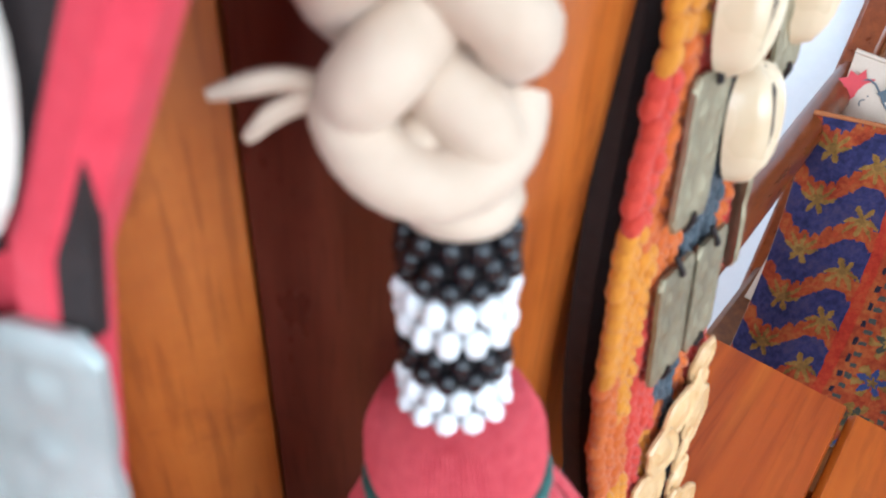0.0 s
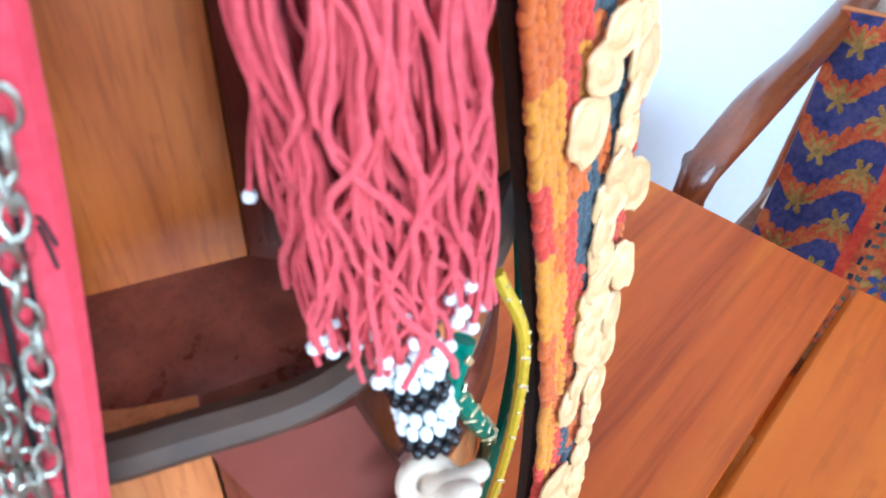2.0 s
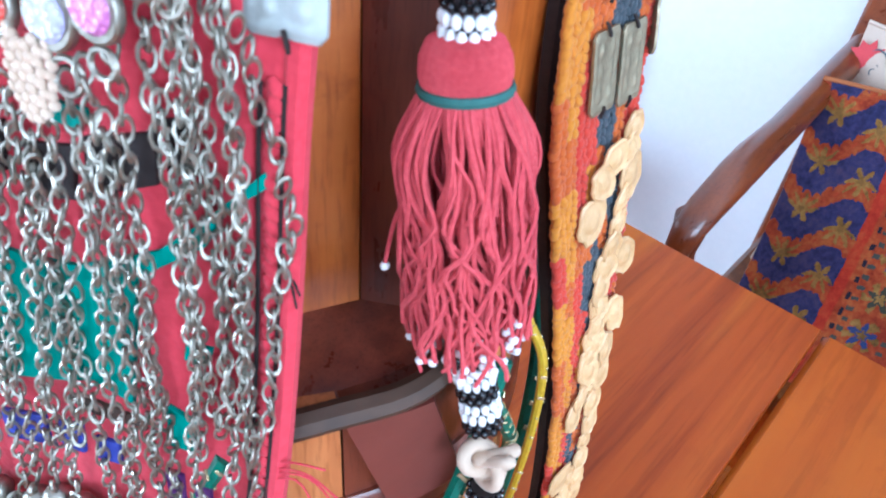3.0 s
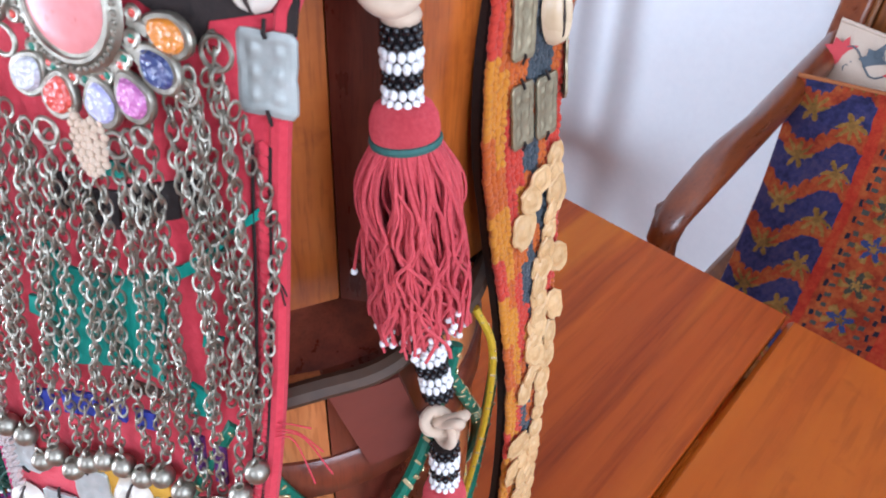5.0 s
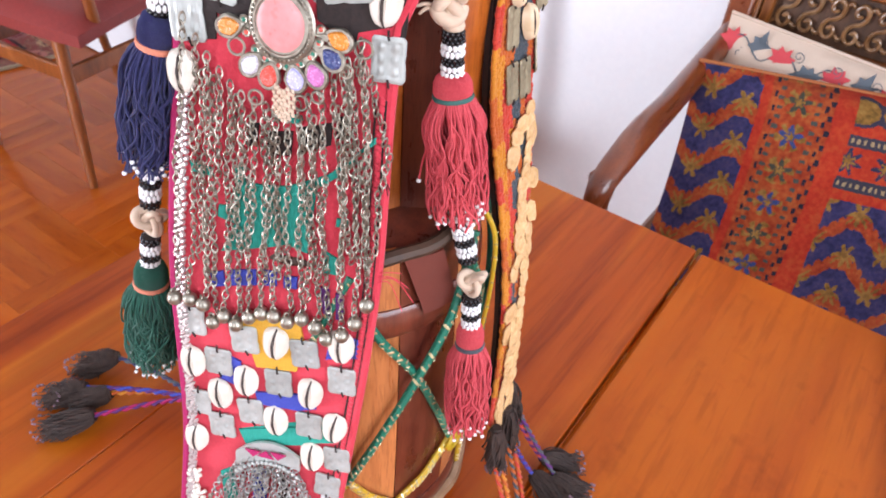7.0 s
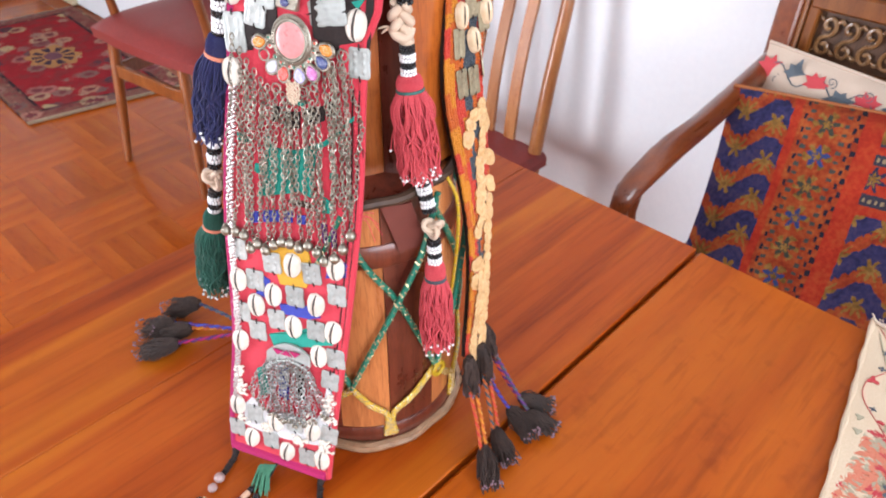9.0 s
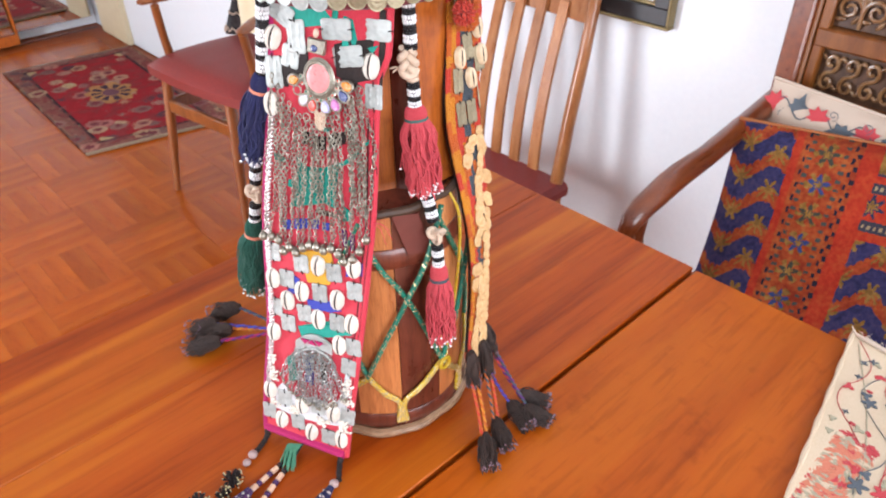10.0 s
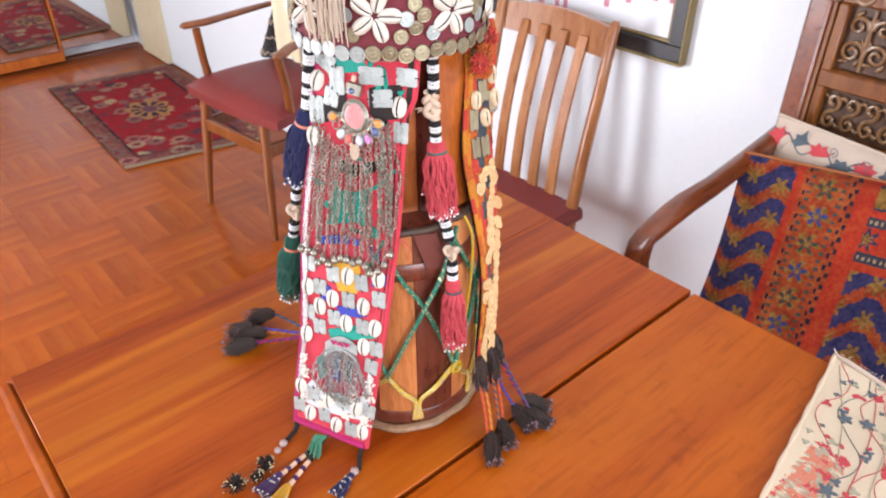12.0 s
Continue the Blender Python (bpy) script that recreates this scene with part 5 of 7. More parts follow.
def tag_shape(w, h, scallop=0.06):
    """A pressed metal plate with cut corners, notched sides, a raised border and low dots."""
    nu, nv = 20, 24
    v, f = [], []
    for j in range(nv + 1):
        for i in range(nu + 1):
            x, y = -1 + 2 * i / nu, -1 + 2 * j / nv
            sx = 1 - scallop * math.exp(-(y / 0.16) ** 2) - (0.08 if abs(y) > 0.95 else 0)
            sy = 1 - (0.08 if abs(x) > 0.95 else 0) - 0.06 * math.exp(-(x / 0.14) ** 2)
            z = 0.0008 + 0.00035 * math.exp(-((max(abs(x), abs(y)) - 0.84) / 0.07) ** 2)
            for dx in (-0.42, 0.42):
                for dy in (-0.55, 0, 0.55):
                    z += 0.00055 * math.exp(-((x - dx) ** 2 + (y - dy) ** 2) / 0.025)
            v.append((x * w / 2 * sx, y * h / 2 * sy, z))
    k = nu + 1
    n = len(v)
    f = [(j * k + i, j * k + i + 1, (j + 1) * k + i + 1, (j + 1) * k + i) for j in range(nv) for i in range(nu)]
    rim = [i for i in range(k)] + [j * k + nu for j in range(1, nv + 1)] + [nv * k + i for i in range(nu - 1, -1, -1)] + [j * k for j in range(nv - 1, 0, -1)]
    v += [(v[i][0], v[i][1], 0) for i in rim]
    for a in range(len(rim)):
        b = (a + 1) % len(rim)
        f.append((rim[b], rim[a], n + a, n + b))
    return v, f


COWRIE_ME = mesh_of("cowrie", cowrie_shape(0.0098, 0.0068, 0.0052), COWRIE)
COWRIE_WARM_ME = mesh_of("cowrie", cowrie_shape(0.0108, 0.0068, 0.0055), COWRIE_WARM)
SLIT_ME = mesh_of("slit", Geo().add(tube([(0.0006, -0.0092, 0.0017), (-0.0002, -0.006, 0.0036), (-0.0005, 0, 0.0043), (0.0001, 0.006, 0.0036), (0.0007, 0.0094, 0.0017)], [0.0004, 0.0006, 0.0007, 0.0006, 0.0004], 6)), SLIT)
THREAD_ME = {h: mesh_of("thread", Geo().add(tube([(0.0003, h / 2 - 0.0019, 0.0012), (0, h / 2 - 0.001, 0.0014), (-0.0004, h / 2 + 0.0018, 0.0002)], 0.0005, 5)).add(tube([(0, -h / 2 + 0.0019, 0.0012), (0.0003, -h / 2 + 0.001, 0.0014), (0.0004, -h / 2 - 0.0018, 0.0002)], 0.0005, 5)), BLACK_YARN) for h in (0.0165, 0.024, 0.0235, 0.019)}
TAG_ME = mesh_of("tag", tag_shape(0.0145, 0.0165), TIN, True, 60)
TAG_TALL_ME = mesh_of("tag", tag_shape(0.015, 0.024), TIN, True, 60)
TAG_MID_ME = mesh_of("tag", tag_shape(0.0142, 0.0183, 0.05), TIN, True, 60)
TAG_BRASS_ME = mesh_of("tag", tag_shape(0.012, 0.0235), BRASSY, True, 60)
COIN = Geo().add(lathe([(0.0, 0.0), (0.0063, 0.0), (0.0066, 0.0005), (0.0063, 0.0011), (0.0056, 0.0009), (0.0054, 0.0006), (0.0038, 0.0007), (0.0036, 0.001), (0.003, 0.001), (0.0, 0.0007)], 20)).add(ball(0.0016, 0.0022, 0.0005, 8, 5), at(0.0002, 0, 0.0008)).add(box(0.004, 0.0006, 0.0006, 0.0001), at(0, -0.0042, 0.0008))
COIN_ME = mesh_of("coin", COIN, BRASSY)
COIN_TIN_ME = mesh_of("coin", COIN, TIN)
BELL_ME = mesh_of("bell", Geo().add(ball(0.0036, 0.0036, 0.004, 12, 8)).add(ring(0.0013, 0.0005, 8, 5), pose(0, 0, 0.0047, 90)).add(tube([(0, 0, 0.0033), (0, 0, 0.0046)], 0.0011, 6)), SILVER)


PENDANT_ME = mesh_of("pendant", Geo().add(ball(0.0014, 0.0014, 0.0024, 8, 6)), SILVER)


def tin_plate(parent, me, m, h):
    """A pressed plate with the black thread that holds it."""
    c = piece("tag", me, m, parent)
    k = new("thread", THREAD_ME[h])
    k.parent = c
    return c


def shell(parent, m, warm=False):
    c = piece("cowrie", COWRIE_WARM_ME if warm else COWRIE_ME, m, parent)
    s = new("slit", SLIT_ME)
    s.parent = c
    return c


for i in range(40):
    a = FRONT + (i - 20) * 0.15
    d = Vector((math.cos(a), math.sin(a), 0))
    if abs(i - 20) < 15:
        piece("coin", COIN_TIN_ME if i < 19 else COIN_ME, frame_of(cap_place(a, 1.1715 + 0.001 * math.sin(i * 1.7)) + d * (0.001 + 0.0008 * (i % 2)), Vector((0, 0, 1)), d + Vector((0, 0, 0.1 * math.sin(i * 2.1)))), cap)
for k, a in enumerate((FRONT - 0.85, FRONT - 0.12, FRONT + 0.62, FRONT + 1.35, FRONT - 1.6)):
    d = Vector((math.cos(a), math.sin(a), 0))
    for j in range(5):
        b = 2 * math.pi * j / 5 + 0.3
        e = Vector((0, 0, 1)) * math.cos(b) + Vector((-math.sin(a), math.cos(a), 0)) * math.sin(b)
        p = cap_place(a, 1.2005) + d * 0.0012 + e * 0.0115
        shell(cap, frame_of(p, d.cross(e) * -1, d) @ pose(0, 0, 0), False).matrix_basis @= Matrix.Diagonal((0.86, 0.98, 0.9, 1))
    for j, (da, dz) in enumerate(((0.36, 0.011), (0.37, -0.006), (0.29, 0.001), (0.45, 0.003), (0.22, -0.012), (0.52, -0.011))):
        a2 = a + da + 0.01 * math.sin(5 * j + k)
        d2 = Vector((math.cos(a2), math.sin(a2), 0))
        m2 = frame_of(cap_place(a2, 1.197 + dz) + d2 * (0.001 + 0.0006 * (j % 3)), (0, 0.3 * j, 1), d2 + Vector((0, 0, 0.12 * math.sin(3 * j + k)))) @ Matrix.Diagonal((0.9, 0.9, 1, 1))
        piece("coin", COIN_TIN_ME if (j + k) % 3 == 0 else COIN_ME, m2, cap)

rf = random.Random(41)
for k in range(44):
    a = FRONT - 0.7 + 0.0085 * k
    d = Vector((math.cos(a), math.sin(a), 0))
    p = ring_at(CAP_R + 0.003, 1.25, a)
    q = ring_at(CAP_R + 0.008 + rf.uniform(0, 0.004), 1.188 + rf.uniform(-0.012, 0.006), a + rf.uniform(-0.04, 0.04))
    part("fringe_cord", Geo().add(tube(along([p, p.lerp(q, 0.5) + d * (0.003 + rf.uniform(0, 0.004)), q], 8), 0.0006, 5)), LINEN_WHITE if k % 3 else ROPE, cap, "pale cotton fringe cord")


def wool_ball(centre, r, material, seed, parent):
    rb = random.Random(seed)
    g = Geo()
    for i in range(140):
        d = Vector((rb.gauss(0, 1), rb.gauss(0, 1), rb.gauss(0, 1))).normalized()
        g.add(tube([Vector(centre) + d * r * 0.3, Vector(centre) + d * r * rb.uniform(0.85, 1.08)], 0.0009, 4))
    return tagged(part("wool_ball", g, material, parent, "orange wool ball"), kind="stuff")


for k, (a, z) in enumerate(((1.02, 1.149), (1.16, 1.155), (1.3, 1.165), (1.1, 1.143))):
    wool_ball(ring_at(CAP_R + 0.004, z, FRONT + a), 0.009, STRAP_YARN if k % 2 else STRAP_RED, 60 + k, cap)

# ---- the embroidered hanging ----
PO, PU, PV, PN = Vector((-0.1221, -0.005, 0.765)), Vector((0.3958, -0.9183, 0.0)), Vector((0.1667, 0.0719, 0.9834)), Vector((-0.9031, -0.3892, 0.1815))
PW = Matrix((PU, PV, PN)).transposed().to_4x4()
PW.translation = PO


def left_edge(v):
    return -0.0446 + 0.0105 * smoothstep(0, 0.14, v) + 0.015 * smoothstep(0.2, 0.4, v)


def right_edge(v):
    return 0.0435 + 0.0215 * smoothstep(-0.05, 0.25, v) + 0.0055 * smoothstep(0.2, 0.42, v) - 0.0042 * smoothstep(0.22, 0.33, v) + 0.0065 * smoothstep(0.35, 0.372, v)


def on_panel(u, v, off=0.0):
    bend = 0.0075 * smoothstep(0.035, 0.068, u) * smoothstep(0.2, 0.3, v)
    return PO + PU * u + PV * v + PN * (off - bend + 0.0003 * math.sin(38 * v + 30 * u))


hanging = thing("embroidered_hanging", (PO.x, PO.y, PO.z), "crimson hanging sewn with cowries, tin plates, chains and bells", "ornament")
part("cloth", Geo().add(sheet(lambda s, k: (on_panel(left_edge(0.42 * k) * (1 - s) + right_edge(0.42 * k) * s, 0.42 * k), PN), 16, 60, 0.003)), FELT, hanging, "crimson felt cloth")
for nm, edge, s in (("left_binding", left_edge, -1), ("right_binding", right_edge, 1)):
    part(nm, Geo().add(tube([on_panel(edge(0.42 * i / 50) + s * 0.0004, 0.42 * i / 50, -0.001) for i in range(51)], 0.0026, 8)), MAGENTA if s < 0 else FELT, hanging)
part("bottom_binding", Geo().add(tube([on_panel(-0.0446 + 0.0881 * i / 20, 0.0015, -0.001) for i in range(21)], 0.0045, 8)), MAGENTA, hanging, "magenta bound edge")


WHITE_CLOTH = plain("white_cotton", (0.527, 0.527, 0.5355), (0.646, 0.646, 0.646), 500, 0.85, bump=0.6, depth=0.001, broad=60)


def patch(outline, material, off=0.0, name="patch"):
    """A stitched patch that follows the cloth."""
    g = plate(outline, 0.0011, 0.0002)
    v = [tuple(on_panel(x, y, z + off)) for x, y, z in g[0]]
    return part(name, (v, g[1]), material, hanging, "", False)


patch([(0.0062, 0.2948), (0.01, 0.2958), (0.0114, 0.3062), (0.0072, 0.3052)], BLACK_YARN)
patch([(0.0144, 0.2922), (0.0255, 0.2942), (0.0264, 0.3052), (0.0155, 0.3032)], BLACK_YARN)
patch([(0.0285, 0.2958), (0.0425, 0.3018), (0.043, 0.3118), (0.0288, 0.3075)], BLACK_YARN)
patch([(0.0446, 0.3046), (0.0481, 0.3062), (0.0484, 0.3152), (0.0444, 0.3142)], BLACK_YARN)
patch([(-0.0085, 0.24), (0.0165, 0.2476), (0.024, 0.2505), (0.0335, 0.2478), (0.037, 0.2805), (0.041, 0.284), (0.05, 0.2905), (0.0535, 0.298), (0.061, 0.3045), (0.0604, 0.3072), (0.0505, 0.2965), (0.042, 0.2885), (0.0235, 0.2795), (0.012, 0.2778), (0.0045, 0.2778), (0.0035, 0.2845), (-0.0005, 0.2838), (0.0, 0.265), (-0.0085, 0.264), (-0.0095, 0.258), (-0.0015, 0.2562), (-0.003, 0.2515)], TEAL)
patch([(-0.0206, 0.2781), (-0.0104, 0.2774), (-0.0112, 0.2814), (-0.0215, 0.2828)], TEAL)
patch([(0.0409, 0.2392), (0.0474, 0.2391), (0.0478, 0.2475), (0.0418, 0.2505)], TEAL)
patch([(0.0457, 0.2638), (0.0505, 0.264), (0.0512, 0.2676), (0.0461, 0.268)], TEAL)
patch([(-0.0141, 0.2186), (-0.0073, 0.2208), (-0.0078, 0.2293), (-0.0146, 0.2269)], BLUE)
patch([(-0.0039, 0.2218), (0.0088, 0.225), (0.0084, 0.2337), (-0.0044, 0.2305)], BLUE)
patch([(0.0125, 0.2258), (0.0187, 0.2266), (0.0187, 0.2347), (0.0122, 0.2342)], BLUE)
patch([(0.0221, 0.2267), (0.0286, 0.2274), (0.029, 0.2342), (0.0221, 0.2333)], BLUE)
patch([(0.0418, 0.2171), (0.0452, 0.2164), (0.0444, 0.2308), (0.0401, 0.2313)], PURPLE_YARN)
patch([(0.0481, 0.2149), (0.052, 0.215), (0.0512, 0.2294), (0.0474, 0.2294)], PURPLE_YARN)
patch([(0.0005, 0.203), (0.03, 0.211), (0.033, 0.196), (0.029, 0.178), (0.0075, 0.175), (0.004, 0.188)], YELLOW)
for o in (((-0.013, 0.162), (-0.001, 0.158), (-0.001, 0.176), (-0.012, 0.18)), ((0.006, 0.158), (0.03, 0.163), (0.04, 0.156), (0.03, 0.152), (0.008, 0.15)), ((0.044, 0.19), (0.061, 0.195), (0.06, 0.206), (0.046, 0.204))):
    patch(list(o), BLUE)
patch([(-0.004, 0.128), (0.03, 0.14), (0.05, 0.135), (0.052, 0.152), (0.044, 0.15), (0.034, 0.128), (0.0, 0.118)], TEAL)
patch([(-0.008, 0.386), (0.01, 0.383), (0.036, 0.388), (0.039, 0.419), (-0.012, 0.418)], TEAL)
patch([(0.04, 0.373), (0.052, 0.371), (0.047, 0.392), (0.041, 0.394)], TEAL)
patch([(-0.02, 0.4), (-0.008, 0.396), (-0.006, 0.419), (-0.018, 0.42)], BLACK_YARN)
patch([(0.004, 0.344), (0.012, 0.352), (0.012, 0.37), (-0.006, 0.372), (-0.008, 0.35)], BLACK_YARN)
patch([(0.036, 0.352), (0.05, 0.343), (0.053, 0.36), (0.046, 0.378), (0.034, 0.374)], BLACK_YARN)
patch([(0.0648, 0.347), (0.0688, 0.348), (0.0705, 0.374), (0.0702, 0.4), (0.0655, 0.402), (0.066, 0.378)], BLACK_YARN)
patch([(0.026, 0.398), (0.032, 0.392), (0.034, 0.404), (0.028, 0.408)], FELT, 0.0012)
patch([(0.055, 0.373), (0.065, 0.376), (0.06, 0.368)], TEAL)
for o in (((-0.02, 0.336), (-0.006, 0.338), (-0.004, 0.36), (-0.014, 0.36)), ((0.048, 0.348), (0.0635, 0.352), (0.064, 0.366), (0.061, 0.374), (0.062, 0.38), (0.05, 0.378))):
    patch(list(o), BLACK_YARN)
patch([(0.004, 0.1), (0.012, 0.102), (0.011, 0.07), (0.003, 0.072)], BLUE)
patch([(0.018, 0.1), (0.024, 0.1), (0.026, 0.075), (0.02, 0.073)], BLACK_YARN)
patch([(-0.016, 0.092), (-0.008, 0.098), (-0.006, 0.07), (-0.014, 0.066)], TEAL)
patch([(-0.03, 0.03), (-0.01, 0.027), (0.02, 0.03), (0.05, 0.036), (0.052, 0.075), (0.046, 0.104), (0.041, 0.07), (0.03, 0.05), (0.012, 0.057), (-0.008, 0.05), (-0.022, 0.062), (-0.031, 0.05)], WHITE_CLOTH)
rl = random.Random(77)
lump = Geo()
for cu, cv, su, sv, n in ((0.047, 0.075, 0.005, 0.014, 46), (0.044, 0.036, 0.006, 0.006, 26), (-0.009, 0.036, 0.007, 0.004, 24), (-0.031, 0.078, 0.005, 0.014, 44), (-0.032, 0.037, 0.005, 0.004, 16), (0.02, 0.033, 0.008, 0.004, 28), (0.03, 0.06, 0.004, 0.006, 14)):
    for i in range(n):
        lump.add(ball(rl.uniform(0.0011, 0.0019), rl.uniform(0.0011, 0.0017), 0.0013, 7, 5), Matrix.Translation(on_panel(cu + rl.gauss(0, 0.5) * su, cv + rl.uniform(-1, 1) * sv, 0.0018 + rl.uniform(0, 0.0015))))
tagged(part("bead_fringe", lump, COWRIE, hanging, "lumpy white bead fringe"), kind="stuff")

for du, r, mt in ((0.0048, 0.00045, BLACK_YARN), (0.0006, 0.0007, BLACK_YARN)):
    part("stitching", Geo().add(tube([on_panel(right_edge(v) - du, v, 0.0008) for v in (0.008 + 0.315 * i / 60 for i in range(61))], r, 5)), mt, hanging, "line of black stitching")
g = Geo()
for i in range(110):
    v = 0.01 + 0.315 * i / 110
    g.add(ball(0.0017, 0.0022, 0.0012, 7, 5), Matrix.Translation(on_panel(right_edge(v) - 0.0026, v, 0.0004) - PO) @ PW @ pose(0, 0, 0, 0, 0, 35))
tagged(part("edge_braid", g, FELT, hanging, "plump crimson braid along the edge"), kind="stuff")
SHELLS = [(-0.027, 0.170, 4), (-0.0128, 0.152, 8), (0.002, 0.165, 2), (0.0185, 0.194, -3), (0.0516, 0.2005, 5), (0.0367, 0.1665, -2), (0.018, 0.142, 6), (0.0504, 0.147, -4), (0.0386, 0.122, 3),
          (-0.0285, 0.116, 0), (-0.0354, 0.05, 2), (-0.0239, 0.019, -4), (0.0091, 0.0165, -6), (0.0409, 0.02, 2), (-0.0005, 0.0447, 4), (0.0325, 0.0468, -3), (-0.021, 0.323, 0), (0.0605, 0.361, -2), (-0.0173, 0.3727, -12)]
for u, v, deg in SHELLS:
    shell(hanging, Matrix.Translation(on_panel(u, v, 0.0012) - PO) @ PW @ pose(0, 0, 0, 0, 0, deg))
TAGS = [(-0.026, 0.196, 3), (0.0019, 0.1917, 6), (0.0334, 0.191, 8), (-0.0128, 0.1734, 2), (0.0197, 0.1685, 4), (0.053, 0.179, 3), (-0.026, 0.1425, -3), (0.004, 0.144, 8), (-0.0131, 0.129, 4),
        (0.0364, 0.144, 2), (0.0524, 0.124, 5), (-0.0025, 0.361, -8), (0.0476, 0.102, -4), (-0.0377, 0.0246, 3), (-0.0196, 0.0454, 0), (-0.0059, 0.023, 5), (0.0161, 0.0483, 3), (0.0472, 0.0484, -5), (0.0272, 0.0173, 2)]
for u, v, deg in TAGS:
    tin_plate(hanging, TAG_ME, Matrix.Translation(on_panel(u, v, 0.001) - PO) @ PW @ pose(0, 0, 0, 0, 0, deg), 0.0165)
for u, v, deg in [(-0.0112, 0.3922, 60), (0.0028, 0.3757, 5), (0.0358, 0.3844, 95), (0.0634, 0.3863, 92), (0.0447, 0.3666, 100), (-0.0178, 0.3475, 5)]:
    tin_plate(hanging, TAG_TALL_ME, Matrix.Translation(on_panel(u, v, 0.001) - PO) @ PW @ pose(0, 0, 0, 0, 0, deg), 0.024)

tin_plate(hanging, TAG_MID_ME, Matrix.Translation(on_panel(0.063, 0.3395, 0.001) - PO) @ PW @ pose(0, 0, 0, 0, 0, 2), 0.019)

TINSEL_PALE = plain("pale_sequin", (0.475, 0.3875, 0.375), (0.825, 0.75, 0.725), 300, 0.22, metal=0.5, bump=0.1)
# braid of small white beads down the left side
g = Geo()
random.seed(8)
for i in range(260):
    v = 0.06 + 0.255 * i / 260
    g.add(ball(0.0017, 0.0011, 0.0012, 6, 4), Matrix.Translation(on_panel(left_edge(v) + 0.0045 + 0.0017 * math.sin(i * 1.9) + random.uniform(-0.0006, 0.0006), v, 0.0025)))
tagged(part("bead_braid", g, TINSEL_PALE, hanging, "line of small white beads"), kind="stuff")


for k, (v, dx, dz) in enumerate(((0.243, 0.012, 0.003), (0.241, 0.016, -0.002), (0.24, 0.019, -0.008), (0.238, 0.014, -0.012), (0.285, 0.0035, -0.001), (0.284, 0.003, -0.003))):
    e = on_panel(right_edge(v), v, 0.001)
    part("loose_thread", Geo().add(tube(along([e, e + PU * dx * 0.5 + PV * 0.002, e + PU * dx + PV * dz], 12), 0.00025, 5)), FELT if k < 4 else BLACK_YARN, hanging, "loose sewing thread")


# ---- brooch, chains and bells ----
def gem(c):
    m, t, b = nodes_of("glass_gem")
    n = texture(t, 900, (1, 1, 1), 2, kind="ShaderNodeTexVoronoi")
    t.links.new(ramp(t, n.outputs["Distance"], [(0.0, tuple(min(1, 1.5 * x + 0.1) for x in c)), (0.5, c)]), b.inputs["Base Color"])
    b.inputs["Roughness"].default_value, b.inputs["Coat Weight"].default_value = 0.2, 1.0
    relief(t, b, n.outputs["Distance"], 0.5, 0.0008)
    return m


GEM_ORANGE, GEM_LILAC, GEM_RED, GEM_PINK, GEM_NAVY, GEM_PALE = [gem(c) for c in ((0.6, 0.2, 0.02), (0.42, 0.42, 0.68), (0.6, 0.06, 0.04), (0.5, 0.15, 0.38), (0.03, 0.05, 0.16), (0.5, 0.5, 0.55))]

ROSE_STONE = plain("rose_glass", (0.62, 0.2, 0.2), (0.74, 0.28, 0.27), 300, 0.3, bump=0.05, broad=150)


def drop(size, tall):
    """A pear-shaped outline with its point up."""
    return [(size * math.sin(a) * (1 - 0.35 * max(0, math.cos(a))), size * tall * math.cos(a)) for a in (-2 * math.pi * i / 20 for i in range(20))]


brooch = part("brooch", Geo().add(lathe([(0.0, 0.0), (0.0134, 0.0), (0.0142, 0.0008), (0.0134, 0.0016), (0.0122, 0.0018), (0.0116, 0.0026), (0.0108, 0.0026), (0.0105, 0.002), (0.0, 0.002)], 36), Matrix.Translation(on_panel(0.0233, 0.349, 0.0035) - PO) @ PW @ Matrix.Diagonal((0.95, 1.06, 1, 1))), SILVER, hanging, "worn silver brooch with coloured glass")
part("stone", Geo().add(ball(0.0101, 0.0109, 0.0011, 28, 8), Matrix.Translation(on_panel(0.0233, 0.349, 0.0052) - PO) @ PW), ROSE_STONE, brooch, "large rose glass stone")
g = Geo()
for i in range(44):
    a = 2 * math.pi * i / 44
    g.add(ball(0.0007, 0.0007, 0.0007, 6, 4), Matrix.Translation(on_panel(0.0233 + 0.0121 * math.cos(a), 0.349 + 0.0135 * math.sin(a), 0.0055)))
part("beaded_rim", g, SILVER, brooch)
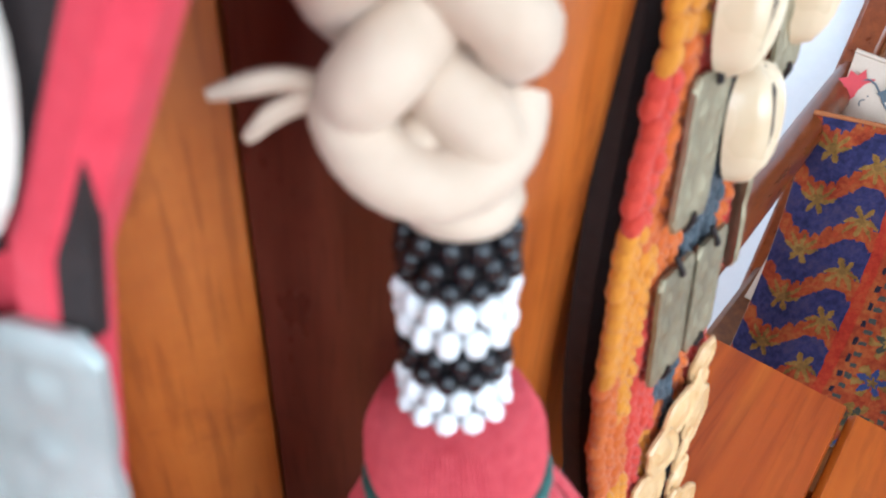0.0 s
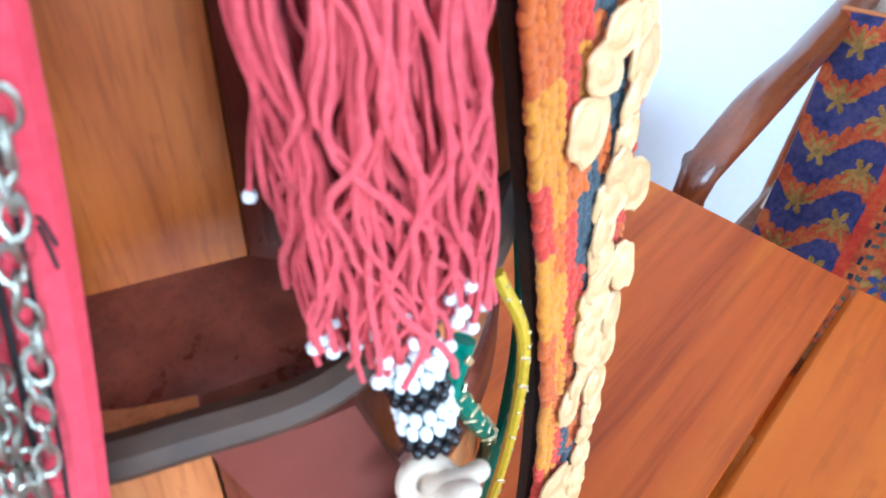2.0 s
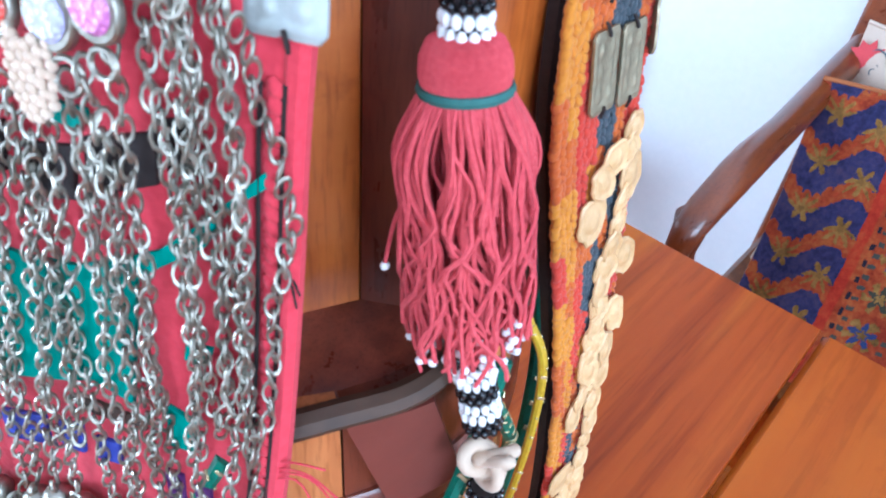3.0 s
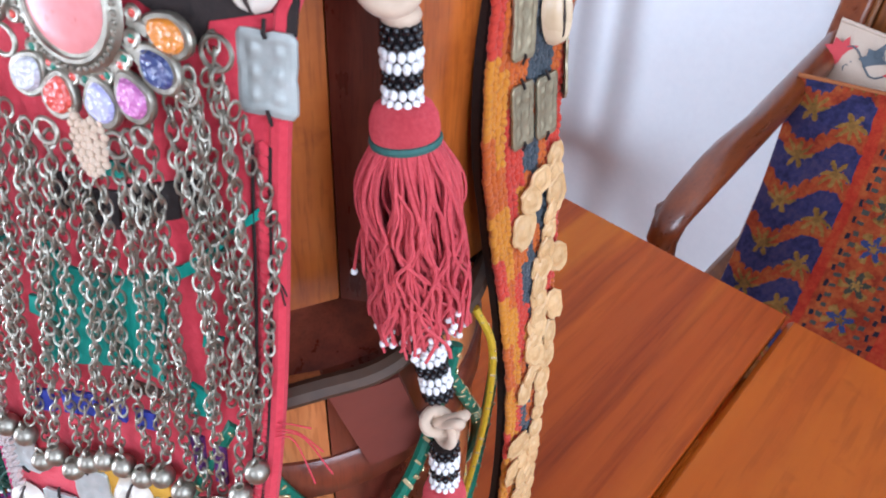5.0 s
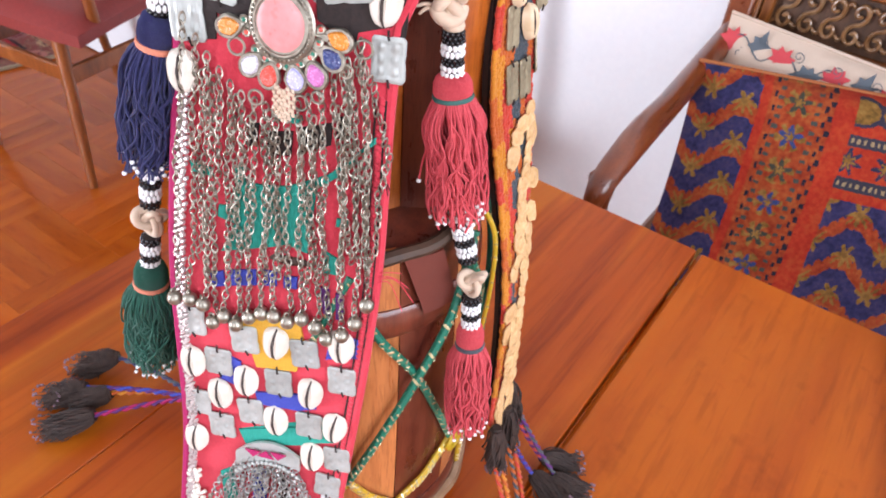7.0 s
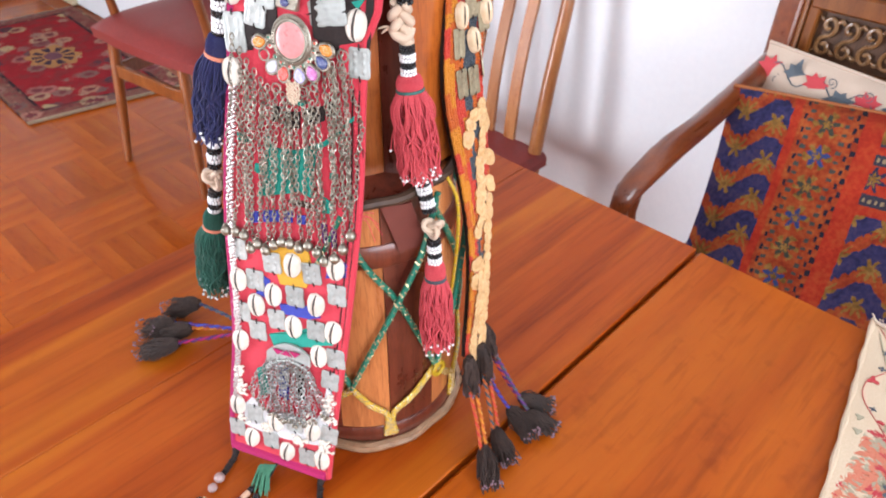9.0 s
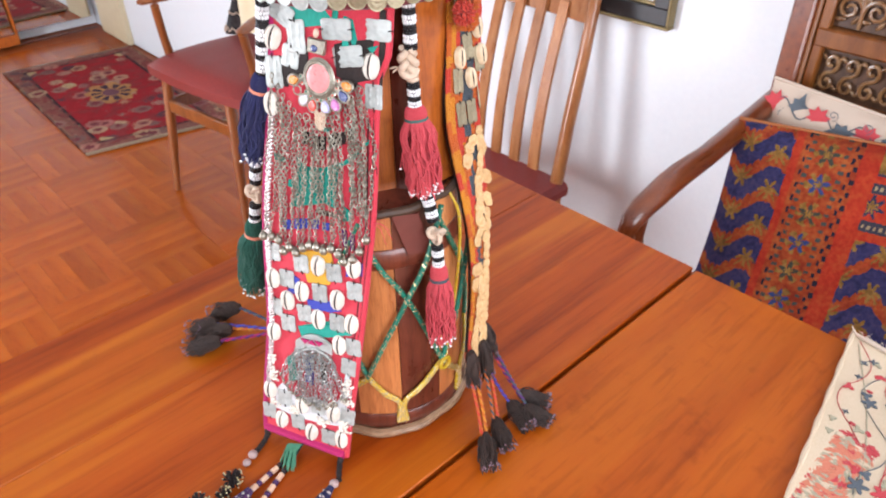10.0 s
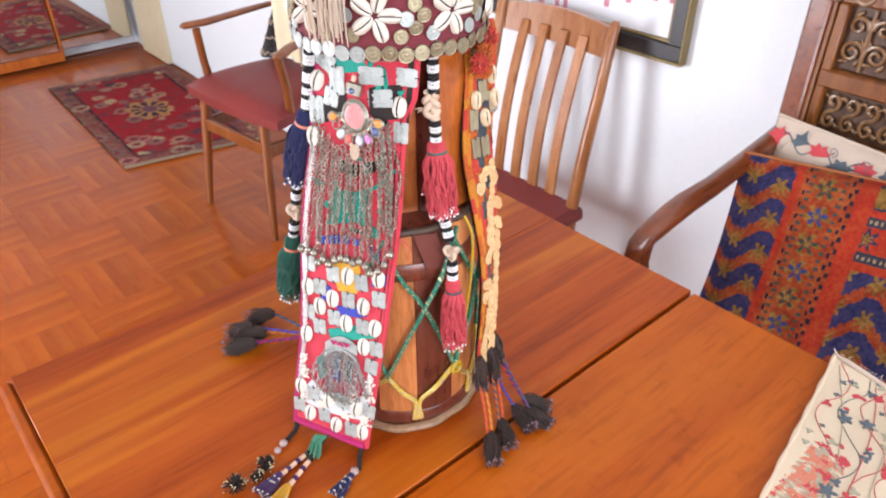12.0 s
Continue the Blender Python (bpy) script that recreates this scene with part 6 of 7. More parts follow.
for u, v, deg, mt in ((0.002, 0.3452, 74, GEM_ORANGE), (0.0105, 0.3318, 36, GEM_PALE), (0.018, 0.3285, 14, GEM_RED), (0.029, 0.329, -10, GEM_LILAC), (0.0372, 0.3318, -24, GEM_PINK), (0.0432, 0.339, -44, GEM_NAVY), (0.0455, 0.3462, -68, GEM_ORANGE)):
    m = Matrix.Translation(on_panel(u, v, 0.0036) - PO) @ PW @ pose(0, 0, 0, 0, 0, -deg)
    s = part("setting", Geo().add(plate(drop(0.0049, 1.25), 0.0018, 0.0005), m), SILVER, brooch)
    part("gem", Geo().add(plate(drop(0.0036, 1.25), 0.0024, 0.0008), m @ at(0, 0, 0.0004)), mt, s)
    c = Vector((u - 0.0233, v - 0.349)).normalized()
    for du, mt2 in ((-0.0024, GEM_RED), (0.0024, GREEN_CORD)):
        seat = Matrix.Translation(on_panel(0.0233 + 0.0152 * c.x + du * c.y, 0.349 + 0.0158 * c.y - du * c.x, 0.0042) - PO) @ PW
        rv = part("rivet", Geo().add(ring(0.0014, 0.0006, 10, 5), seat), SILVER, brooch)
        part("gem", Geo().add(ball(0.0011, 0.0011, 0.0007, 8, 5), seat), mt2, rv, "tiny glass stone")
    part("hanger", Geo().add(box(0.0028, 0.0058, 0.0012, 0.0004), Matrix.Translation(on_panel(0.0233 + 0.0162 * c.x, 0.349 + 0.0168 * c.y, 0.0038) - PO) @ PW @ pose(0, 0, 0, 0, 0, -deg)), SILVER, brooch)
for u, v, r in ((0.0545, 0.3435, 0.0036), (0.0485, 0.3345, 0.0026), (0.0045, 0.3378, 0.0034), (0.012, 0.3185, 0.003), (0.031, 0.3195, 0.003), (0.038, 0.323, 0.0024)):
    part("link_ring", Geo().add(ring(r, 0.0006, 16, 6), Matrix.Translation(on_panel(u, v, 0.0045) - PO) @ PW), SILVER, brooch)
box_m = Matrix.Translation(on_panel(0.0215, 0.3715, 0.004) - PO) @ PW @ pose(0, 0, 0, 0, 0, -6)
clasp = part("clasp", Geo().add(box(0.0145, 0.0105, 0.004, 0.0008), box_m), SILVER, brooch, "square silver clasp")
part("gem", Geo().add(ball(0.003, 0.0026, 0.0016, 14, 8), box_m @ at(-0.001, -0.0015, 0.002)), GEM_NAVY, clasp, "deep blue glass stone")
part("bead", Geo().add(ball(0.0022, 0.0034, 0.002, 10, 8), box_m @ at(-0.001, 0.009, 0.0005)), ROPE, clasp)
g = Geo()
for i in range(6):
    for j in range(8):
        low = 0.0014 * abs(i - 2.5) ** 1.5 * 0.5
        g.add(ball(0.0009, 0.0012, 0.001, 6, 5), Matrix.Translation(on_panel(0.0242 + 0.0016 * (i - 2.5) * (0.85 + 0.15 * math.sin(0.45 * j)) + 0.0003 * (-1) ** j, 0.3112 + low + 0.0017 * j, 0.0048 + 0.0008 * math.sin(i * 0.62)) - PO) @ PW @ pose(0, 0, 0, 0, 0, 30))
tagged(part("bead_drop", g, ROPE, brooch), kind="stuff")
patch([(0.0178, 0.3108), (0.0205, 0.3088), (0.028, 0.3088), (0.0306, 0.3108), (0.03, 0.3128), (0.0184, 0.3128)], TEAL)

LINK = ring(0.00135, 0.00034, 10, 5, 1.0)


def chain(p0, p1, parent, sag=0.0, size=1.0, name="chain", metal=None):
    """Links hung in a row from p0 to p1 (u, v on the hanging)."""
    a, b = Vector(p0), Vector(p1)
    length = (b - a).length
    n = max(3, int(length / (0.0026 * size)))
    g = Geo()
    ph = random.uniform(0, 6.28)
    for i in range(n):
        k = i / (n - 1)
        q = a.lerp(b, k)
        wob = (0.0011 * math.sin(7 * k + ph) + 0.0006 * math.sin(19 * k + 2 * ph)) * min(1, 6 * k)
        off = 0.0034 + 0.001 * math.sin(5 * k + ph)
        m = Matrix.Translation(on_panel(q.x + wob + sag * math.sin(math.pi * k), q.y, off) - PO) @ PW @ pose(0, 0, 0, random.uniform(-15, 15), 45 + 90 * (i % 2) + random.uniform(-20, 20), random.uniform(-10, 10)) @ Matrix.Diagonal((0.85 * size, 1.45 * size, size, 1))
        g.add(LINK, m)
    return part(name, g, metal or SILVER, parent)


random.seed(21)
BELLS = [(-0.0323, 0.2102), (-0.0241, 0.2115), (-0.0174, 0.2099), (-0.0128, 0.2008), (-0.0066, 0.2058), (-0.0008, 0.2022), (0.0061, 0.2084), (0.0126, 0.2124), (0.0189, 0.2123), (0.0256, 0.2107), (0.0327, 0.2141), (0.0393, 0.2108), (0.0451, 0.2056), (0.0526, 0.2093), (0.0584, 0.2174), (0.0633, 0.2283)]
for i, (u, v) in enumerate(BELLS):
    k = i / 15
    top_u = -0.018 + 0.071 * k
    top_v = 0.345 - 0.031 * math.sin(math.pi * k) ** 0.9
    ch = chain((top_u, top_v), (u, v + 0.006), hanging, 0, 1.2)
    b = piece("bell", BELL_ME, Matrix.Translation(on_panel(u, v, 0.0045)) @ pose(0, 0, 0, 0, 0, 37 * i), ch, "small round silver bell")
    for j in range(1 if i % 3 and i < 15 else 0):
        u2 = u + (BELLS[i + 1][0] - u) * (j + 1) / 2
        v2 = v + (BELLS[i + 1][1] - v) * (j + 1) / 2 + random.uniform(0.0, 0.03)
        chain((top_u + 0.0016 * (j + 1) + random.uniform(-0.001, 0.001), top_v - 0.002 - random.uniform(0, 0.012)), (u2 + random.uniform(-0.002, 0.002), v2 + 0.008), hanging, 0, random.uniform(1.08, 1.2))

hook = chain((0.0545, 0.338), (0.0655, 0.296), hanging, 0.002, 1.15)
chain((0.0655, 0.294), (0.0625, 0.246), hanging, 0, 1.15)
for i in range(3):
    chain((0.052 - 0.003 * i, 0.338), (0.0585 - 0.005 * i, 0.262 - 0.01 * i), hanging, 0.003, 1.1)

# lower small brooch with fine chains
PALE_CHAIN = plain("pale_silver_chain", (0.272, 0.28, 0.264), (0.528, 0.536, 0.512), 300, 0.36, metal=0.8, bump=0.2, depth=0.0005, broad=70)
arc = part("crescent", Geo().add(sheet(lambda s, k: (on_panel(0.0138 + 0.0185 * (2 * s - 1), 0.1195 + (0.014 * k - 0.007) * (1 - 0.3 * (2 * s - 1) ** 2) - 0.007 * (2 * s - 1) ** 2 + 0.003 * (2 * s - 1), 0.0042), PN), 16, 5, 0.0016)), TIN, hanging, "silver crescent with small red stones")
for i in range(3):
    part("stone", Geo().add(plate([(-0.0048, -0.002), (0.0048, -0.002), (0.0, 0.0028)] if i % 2 else [(-0.0046, 0.0022), (0.0, -0.0026), (0.0046, 0.0022)], 0.0008, 0.0002), Matrix.Translation(on_panel(0.0065 + 0.0072 * i, 0.1185 + 0.0008 * i, 0.0056) - PO) @ PW), MAGENTA, arc)
for i in range(24):
    k = i / 23
    u0 = 0.0138 + 0.018 * (2 * k - 1)
    u1 = 0.0125 + 0.034 * (2 * k - 1) + random.uniform(-0.001, 0.001)
    v1 = 0.05 + 0.022 * (2 * k - 1) ** 2 + random.uniform(0, 0.006)
    ch = chain((u0, 0.113 - 0.008 * (2 * k - 1) ** 2), (u1, v1), arc, 0, 1.1, metal=PALE_CHAIN)
    piece("pendant", PENDANT_ME, Matrix.Translation(on_panel(u1, v1 - 0.003, 0.004)) @ pose(0, 0, 0, 0, 0, 50 * i), ch)
g = Geo()
for i in range(15):
    k = i / 14
    g.add(ball(0.0011, 0.0014, 0.0011, 7, 5), Matrix.Translation(on_panel(0.0138 + 0.0178 * (2 * k - 1), 0.1122 - 0.0085 * (2 * k - 1) ** 2 + 0.003 * (2 * k - 1), 0.0052)))
part("beaded_rim", g, TIN, arc)


# ---- bead tubes, knots and tassels ----
BEAD_W = mesh_of("bead", ball(0.00108, 0.00108, 0.0015, 8, 6), WHITE_BEAD)
TIP_W = mesh_of("tip_bead", ball(0.00115, 0.00115, 0.0011, 8, 6), WHITE_BEAD)
BEAD_B = mesh_of("bead", ball(0.00095, 0.00095, 0.00085, 8, 5), BLACK_BEAD)


def bead_tube(parent, p0, p1, r, rows, single=True):
    """Rows of small beads round a line; rows: a string of w and b."""
    p0, p1 = Vector(p0), Vector(p1)
    d = (p1 - p0).normalized()
    m = frame_of(p0, (1, 0, 0.01), d)
    high = [1.5 if c == "w" else 1.0 for c in rows]
    unit = (p1 - p0).length / sum(high)
    n = max(8, int(2 * math.pi * r / 0.0021))
    runs, i = [], 0
    while i < len(rows):
        j = i
        while j < len(rows) and rows[j] == rows[i]:
            j += 1
        runs.append((i, j, rows[i]))
        i = j
    for a, b, c in runs:
        g = Geo()
        for k in range(a, b):
            for q in range(n):
                t = 2 * math.pi * (q + 0.5 * (k % 2)) / n
                rr = r + random.uniform(-0.00015, 0.00015)
                size = (0.00108, 0.00108, unit * 0.8) if c == "w" else (0.00095, 0.00095, unit * 0.52)
                mb = m @ at(rr * math.cos(t), rr * math.sin(t), (sum(high[:k]) + high[k] / 2) * unit)
                if single:
                    piece("bead", BEAD_W if c == "w" else BEAD_B, mb @ Matrix.Diagonal((1, 1, unit * 0.8 / 0.0015 if c == "w" else unit * 0.6 / 0.00085, 1)), parent)
                else:
                    g.add(ball(*size, 7, 5), mb)
        if not single:
            tagged(part("bead_row", g, WHITE_BEAD if c == "w" else BLACK_BEAD, parent), kind="stuff")
    part("core", Geo().add(tube([p0, p1], r - 0.0004, 10)), BLACK_YARN, parent)


def knot(parent, centre, size, right, out, tall=1.15, fat=0.3):
    """A fat cotton cord tied in a round knot."""
    up = Vector((0, 0, 1))
    r, o = Vector(right).normalized(), Vector(out).normalized()
    pts = []
    for i in range(90):
        t = 2 * math.pi * i / 90
        x = (math.sin(t) + 2 * math.sin(2 * t)) / 3
        y = (math.cos(t) - 2 * math.cos(2 * t)) / 3
        z = -math.sin(3 * t) / 3
        pts.append(Vector(centre) + r * x * size + up * y * size * tall + o * z * size * 0.75)
    part("knot", Geo().add(tube(pts, size * fat, 12, True)), ROPE, parent, "knotted cream cotton cord")


def plait(parent, top, foot, wide, r, right, out):
    """Three fat cords plaited into a short knot, with a loop under it and two loose ends."""
    top, foot, rt, o = Vector(top), Vector(foot), Vector(right).normalized(), Vector(out).normalized()
    for k in range(3):
        pts = []
        for i in range(25):
            q = i / 24
            t = 2 * math.pi * (0.85 * q + k / 3) + 0.6
            tight = 0.35 + 0.65 * math.sin(math.pi * (0.14 + 0.74 * q))
            pts.append(top.lerp(foot, 0.04 + 0.86 * q) + rt * (wide * tight * math.sin(t)) + o * (0.0028 * math.sin(2 * t)))
        part("knot_cord", Geo().add(tube(pts, [r * (0.8 + 0.2 * math.sin(math.pi * i / 24)) for i in range(25)], 12)), ROPE, parent, "plaited cream cotton cord")
    low = top.lerp(foot, 0.7)
    loop = [low - rt * wide * 0.98 * math.cos(a) - Vector((0, 0, 1)) * 0.0044 * math.sin(a) + o * (0.0036 * math.sin(a)) for a in (math.pi * i / 16 for i in range(17))]
    part("knot_cord", Geo().add(tube(loop, r * 0.95, 12)), ROPE, parent)
    for sg in (-1, 1):
        q = top.lerp(foot, 0.68) - rt * wide * 1.0
        part("cord_end", Geo().add(tube(along([q, q - rt * 0.004 + Vector((0, 0, 0.001 * sg)), q - rt * (0.0075 + 0.001 * sg) + Vector((0, 0, -0.0016 + 0.0016 * sg))], 10), [0.0008] * 7 + [0.0007, 0.0006, 0.0004], 6)), ROPE, parent)


def tassel(parent, top, end, r_head, r_skirt, yarn, band, threads=110, beads=True, thick=0.00075, seed=1, bound=0.175, hole=None):
    """A bound head, a band and a skirt of wavy yarn ends tipped with beads."""
    rnd = random.Random(seed)
    top, end = Vector(top), Vector(end)
    d = (end - top).normalized()
    m = frame_of(top, (1, 0, 0.02), d)
    length = (end - top).length
    h = length * bound
    head = Geo()
    for i in range(110):
        a = 2 * math.pi * i / 110
        pts = [m @ Vector((r_head * k * math.cos(a), r_head * k * math.sin(a), h * z)) for k, z in ((0.55, 0.0), (0.84, 0.1), (1.0, 0.4), (1.03, 0.7), (0.98, 1.02))]
        head.add(tube(pts, r_head * 0.026, 4))
    head.add(lathe([(r_head * 0.55, 0.0), (r_head * 0.84, h * 0.1), (r_head, h * 0.4), (r_head * 1.03, h * 0.7), (r_head * 0.98, h)], 28), m)
    hd = part("tassel_head", head, yarn, parent)
    part("binding", Geo().add(lathe([(r_head * 0.95, h * 0.9), (r_head * 1.08, h * 0.93), (r_head * 1.12, h * 1.02), (r_head * 1.08, h * 1.12), (r_head * 0.95, h * 1.16)], 28), m), band, hd, "binding round the tassel")
    skirt, tips = Geo(), []
    threads, thick = int(threads * 2.1), thick * 0.68
    for i in range(threads):
        a = 2 * math.pi * i / threads * 1.0 + rnd.uniform(-0.1, 0.1)
        inner = rnd.random() < 0.3
        rr = r_skirt * (rnd.uniform(0.4, 0.75) if inner else rnd.uniform(0.74, 1.04))
        long = length * rnd.uniform(0.86, 1.02)
        w1, w2, f1 = rnd.gauss(0, 0.28), rnd.uniform(0, 6.28), rnd.uniform(1.5, 3.6)
        pts = []
        for j in range(22):
            k = j / 21
            z = h * 1.03 + (long - h) * k
            rad = r_head * 0.95 + (rr - r_head * 0.95) * math.sin(min(1, k * 4.0) * math.pi / 2) - rr * 0.1 * max(0, k - 0.5)
            ang = a + w1 * k + (0.26 * math.sin(f1 * 3 * k + w2) + 0.07 * math.sin(f1 * 9 * k + 3 * w2)) * min(1, 2 * k)
            if hole is not None:
                off = (a - hole + math.pi) % (2 * math.pi) - math.pi
                ang += math.copysign(0.26, off) * math.exp(-((k - 0.22) / 0.14) ** 2 - (off / 0.3) ** 2)
            rad += 0.11 * r_skirt * math.sin(f1 * 3.1 * k + w2 * 2) * min(1, 2 * k)
            pts.append(m @ Vector((rad * math.cos(ang), rad * math.sin(ang), z)))
        skirt.add(tube(pts, thick * rnd.uniform(0.85, 1.15), 5))
        if beads and not inner:
            tips.append(pts[-1])
    tagged(part("skirt", skirt, yarn, parent, "loose yarn ends"), kind="stuff")
    if beads:
        for p in tips[::3]:
            piece("tip_bead", TIP_W, Matrix.Translation(p), parent)
    return hd


RIGHT, OUT = (0.755, -0.656, 0), (-0.62, -0.78, 0)
S0 = [(-0.006, -0.0435, 1.165), (-0.006, -0.0465, 1.09), (-0.0078, -0.0573, 1.02), (-0.008, -0.0705, 0.985), (-0.009, -0.074, 0.955), (-0.016, -0.085, 0.875)]


def strand_point(z):
    for a, b in zip(S0, S0[1:]):
        if b[2] <= z <= a[2]:
            k = (a[2] - z) / (a[2] - b[2])
            return tuple(a[i] + (b[i] - a[i]) * k for i in range(3))
    return S0[-1] if z < S0[-1][2] else S0[0]


strand = thing("tassel_strand", (-0.006, -0.0455, 1.165), "string of black and white beads, cream knots and rose tassels", "tassel", "tassel strings")
bead_tube(strand, strand_point(1.161), strand_point(1.128), 0.0042, "wbbwwbbbwwbb")
plait(strand, Vector(strand_point(1.13)) - Vector(RIGHT) * 0.003, Vector(strand_point(1.1065)) - Vector(RIGHT) * 0.0022, 0.0055, 0.0029, RIGHT, OUT)
part("collar", Geo().add(ring(0.0028, 0.002, 28, 10), frame_of(strand_point(1.106), (1, 0, 0), (0.0, 0.05, 1))), ROPE, strand)
bead_tube(strand, strand_point(1.1045), strand_point(1.0842), 0.0042, "bbbwwbbww", True)
tassel(strand, strand_point(1.0852), strand_point(1.016), 0.0083, 0.0132, PINK_YARN, BAND_GREEN, 120, seed=3, bound=0.135, hole=2.88)
for p in ((-0.013, -0.0485, 1.041), (-0.0185, -0.042, 1.0345), (-0.0145, -0.0475, 1.026)):
    piece("tip_bead", TIP_W, Matrix.Translation(p), strand)
part("stray_thread", Geo().add(tube(along([(-0.0125, -0.046, 1.058), (-0.0165, -0.043, 1.048), (-0.0185, -0.042, 1.035)], 10), 0.0005, 5)), PINK_YARN, strand)
bead_tube(strand, strand_point(1.024), strand_point(0.9925), 0.0043, "bbwwbbwwbbwwbb")
knot(strand, strand_point(0.9815), 0.0072, RIGHT, OUT, 1.05, 0.25)
knot(strand, Vector(strand_point(0.981)) + Vector(OUT) * 0.0012, 0.0064, (0.2, -0.98, 0.45), OUT, 1.2, 0.25)
bead_tube(strand, strand_point(0.972), strand_point(0.952), 0.0043, "bbwwbbww")
tassel(strand, strand_point(0.9535), strand_point(0.88), 0.0072, 0.0115, PINK_YARN, STRAP_GREY, 90, seed=4)

L0 = [(-0.069, 0.041, 1.165), (-0.0765, 0.053, 1.08), (-0.086, 0.063, 1.032), (-0.087, 0.073, 0.992), (-0.092, 0.079, 0.952), (-0.098, 0.086, 0.887)]


def left_point(z):
    for a, b in zip(L0, L0[1:]):
        if b[2] <= z <= a[2]:
            k = (a[2] - z) / (a[2] - b[2])
            return tuple(a[i] + (b[i] - a[i]) * k for i in range(3))
    return L0[-1] if z < L0[-1][2] else L0[0]


strand2 = thing("tassel_strand", (-0.074, 0.045, 1.165), "string of beads and a cream knot with navy and green tassels", "tassel", "tassel strings")
bead_tube(strand2, left_point(1.165), left_point(1.10), 0.0043, "wwbbwwwbbbwwwbbwwbbwwwbb")
tassel(strand2, left_point(1.102), left_point(1.03), 0.0082, 0.0135, NAVY_YARN, STITCH_ROSE, 110, seed=5)
bead_tube(strand2, left_point(1.035), left_point(1.003), 0.0043, "bbwwbbwwbb")
knot(strand2, left_point(0.992), 0.0078, RIGHT, OUT, 1.1, 0.26)
knot(strand2, left_point(0.9915), 0.0068, (0.2, -0.98, 0.45), OUT, 1.2, 0.25)
bead_tube(strand2, left_point(0.982), left_point(0.96), 0.0043, "bbwwbbww")
tassel(strand2, left_point(0.963), left_point(0.886), 0.0085, 0.0145, GREEN_YARN, STITCH_ROSE, 120, seed=6)

# ---- the woven strap ----
strap = thing("woven_strap", (0.045, -0.05, 1.17), "orange and scarlet woven strap sewn with brass plates and amber discs", "strap")
ST = [(0.052, -0.036, 1.175), (0.051, -0.041, 1.14), (0.0415, -0.0495, 1.07), (0.0425, -0.0555, 1.03), (0.044, -0.06, 1.0), (0.044, -0.0665, 0.955), (0.0375, -0.0745, 0.9), (0.029, -0.0805, 0.857), (0.026, -0.083, 0.838)]
SW = Vector((1.0, -0.04, 0.0)).normalized()
SN = Vector((-0.04, -0.99, 0.149)).normalized()
LINE = along(ST, 80)


def on_strap(s, w, off=0.0):
    """s: 0 at the top to 1 at the foot; w: across, from -0.5 to 0.5."""
    k = min(max(s, 0), 1) * 79
    i = min(int(k), 78)
    p = LINE[i].lerp(LINE[i + 1], k - i)
    wide = 0.031 - 0.0165 * smoothstep(0.35, 0.8, s)
    return p + SW * (w * wide + 0.0016 * smoothstep(0.3, 0.7, s)) + SN * off


part("backing", Geo().add(sheet(lambda u, v: (on_strap(v, -0.5 + 1.0 * u, -0.003), SN), 6, 60, 0.003)), BLACK_YARN, strap, "black cloth backing")


def braid(w, r, material, s0, s1, name):
    """A row of fat chain stitches in loose wool."""
    g = Geo()
    n = max(2, int(150 * (s1 - s0)))
    for i in range(n):
        s = s0 + (s1 - s0) * (i + 0.5) / n
        for side in (-1, 1):
            m = frame_of(on_strap(s, w, 0.0004 + random.uniform(0, 0.0008)) + SW * (side * r * 0.42), SW, SN) @ pose(0, 0, 0, random.uniform(-8, 8), 0, side * 24 + random.uniform(-12, 12))
            g.add(ball(r * 0.5, 0.0021, r * 0.55, 7, 5), m)
    return tagged(part(name, g, material, strap), kind="stuff")


random.seed(17)
for w, r, mix in ((-0.5, 0.0026, "YOYR"), (-0.36, 0.0027, "YYO"), (-0.22, 0.0026, "RRO"), (-0.09, 0.0024, "OGRY"), (0.03, 0.0024, "GGOG"), (0.15, 0.0024, "GGOG"), (0.27, 0.0024, "OGG"), (0.4, 0.0026, "RRO"), (0.5, 0.0024, "ROR")):
    s0, k = 0.0, random.randrange(4)
    while s0 < 1:
        s1 = min(1.0, s0 + random.uniform(0.025, 0.08))
        braid(w, r, {"O": STRAP_YARN, "R": STRAP_RED, "G": STRAP_GREY, "Y": STRAP_GOLD}[mix[k % len(mix)]], s0, s1, "braid")
        s0, k = s1, k + 1


def strap_pose(s, w, off, deg=0.0):
    p, q = on_strap(s + 0.01, w), on_strap(s - 0.01, w)
    return frame_of(on_strap(s, w, off), SW, SN) @ pose(0, 0, 0, 0, 0, deg)


SMALL = Matrix.Diagonal((0.8, 0.84, 0.9, 1))
for s, w, deg in ((0.322, -0.12, 2), (0.324, 0.24, 2), (0.243, -0.23, -3), (0.173, 0.06, 3), (0.09, -0.25, -6), (0.206, 0.45, 5)):
    tin_plate(strap, TAG_BRASS_ME, strap_pose(s, w, 0.003, deg) @ SMALL, 0.0235)
tin_plate(strap, TAG_BRASS_ME, strap_pose(0.29, 0.53, -0.001, 3) @ pose(0, 0, 0, 0, 62, 0), 0.0235)
for s, w, deg in ((0.07, 0.1, -8), (0.136, 0.34, 4), (0.193, -0.2, -5), (0.246, 0.2, 4), (0.199, 0.52, 3)):
    shell(strap, strap_pose(s, w, 0.003, deg) @ SMALL, True)
random.seed(31)


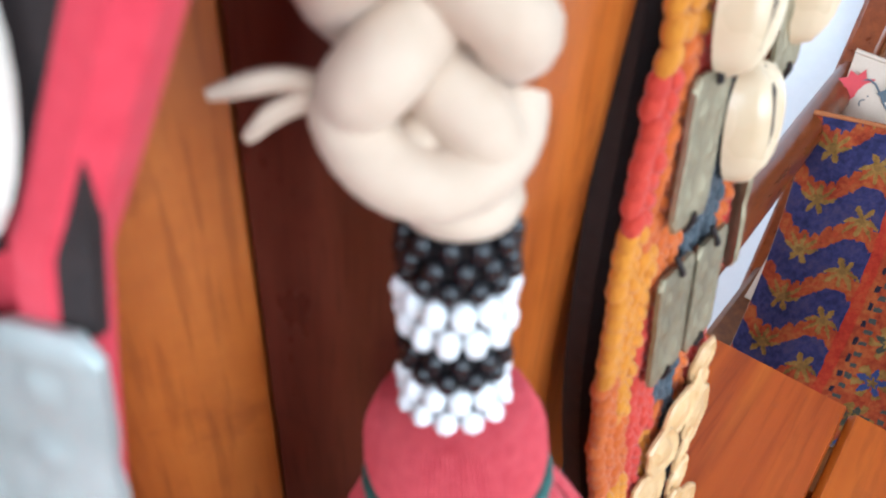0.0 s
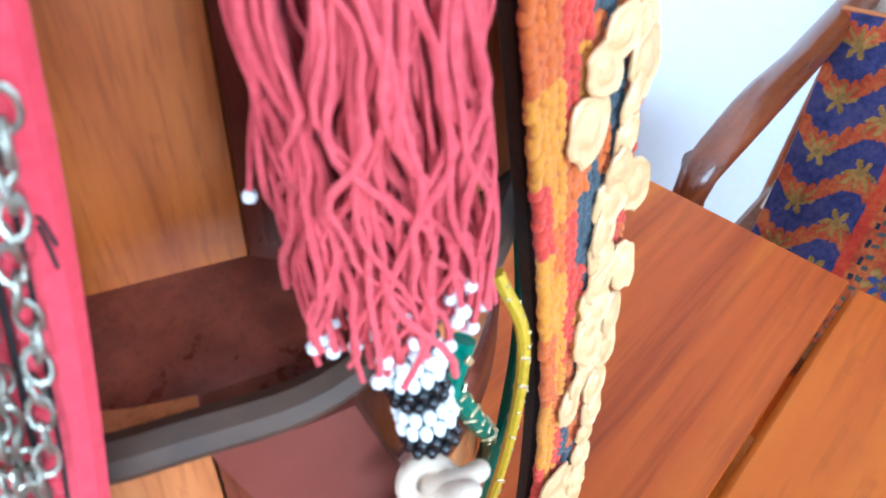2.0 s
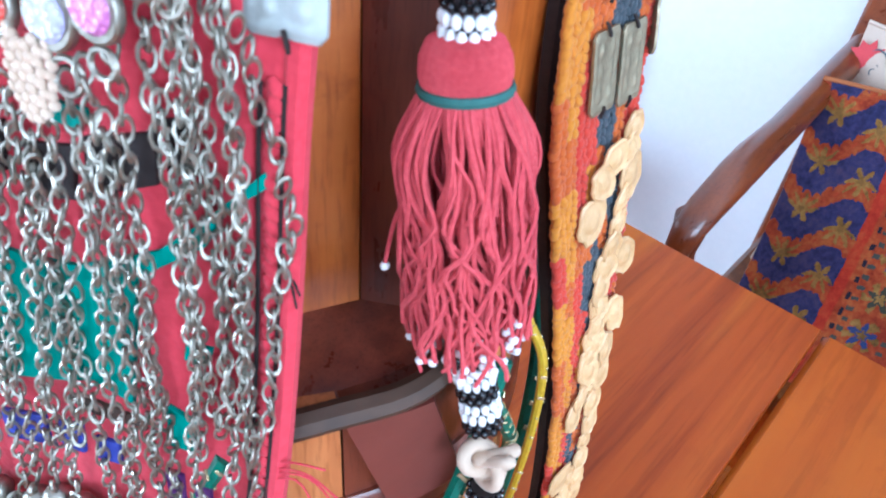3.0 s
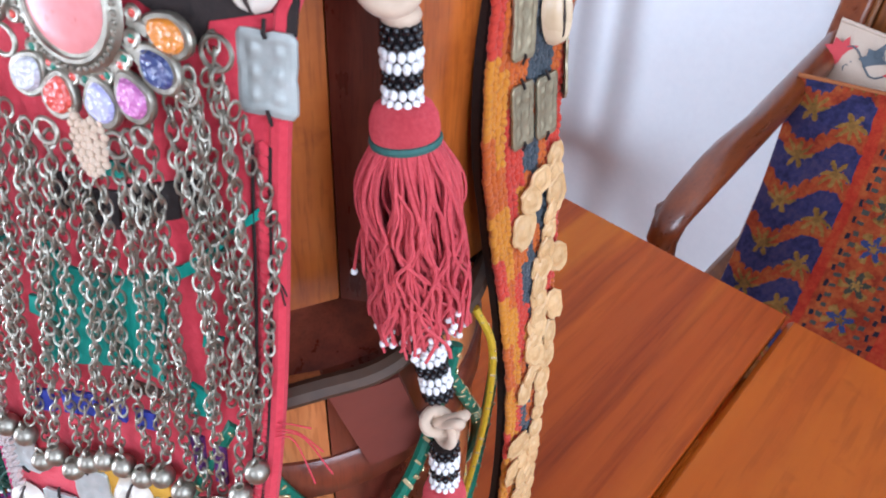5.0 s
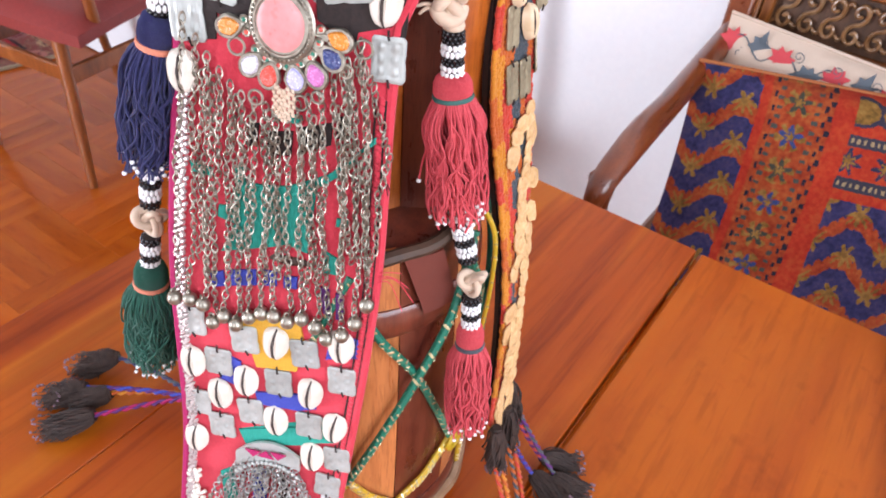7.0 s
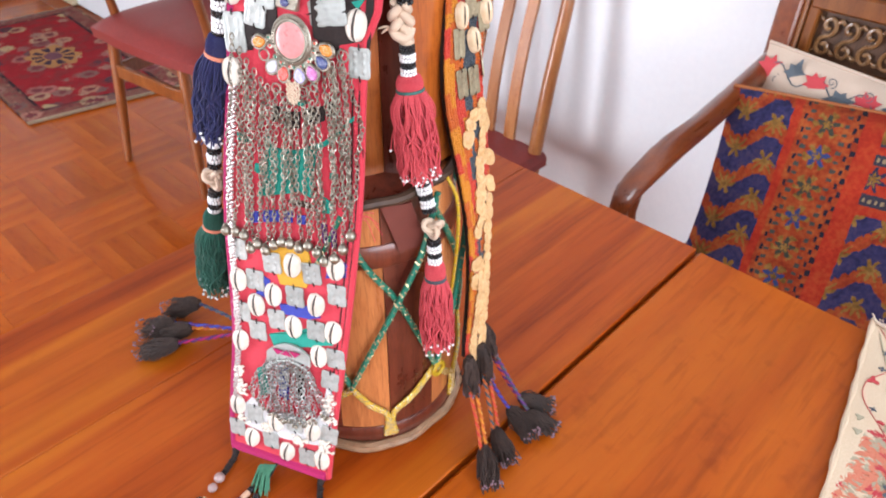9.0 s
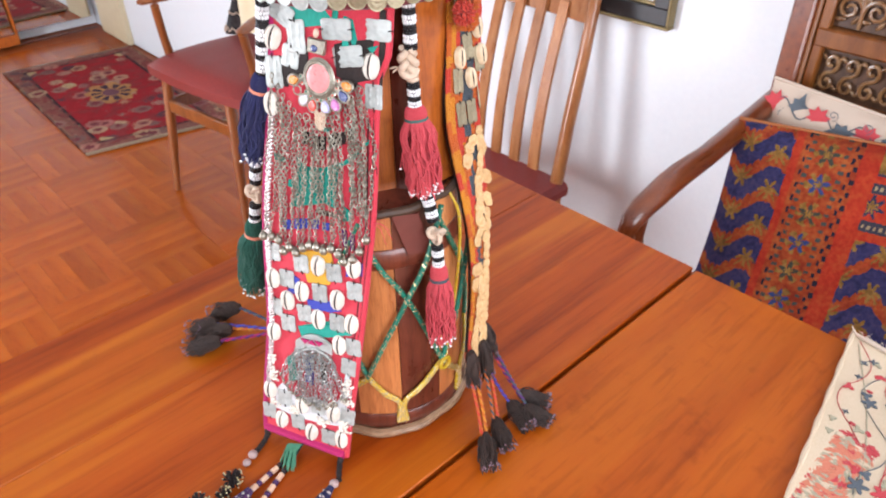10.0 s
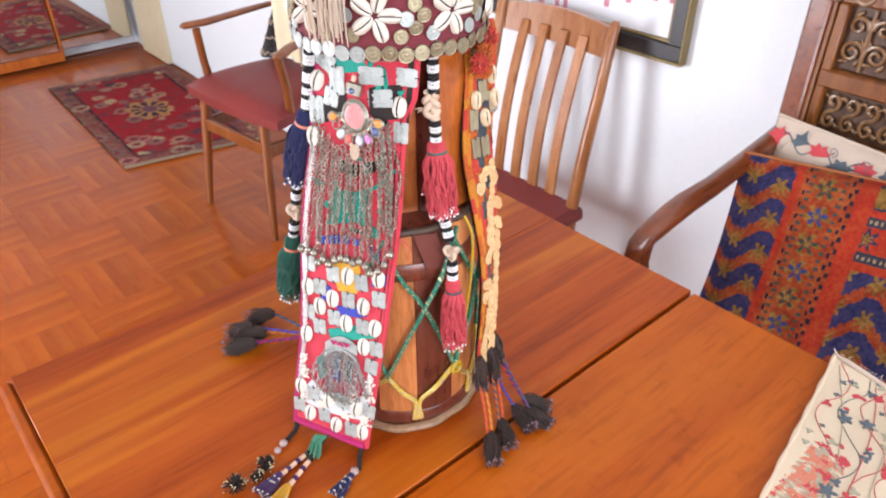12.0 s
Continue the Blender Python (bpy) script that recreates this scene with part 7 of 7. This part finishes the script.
def amber(size, tall):
    """A thin honey-coloured scale with a raised seed in its middle."""
    g = Geo()
    n, rows = 18, ((1.0, 0.0), (1.0, 0.0005), (0.9, 0.0009), (0.74, 0.0005), (0.5, 0.0006), (0.38, 0.0011), (0.15, 0.0012))
    wob = [1 + random.uniform(-0.14, 0.1) for i in range(n)]
    v = [(size * k * wob[i] * math.cos(2 * math.pi * i / n), size * tall * k * wob[i] * math.sin(2 * math.pi * i / n), z) for k, z in rows for i in range(n)]
    f = [(j * n + i, j * n + (i + 1) % n, (j + 1) * n + (i + 1) % n, (j + 1) * n + i) for j in range(len(rows) - 1) for i in range(n)]
    f += [tuple(range(n - 1, -1, -1)), tuple((len(rows) - 1) * n + i for i in range(n))]
    return v, f


def disc(s, w, size, tall, deg):
    part("amber_disc", Geo().add(amber(size, tall), strap_pose(s, w, 0.0026 + random.uniform(0, 0.0012), deg) @ pose(0, 0, 0, random.uniform(-7, 7), random.uniform(-9, 9))), BONE, strap)


def disc_row(knots, n, size, tall):
    """Scales sewn edge to edge along a line of (s, w) places."""
    for i in range(n):
        k = i / (n - 1) * (len(knots) - 1)
        j = min(int(k), len(knots) - 2)
        s = knots[j][0] + (knots[j + 1][0] - knots[j][0]) * (k - j)
        w = knots[j][1] + (knots[j + 1][1] - knots[j][1]) * (k - j)
        disc(s, w + random.uniform(-0.035, 0.035), size * random.uniform(0.82, 1.12), tall * random.uniform(0.85, 1.2), random.uniform(-20, 20))


disc_row([(0.378, 0.46), (0.44, 0.38), (0.5, 0.2), (0.56, 0.08), (0.61, 0.0)], 13, 0.0047, 1.3)
disc_row([(0.395, 0.16), (0.41, 0.0), (0.44, -0.16)], 3, 0.0056, 1.1)
disc_row([(0.5, 0.5), (0.56, 0.5)], 2, 0.0045, 1.5)
disc_row([(0.6, 0.42), (0.65, 0.36), (0.74, 0.42), (0.83, 0.42), (0.9, 0.46)], 15, 0.0043, 1.45)
disc_row([(0.625, 0.14), (0.662, -0.2)], 3, 0.0046, 1.2)
disc_row([(0.745, -0.28), (0.79, -0.32)], 2, 0.0068, 1.3)
disc_row([(0.76, 0.1), (0.83, 0.05), (0.88, -0.1), (0.95, -0.22), (1.0, -0.1)], 12, 0.0045, 1.35)
disc_row([(0.9, 0.3), (0.95, 0.5), (0.99, 0.35)], 4, 0.0054, 1.2)


# ---- black-ended cords that lie on the table ----
def broom(parent, base, tip, r, seed, n=60):
    """A tuft of black yarn, tied at its base."""
    rnd = random.Random(seed)
    base, tip = Vector(base), Vector(tip)
    d = tip - base
    m = frame_of(base, (0, 0, 1), d)
    L = d.length
    g = Geo()
    for i in range(int(n * 2.6)):
        a, k = rnd.uniform(0, 6.28), rnd.random() ** 0.5
        clump = 0.75 + 0.35 * math.sin(5 * a + seed)
        e = rnd.uniform(0.6, 1.1) * (0.9 + 0.12 * math.sin(3 * a + 2 * seed))
        w1, w2 = rnd.uniform(0, 6.28), rnd.uniform(0.4, 1.0)
        pts = []
        for j in range(7):
            q = j / 6
            rad = r * k * (0.5 + 0.55 * q ** 0.5 * clump) + r * 0.22 * math.sin(7 * q + w1) * q
            ang = a + 0.5 * w2 * math.sin(5 * q + w1) * q
            p = m @ Vector((rad * math.cos(ang), rad * math.sin(ang), L * e * q))
            p.z = max(p.z - 0.1 * L * q * q, TOP + 0.0012 + 0.0015 * k)
            pts.append(p)
        g.add(tube(pts, 0.00048, 4))
    t = tagged(part("tuft", g, TUFT_YARN, parent, "black yarn tuft"), kind="stuff")
    tb = Geo()
    for i in range(24):
        a = rnd.uniform(0, 6.28)
        p = m @ Vector((r * 0.9 * math.cos(a), r * 0.9 * math.sin(a), L * rnd.uniform(0.9, 1.03)))
        p.z = max(p.z, TOP + 0.0015)
        tb.add(ball(0.0011, 0.0011, 0.0011, 6, 4), Matrix.Translation(p))
    tagged(part("end_bead", tb, BEAD_DARK, t), kind="stuff")
    part("tie", Geo().add(tube([m @ Vector((0, 0, -0.002)), m @ Vector((0, 0, L * 0.18))], r * 0.42, 8)), TUFT_YARN, t)


BEAD_DARK = plain("smoky_bead", (0.12, 0.07, 0.09), (0.3, 0.2, 0.24), 300, 0.2, bump=0.05)


def plied(pts, r, mats, parent):
    """A cord of two plies twisted round each other."""
    line = along(pts, 46)
    for k, mt in enumerate(mats):
        ply = [p + Vector((math.cos(i * 0.95 + k * math.pi), math.sin(i * 0.95 + k * math.pi), 0.5 * math.sin(i * 0.95 + k * math.pi))) * r * 0.5 for i, p in enumerate(line)]
        part("cord", Geo().add(tube(ply, r * 0.66, 6)), mt, parent)


cords = thing("tasselled_cords", (0.03, -0.09, TOP), "orange and purple cords ending in black tufts on the table", "tassel", "table tassels")
HUNG = (((0.016, -0.09, 0.847), (0.015, -0.095, 0.811)), ((0.033, -0.087, 0.848), (0.038, -0.092, 0.806)), ((0.043, -0.08, 0.859), (0.05, -0.086, 0.824)))
LAID = (((0.005, -0.12, 0.768), (-0.012, -0.146, 0.758)), ((0.026, -0.115, 0.769), (0.016, -0.142, 0.759)), ((0.053, -0.109, 0.768), (0.05, -0.139, 0.759)), ((0.071, -0.107, 0.767), (0.09, -0.13, 0.759)), ((0.063, -0.122, 0.764), (0.071, -0.148, 0.757)))
for k, (p, q) in enumerate(HUNG):
    broom(cords, p, q, 0.0075, 20 + k, 80)
for k, (p, q) in enumerate(LAID):
    broom(cords, p, q, 0.0094, 11 + k, 75)
for hung, laid, dx, mats in ((0, 0, -0.003, (STRAP_YARN, STRAP_RED)), (0, 0, 0.003, (STRAP_YARN, STRAP_GOLD)), (1, 1, -0.003, (STRAP_GREY, STRAP_YARN)), (1, 1, 0.003, (STRAP_YARN, STRAP_RED)), (1, 2, 0.0, (PURPLE_YARN, BLUE)), (2, 3, -0.002, (PURPLE_YARN, STRAP_RED)), (2, 4, 0.002, (PURPLE_YARN, STRAP_GREY))):
    a, b = Vector(HUNG[hung][0]).lerp(Vector(HUNG[hung][1]), 0.7), Vector(LAID[laid][0])
    plied([a + Vector((dx, 0, 0)), a.lerp(b, 0.5) + Vector((dx, -0.002, -0.004)), b + Vector((dx, 0, 0))], 0.0017, mats, cords)

cords2 = thing("tasselled_cords", (-0.1, 0.13, TOP), "purple and orange cords ending in black tufts on the table", "tassel", "table tassels")
for k, (p, q, mats) in enumerate((((-0.068, 0.21, 0.77), (-0.094, 0.233, 0.763), (NAVY_YARN, STRAP_GREY)), ((-0.101, 0.203, 0.769), (-0.125, 0.226, 0.761), (PURPLE_YARN, BLUE)), ((-0.092, 0.185, 0.768), (-0.118, 0.21, 0.76), (STRAP_YARN, STRAP_GOLD)), ((-0.112, 0.177, 0.767), (-0.141, 0.203, 0.759), (PURPLE_YARN, MAGENTA)))):
    broom(cords2, p, q, 0.0108, 30 + k, 80)
    a = Vector((-0.066 + 0.003 * k, 0.1, 0.80))
    plied([a, a.lerp(Vector(p), 0.55) + Vector((0.006, 0.004, -0.006)), p], 0.0019, mats, cords2)

# ---- beaded dangles below the hanging ----
dangles = thing("beaded_dangles", (-0.13, 0.0, TOP), "black cords with beads and small tassels hung below the hanging", "tassel", "table tassels")
PEACH = plain("peach_bead", (0.6, 0.36, 0.24), (0.72, 0.48, 0.34), 200, 0.3)
PLUM = plain("plum_bead", (0.03, 0.008, 0.05), (0.08, 0.03, 0.11), 200, 0.25)


TASSEL_GREY = plain("mauve_bead", (0.3, 0.2, 0.19), (0.46, 0.34, 0.32), 200, 0.35)


def twisted_cord(pts, r, parent):
    """A thick black cord of two twisted plies."""
    line = along(pts, 40)
    for k in range(2):
        ply = [p + Vector((math.cos(i * 0.8 + k * math.pi), math.sin(i * 0.8 + k * math.pi), 0.4 * math.cos(i * 0.8))) * r * 0.5 for i, p in enumerate(line)]
        part("cord", Geo().add(tube(ply, r * 0.62, 6)), BLACK_YARN, parent, "twisted black cord")


def long_beads(p0, p1, colours, r, parent):
    """Long and short beads threaded from p0 to p1."""
    p0, p1 = Vector(p0), Vector(p1)
    sizes = [2.0 if c == "p" else 1.0 for c in colours]
    unit, s0 = (p1 - p0).length / sum(sizes), 0.0
    for c, k in zip(colours, sizes):
        mid = p0.lerp(p1, (s0 + k / 2) / sum(sizes))
        part("bead", Geo().add(lathe([(r * 0.6, -k * unit * 0.48), (r, -k * unit * 0.4), (r * (1.0 if c == "p" else 1.15), 0), (r, k * unit * 0.4), (r * 0.6, k * unit * 0.48)], 10), frame_of(mid, (0, 0, 1), p1 - p0)), {"p": PEACH, "v": PLUM, "k": BLACK_BEAD}[c], parent)
        s0 += k


Z0 = TOP + 0.0035
twisted_cord([on_panel(-0.042, 0.0, 0.001), (-0.142, 0.034, Z0), (-0.158, 0.026, Z0)], 0.0028, dangles)
twisted_cord([on_panel(0.041, 0.0, 0.001), (-0.108, -0.04, Z0), (-0.121, -0.056, Z0)], 0.0028, dangles)
for x, y, r in ((-0.163, 0.0245, 0.0046), (-0.172, 0.0205, 0.004), (-0.1265, -0.056, 0.0046)):
    part("bead", Geo().add(ball(r, r, r * 0.85, 12, 8), at(x, y, TOP + r)), TASSEL_GREY, dangles, "mauve wooden bead")
long_beads((-0.149, -0.003, Z0), (-0.186, -0.009, Z0), "kpvpvp", 0.0027, dangles)
long_beads((-0.15, -0.011, Z0), (-0.187, -0.027, Z0), "kpvpvp", 0.0027, dangles)
for p, q in (((-0.133, -0.004, 0.757), (-0.149, -0.003, Z0)), ((-0.133, -0.006, 0.757), (-0.15, -0.011, Z0))):
    part("cord", Geo().add(tube([on_panel(0.0, 0.001, 0.001), p, q], 0.0009, 6)), BLACK_YARN, dangles)


def pompon(centre, r, material, seed, spark=True):
    rnd = random.Random(seed)
    g, b = Geo(), Geo()
    for i in range(90):
        d = Vector((rnd.gauss(0, 1), rnd.gauss(0, 1), abs(rnd.gauss(0, 1)) * 0.8)).normalized()
        e = Vector(centre) + d * r * rnd.uniform(0.8, 1.05)
        g.add(tube([Vector(centre), Vector(centre) + d * r * 0.6, e], 0.0006, 4))
        if spark and i % 4 == 0:
            b.add(ball(0.001, 0.001, 0.001, 6, 4), Matrix.Translation(e))
    t = tagged(part("pompon", g, material, dangles), kind="stuff")
    if spark:
        tagged(part("end_bead", b, TINSEL, t), kind="stuff")


def sequin_tassel(base, tip, r, material, seed):
    """A flattened yarn tassel sewn with sequins, lying on the table."""
    rnd = random.Random(seed)
    base, tip = Vector(base), Vector(tip)
    m = frame_of(base, (0, 0, 1), tip - base)
    long = (tip - base).length
    g, b = Geo(), Geo()
    for i in range(120):
        a, k = rnd.uniform(0, 6.28), rnd.random() ** 0.5
        pts = []
        for j in range(5):
            q = j / 4
            p = m @ Vector((r * k * (0.3 + 0.7 * q) * math.cos(a), r * k * (0.3 + 0.7 * q) * math.sin(a), long * q * rnd.uniform(0.92, 1.0)))
            p.z = max(TOP + 0.0012, p.z * 0.75 + (TOP + 0.003) * 0.25)
            pts.append(p)
        g.add(tube(pts, 0.0006, 4))
        if i % 3 == 0:
            b.add(ball(0.0013, 0.0013, 0.001, 6, 4), Matrix.Translation(pts[rnd.randrange(1, 5)] + Vector((0, 0, 0.0009))))
    t = tagged(part("tassel", g, material, dangles), kind="stuff")
    tagged(part("sequin", b, TINSEL_PALE, t, "pale sequins"), kind="stuff")


pompon((-0.192, 0.011, 0.7555), 0.0105, BLACK_YARN, 1)
pompon((-0.228, 0.008, 0.7555), 0.0125, BLACK_YARN, 2)
pompon((-0.206, 0.003, 0.7545), 0.008, BLACK_YARN, 6)
sequin_tassel((-0.186, -0.009, 0.757), (-0.214, -0.018, 0.755), 0.012, PLUM, 3)
sequin_tassel((-0.187, -0.027, 0.757), (-0.212, -0.04, 0.755), 0.011, YELLOW, 4)
sequin_tassel((-0.131, -0.058, 0.757), (-0.158, -0.068, 0.755), 0.0085, NAVY_YARN, 5)
TUFT_GREEN = plain("soft_green_yarn", (0.02, 0.13, 0.07), (0.09, 0.3, 0.18), 500, 0.8, bump=0.5, depth=0.0005)
tuft = Geo()
rnd = random.Random(9)
for i in range(60):
    a, k = rnd.uniform(0, 6.28), rnd.random() ** 0.5
    tuft.add(tube([on_panel(0.0, 0.001, 0.006), Vector((-0.136 + 0.005 * k * math.cos(a), -0.004 + 0.007 * k * math.sin(a), 0.766)), Vector((-0.143 + 0.008 * k * math.cos(a), -0.007 + 0.011 * k * math.sin(a), 0.7525))], 0.0006, 4))
part("green_tuft", tuft, TUFT_GREEN, dangles, "small green tuft")

# ---- parquet ----
SQ, NS = 0.26, 4
STRIP = mesh_of("strip", box(SQ - 0.0005, SQ / NS - 0.0005, 0.006, 0.0003), PARQUET)
rest = Geo()
count = 0
for ix in range(-9, 6):
    for iy in range(-11, 15):
        cx, cy = -0.1 + SQ * (ix + 0.5), 0.2 + SQ * (iy + 0.5)
        if not (WEST < cx < EAST - 0.02 and FLOOR_Y0 < cy < 3.93):
            continue
        turn = (ix + iy) % 2
        for k in range(NS):
            o = (k - (NS - 1) / 2) * SQ / NS
            m = at(cx + (o if turn else 0), cy + (0 if turn else o), -0.003) @ pose(0, 0, 0, 0, 0, 90 * turn)
            if -0.4 < cx and 0.45 < cy < 3.9 and count < 300:
                piece("strip", STRIP, m, floor)
                count += 1
            else:
                rest.add(box(SQ - 0.0005, SQ / NS - 0.0005, 0.006, 0.0003), m)
ob = part("parquet_field", rest, PARQUET, floor)
tagged(ob, kind="stuff")
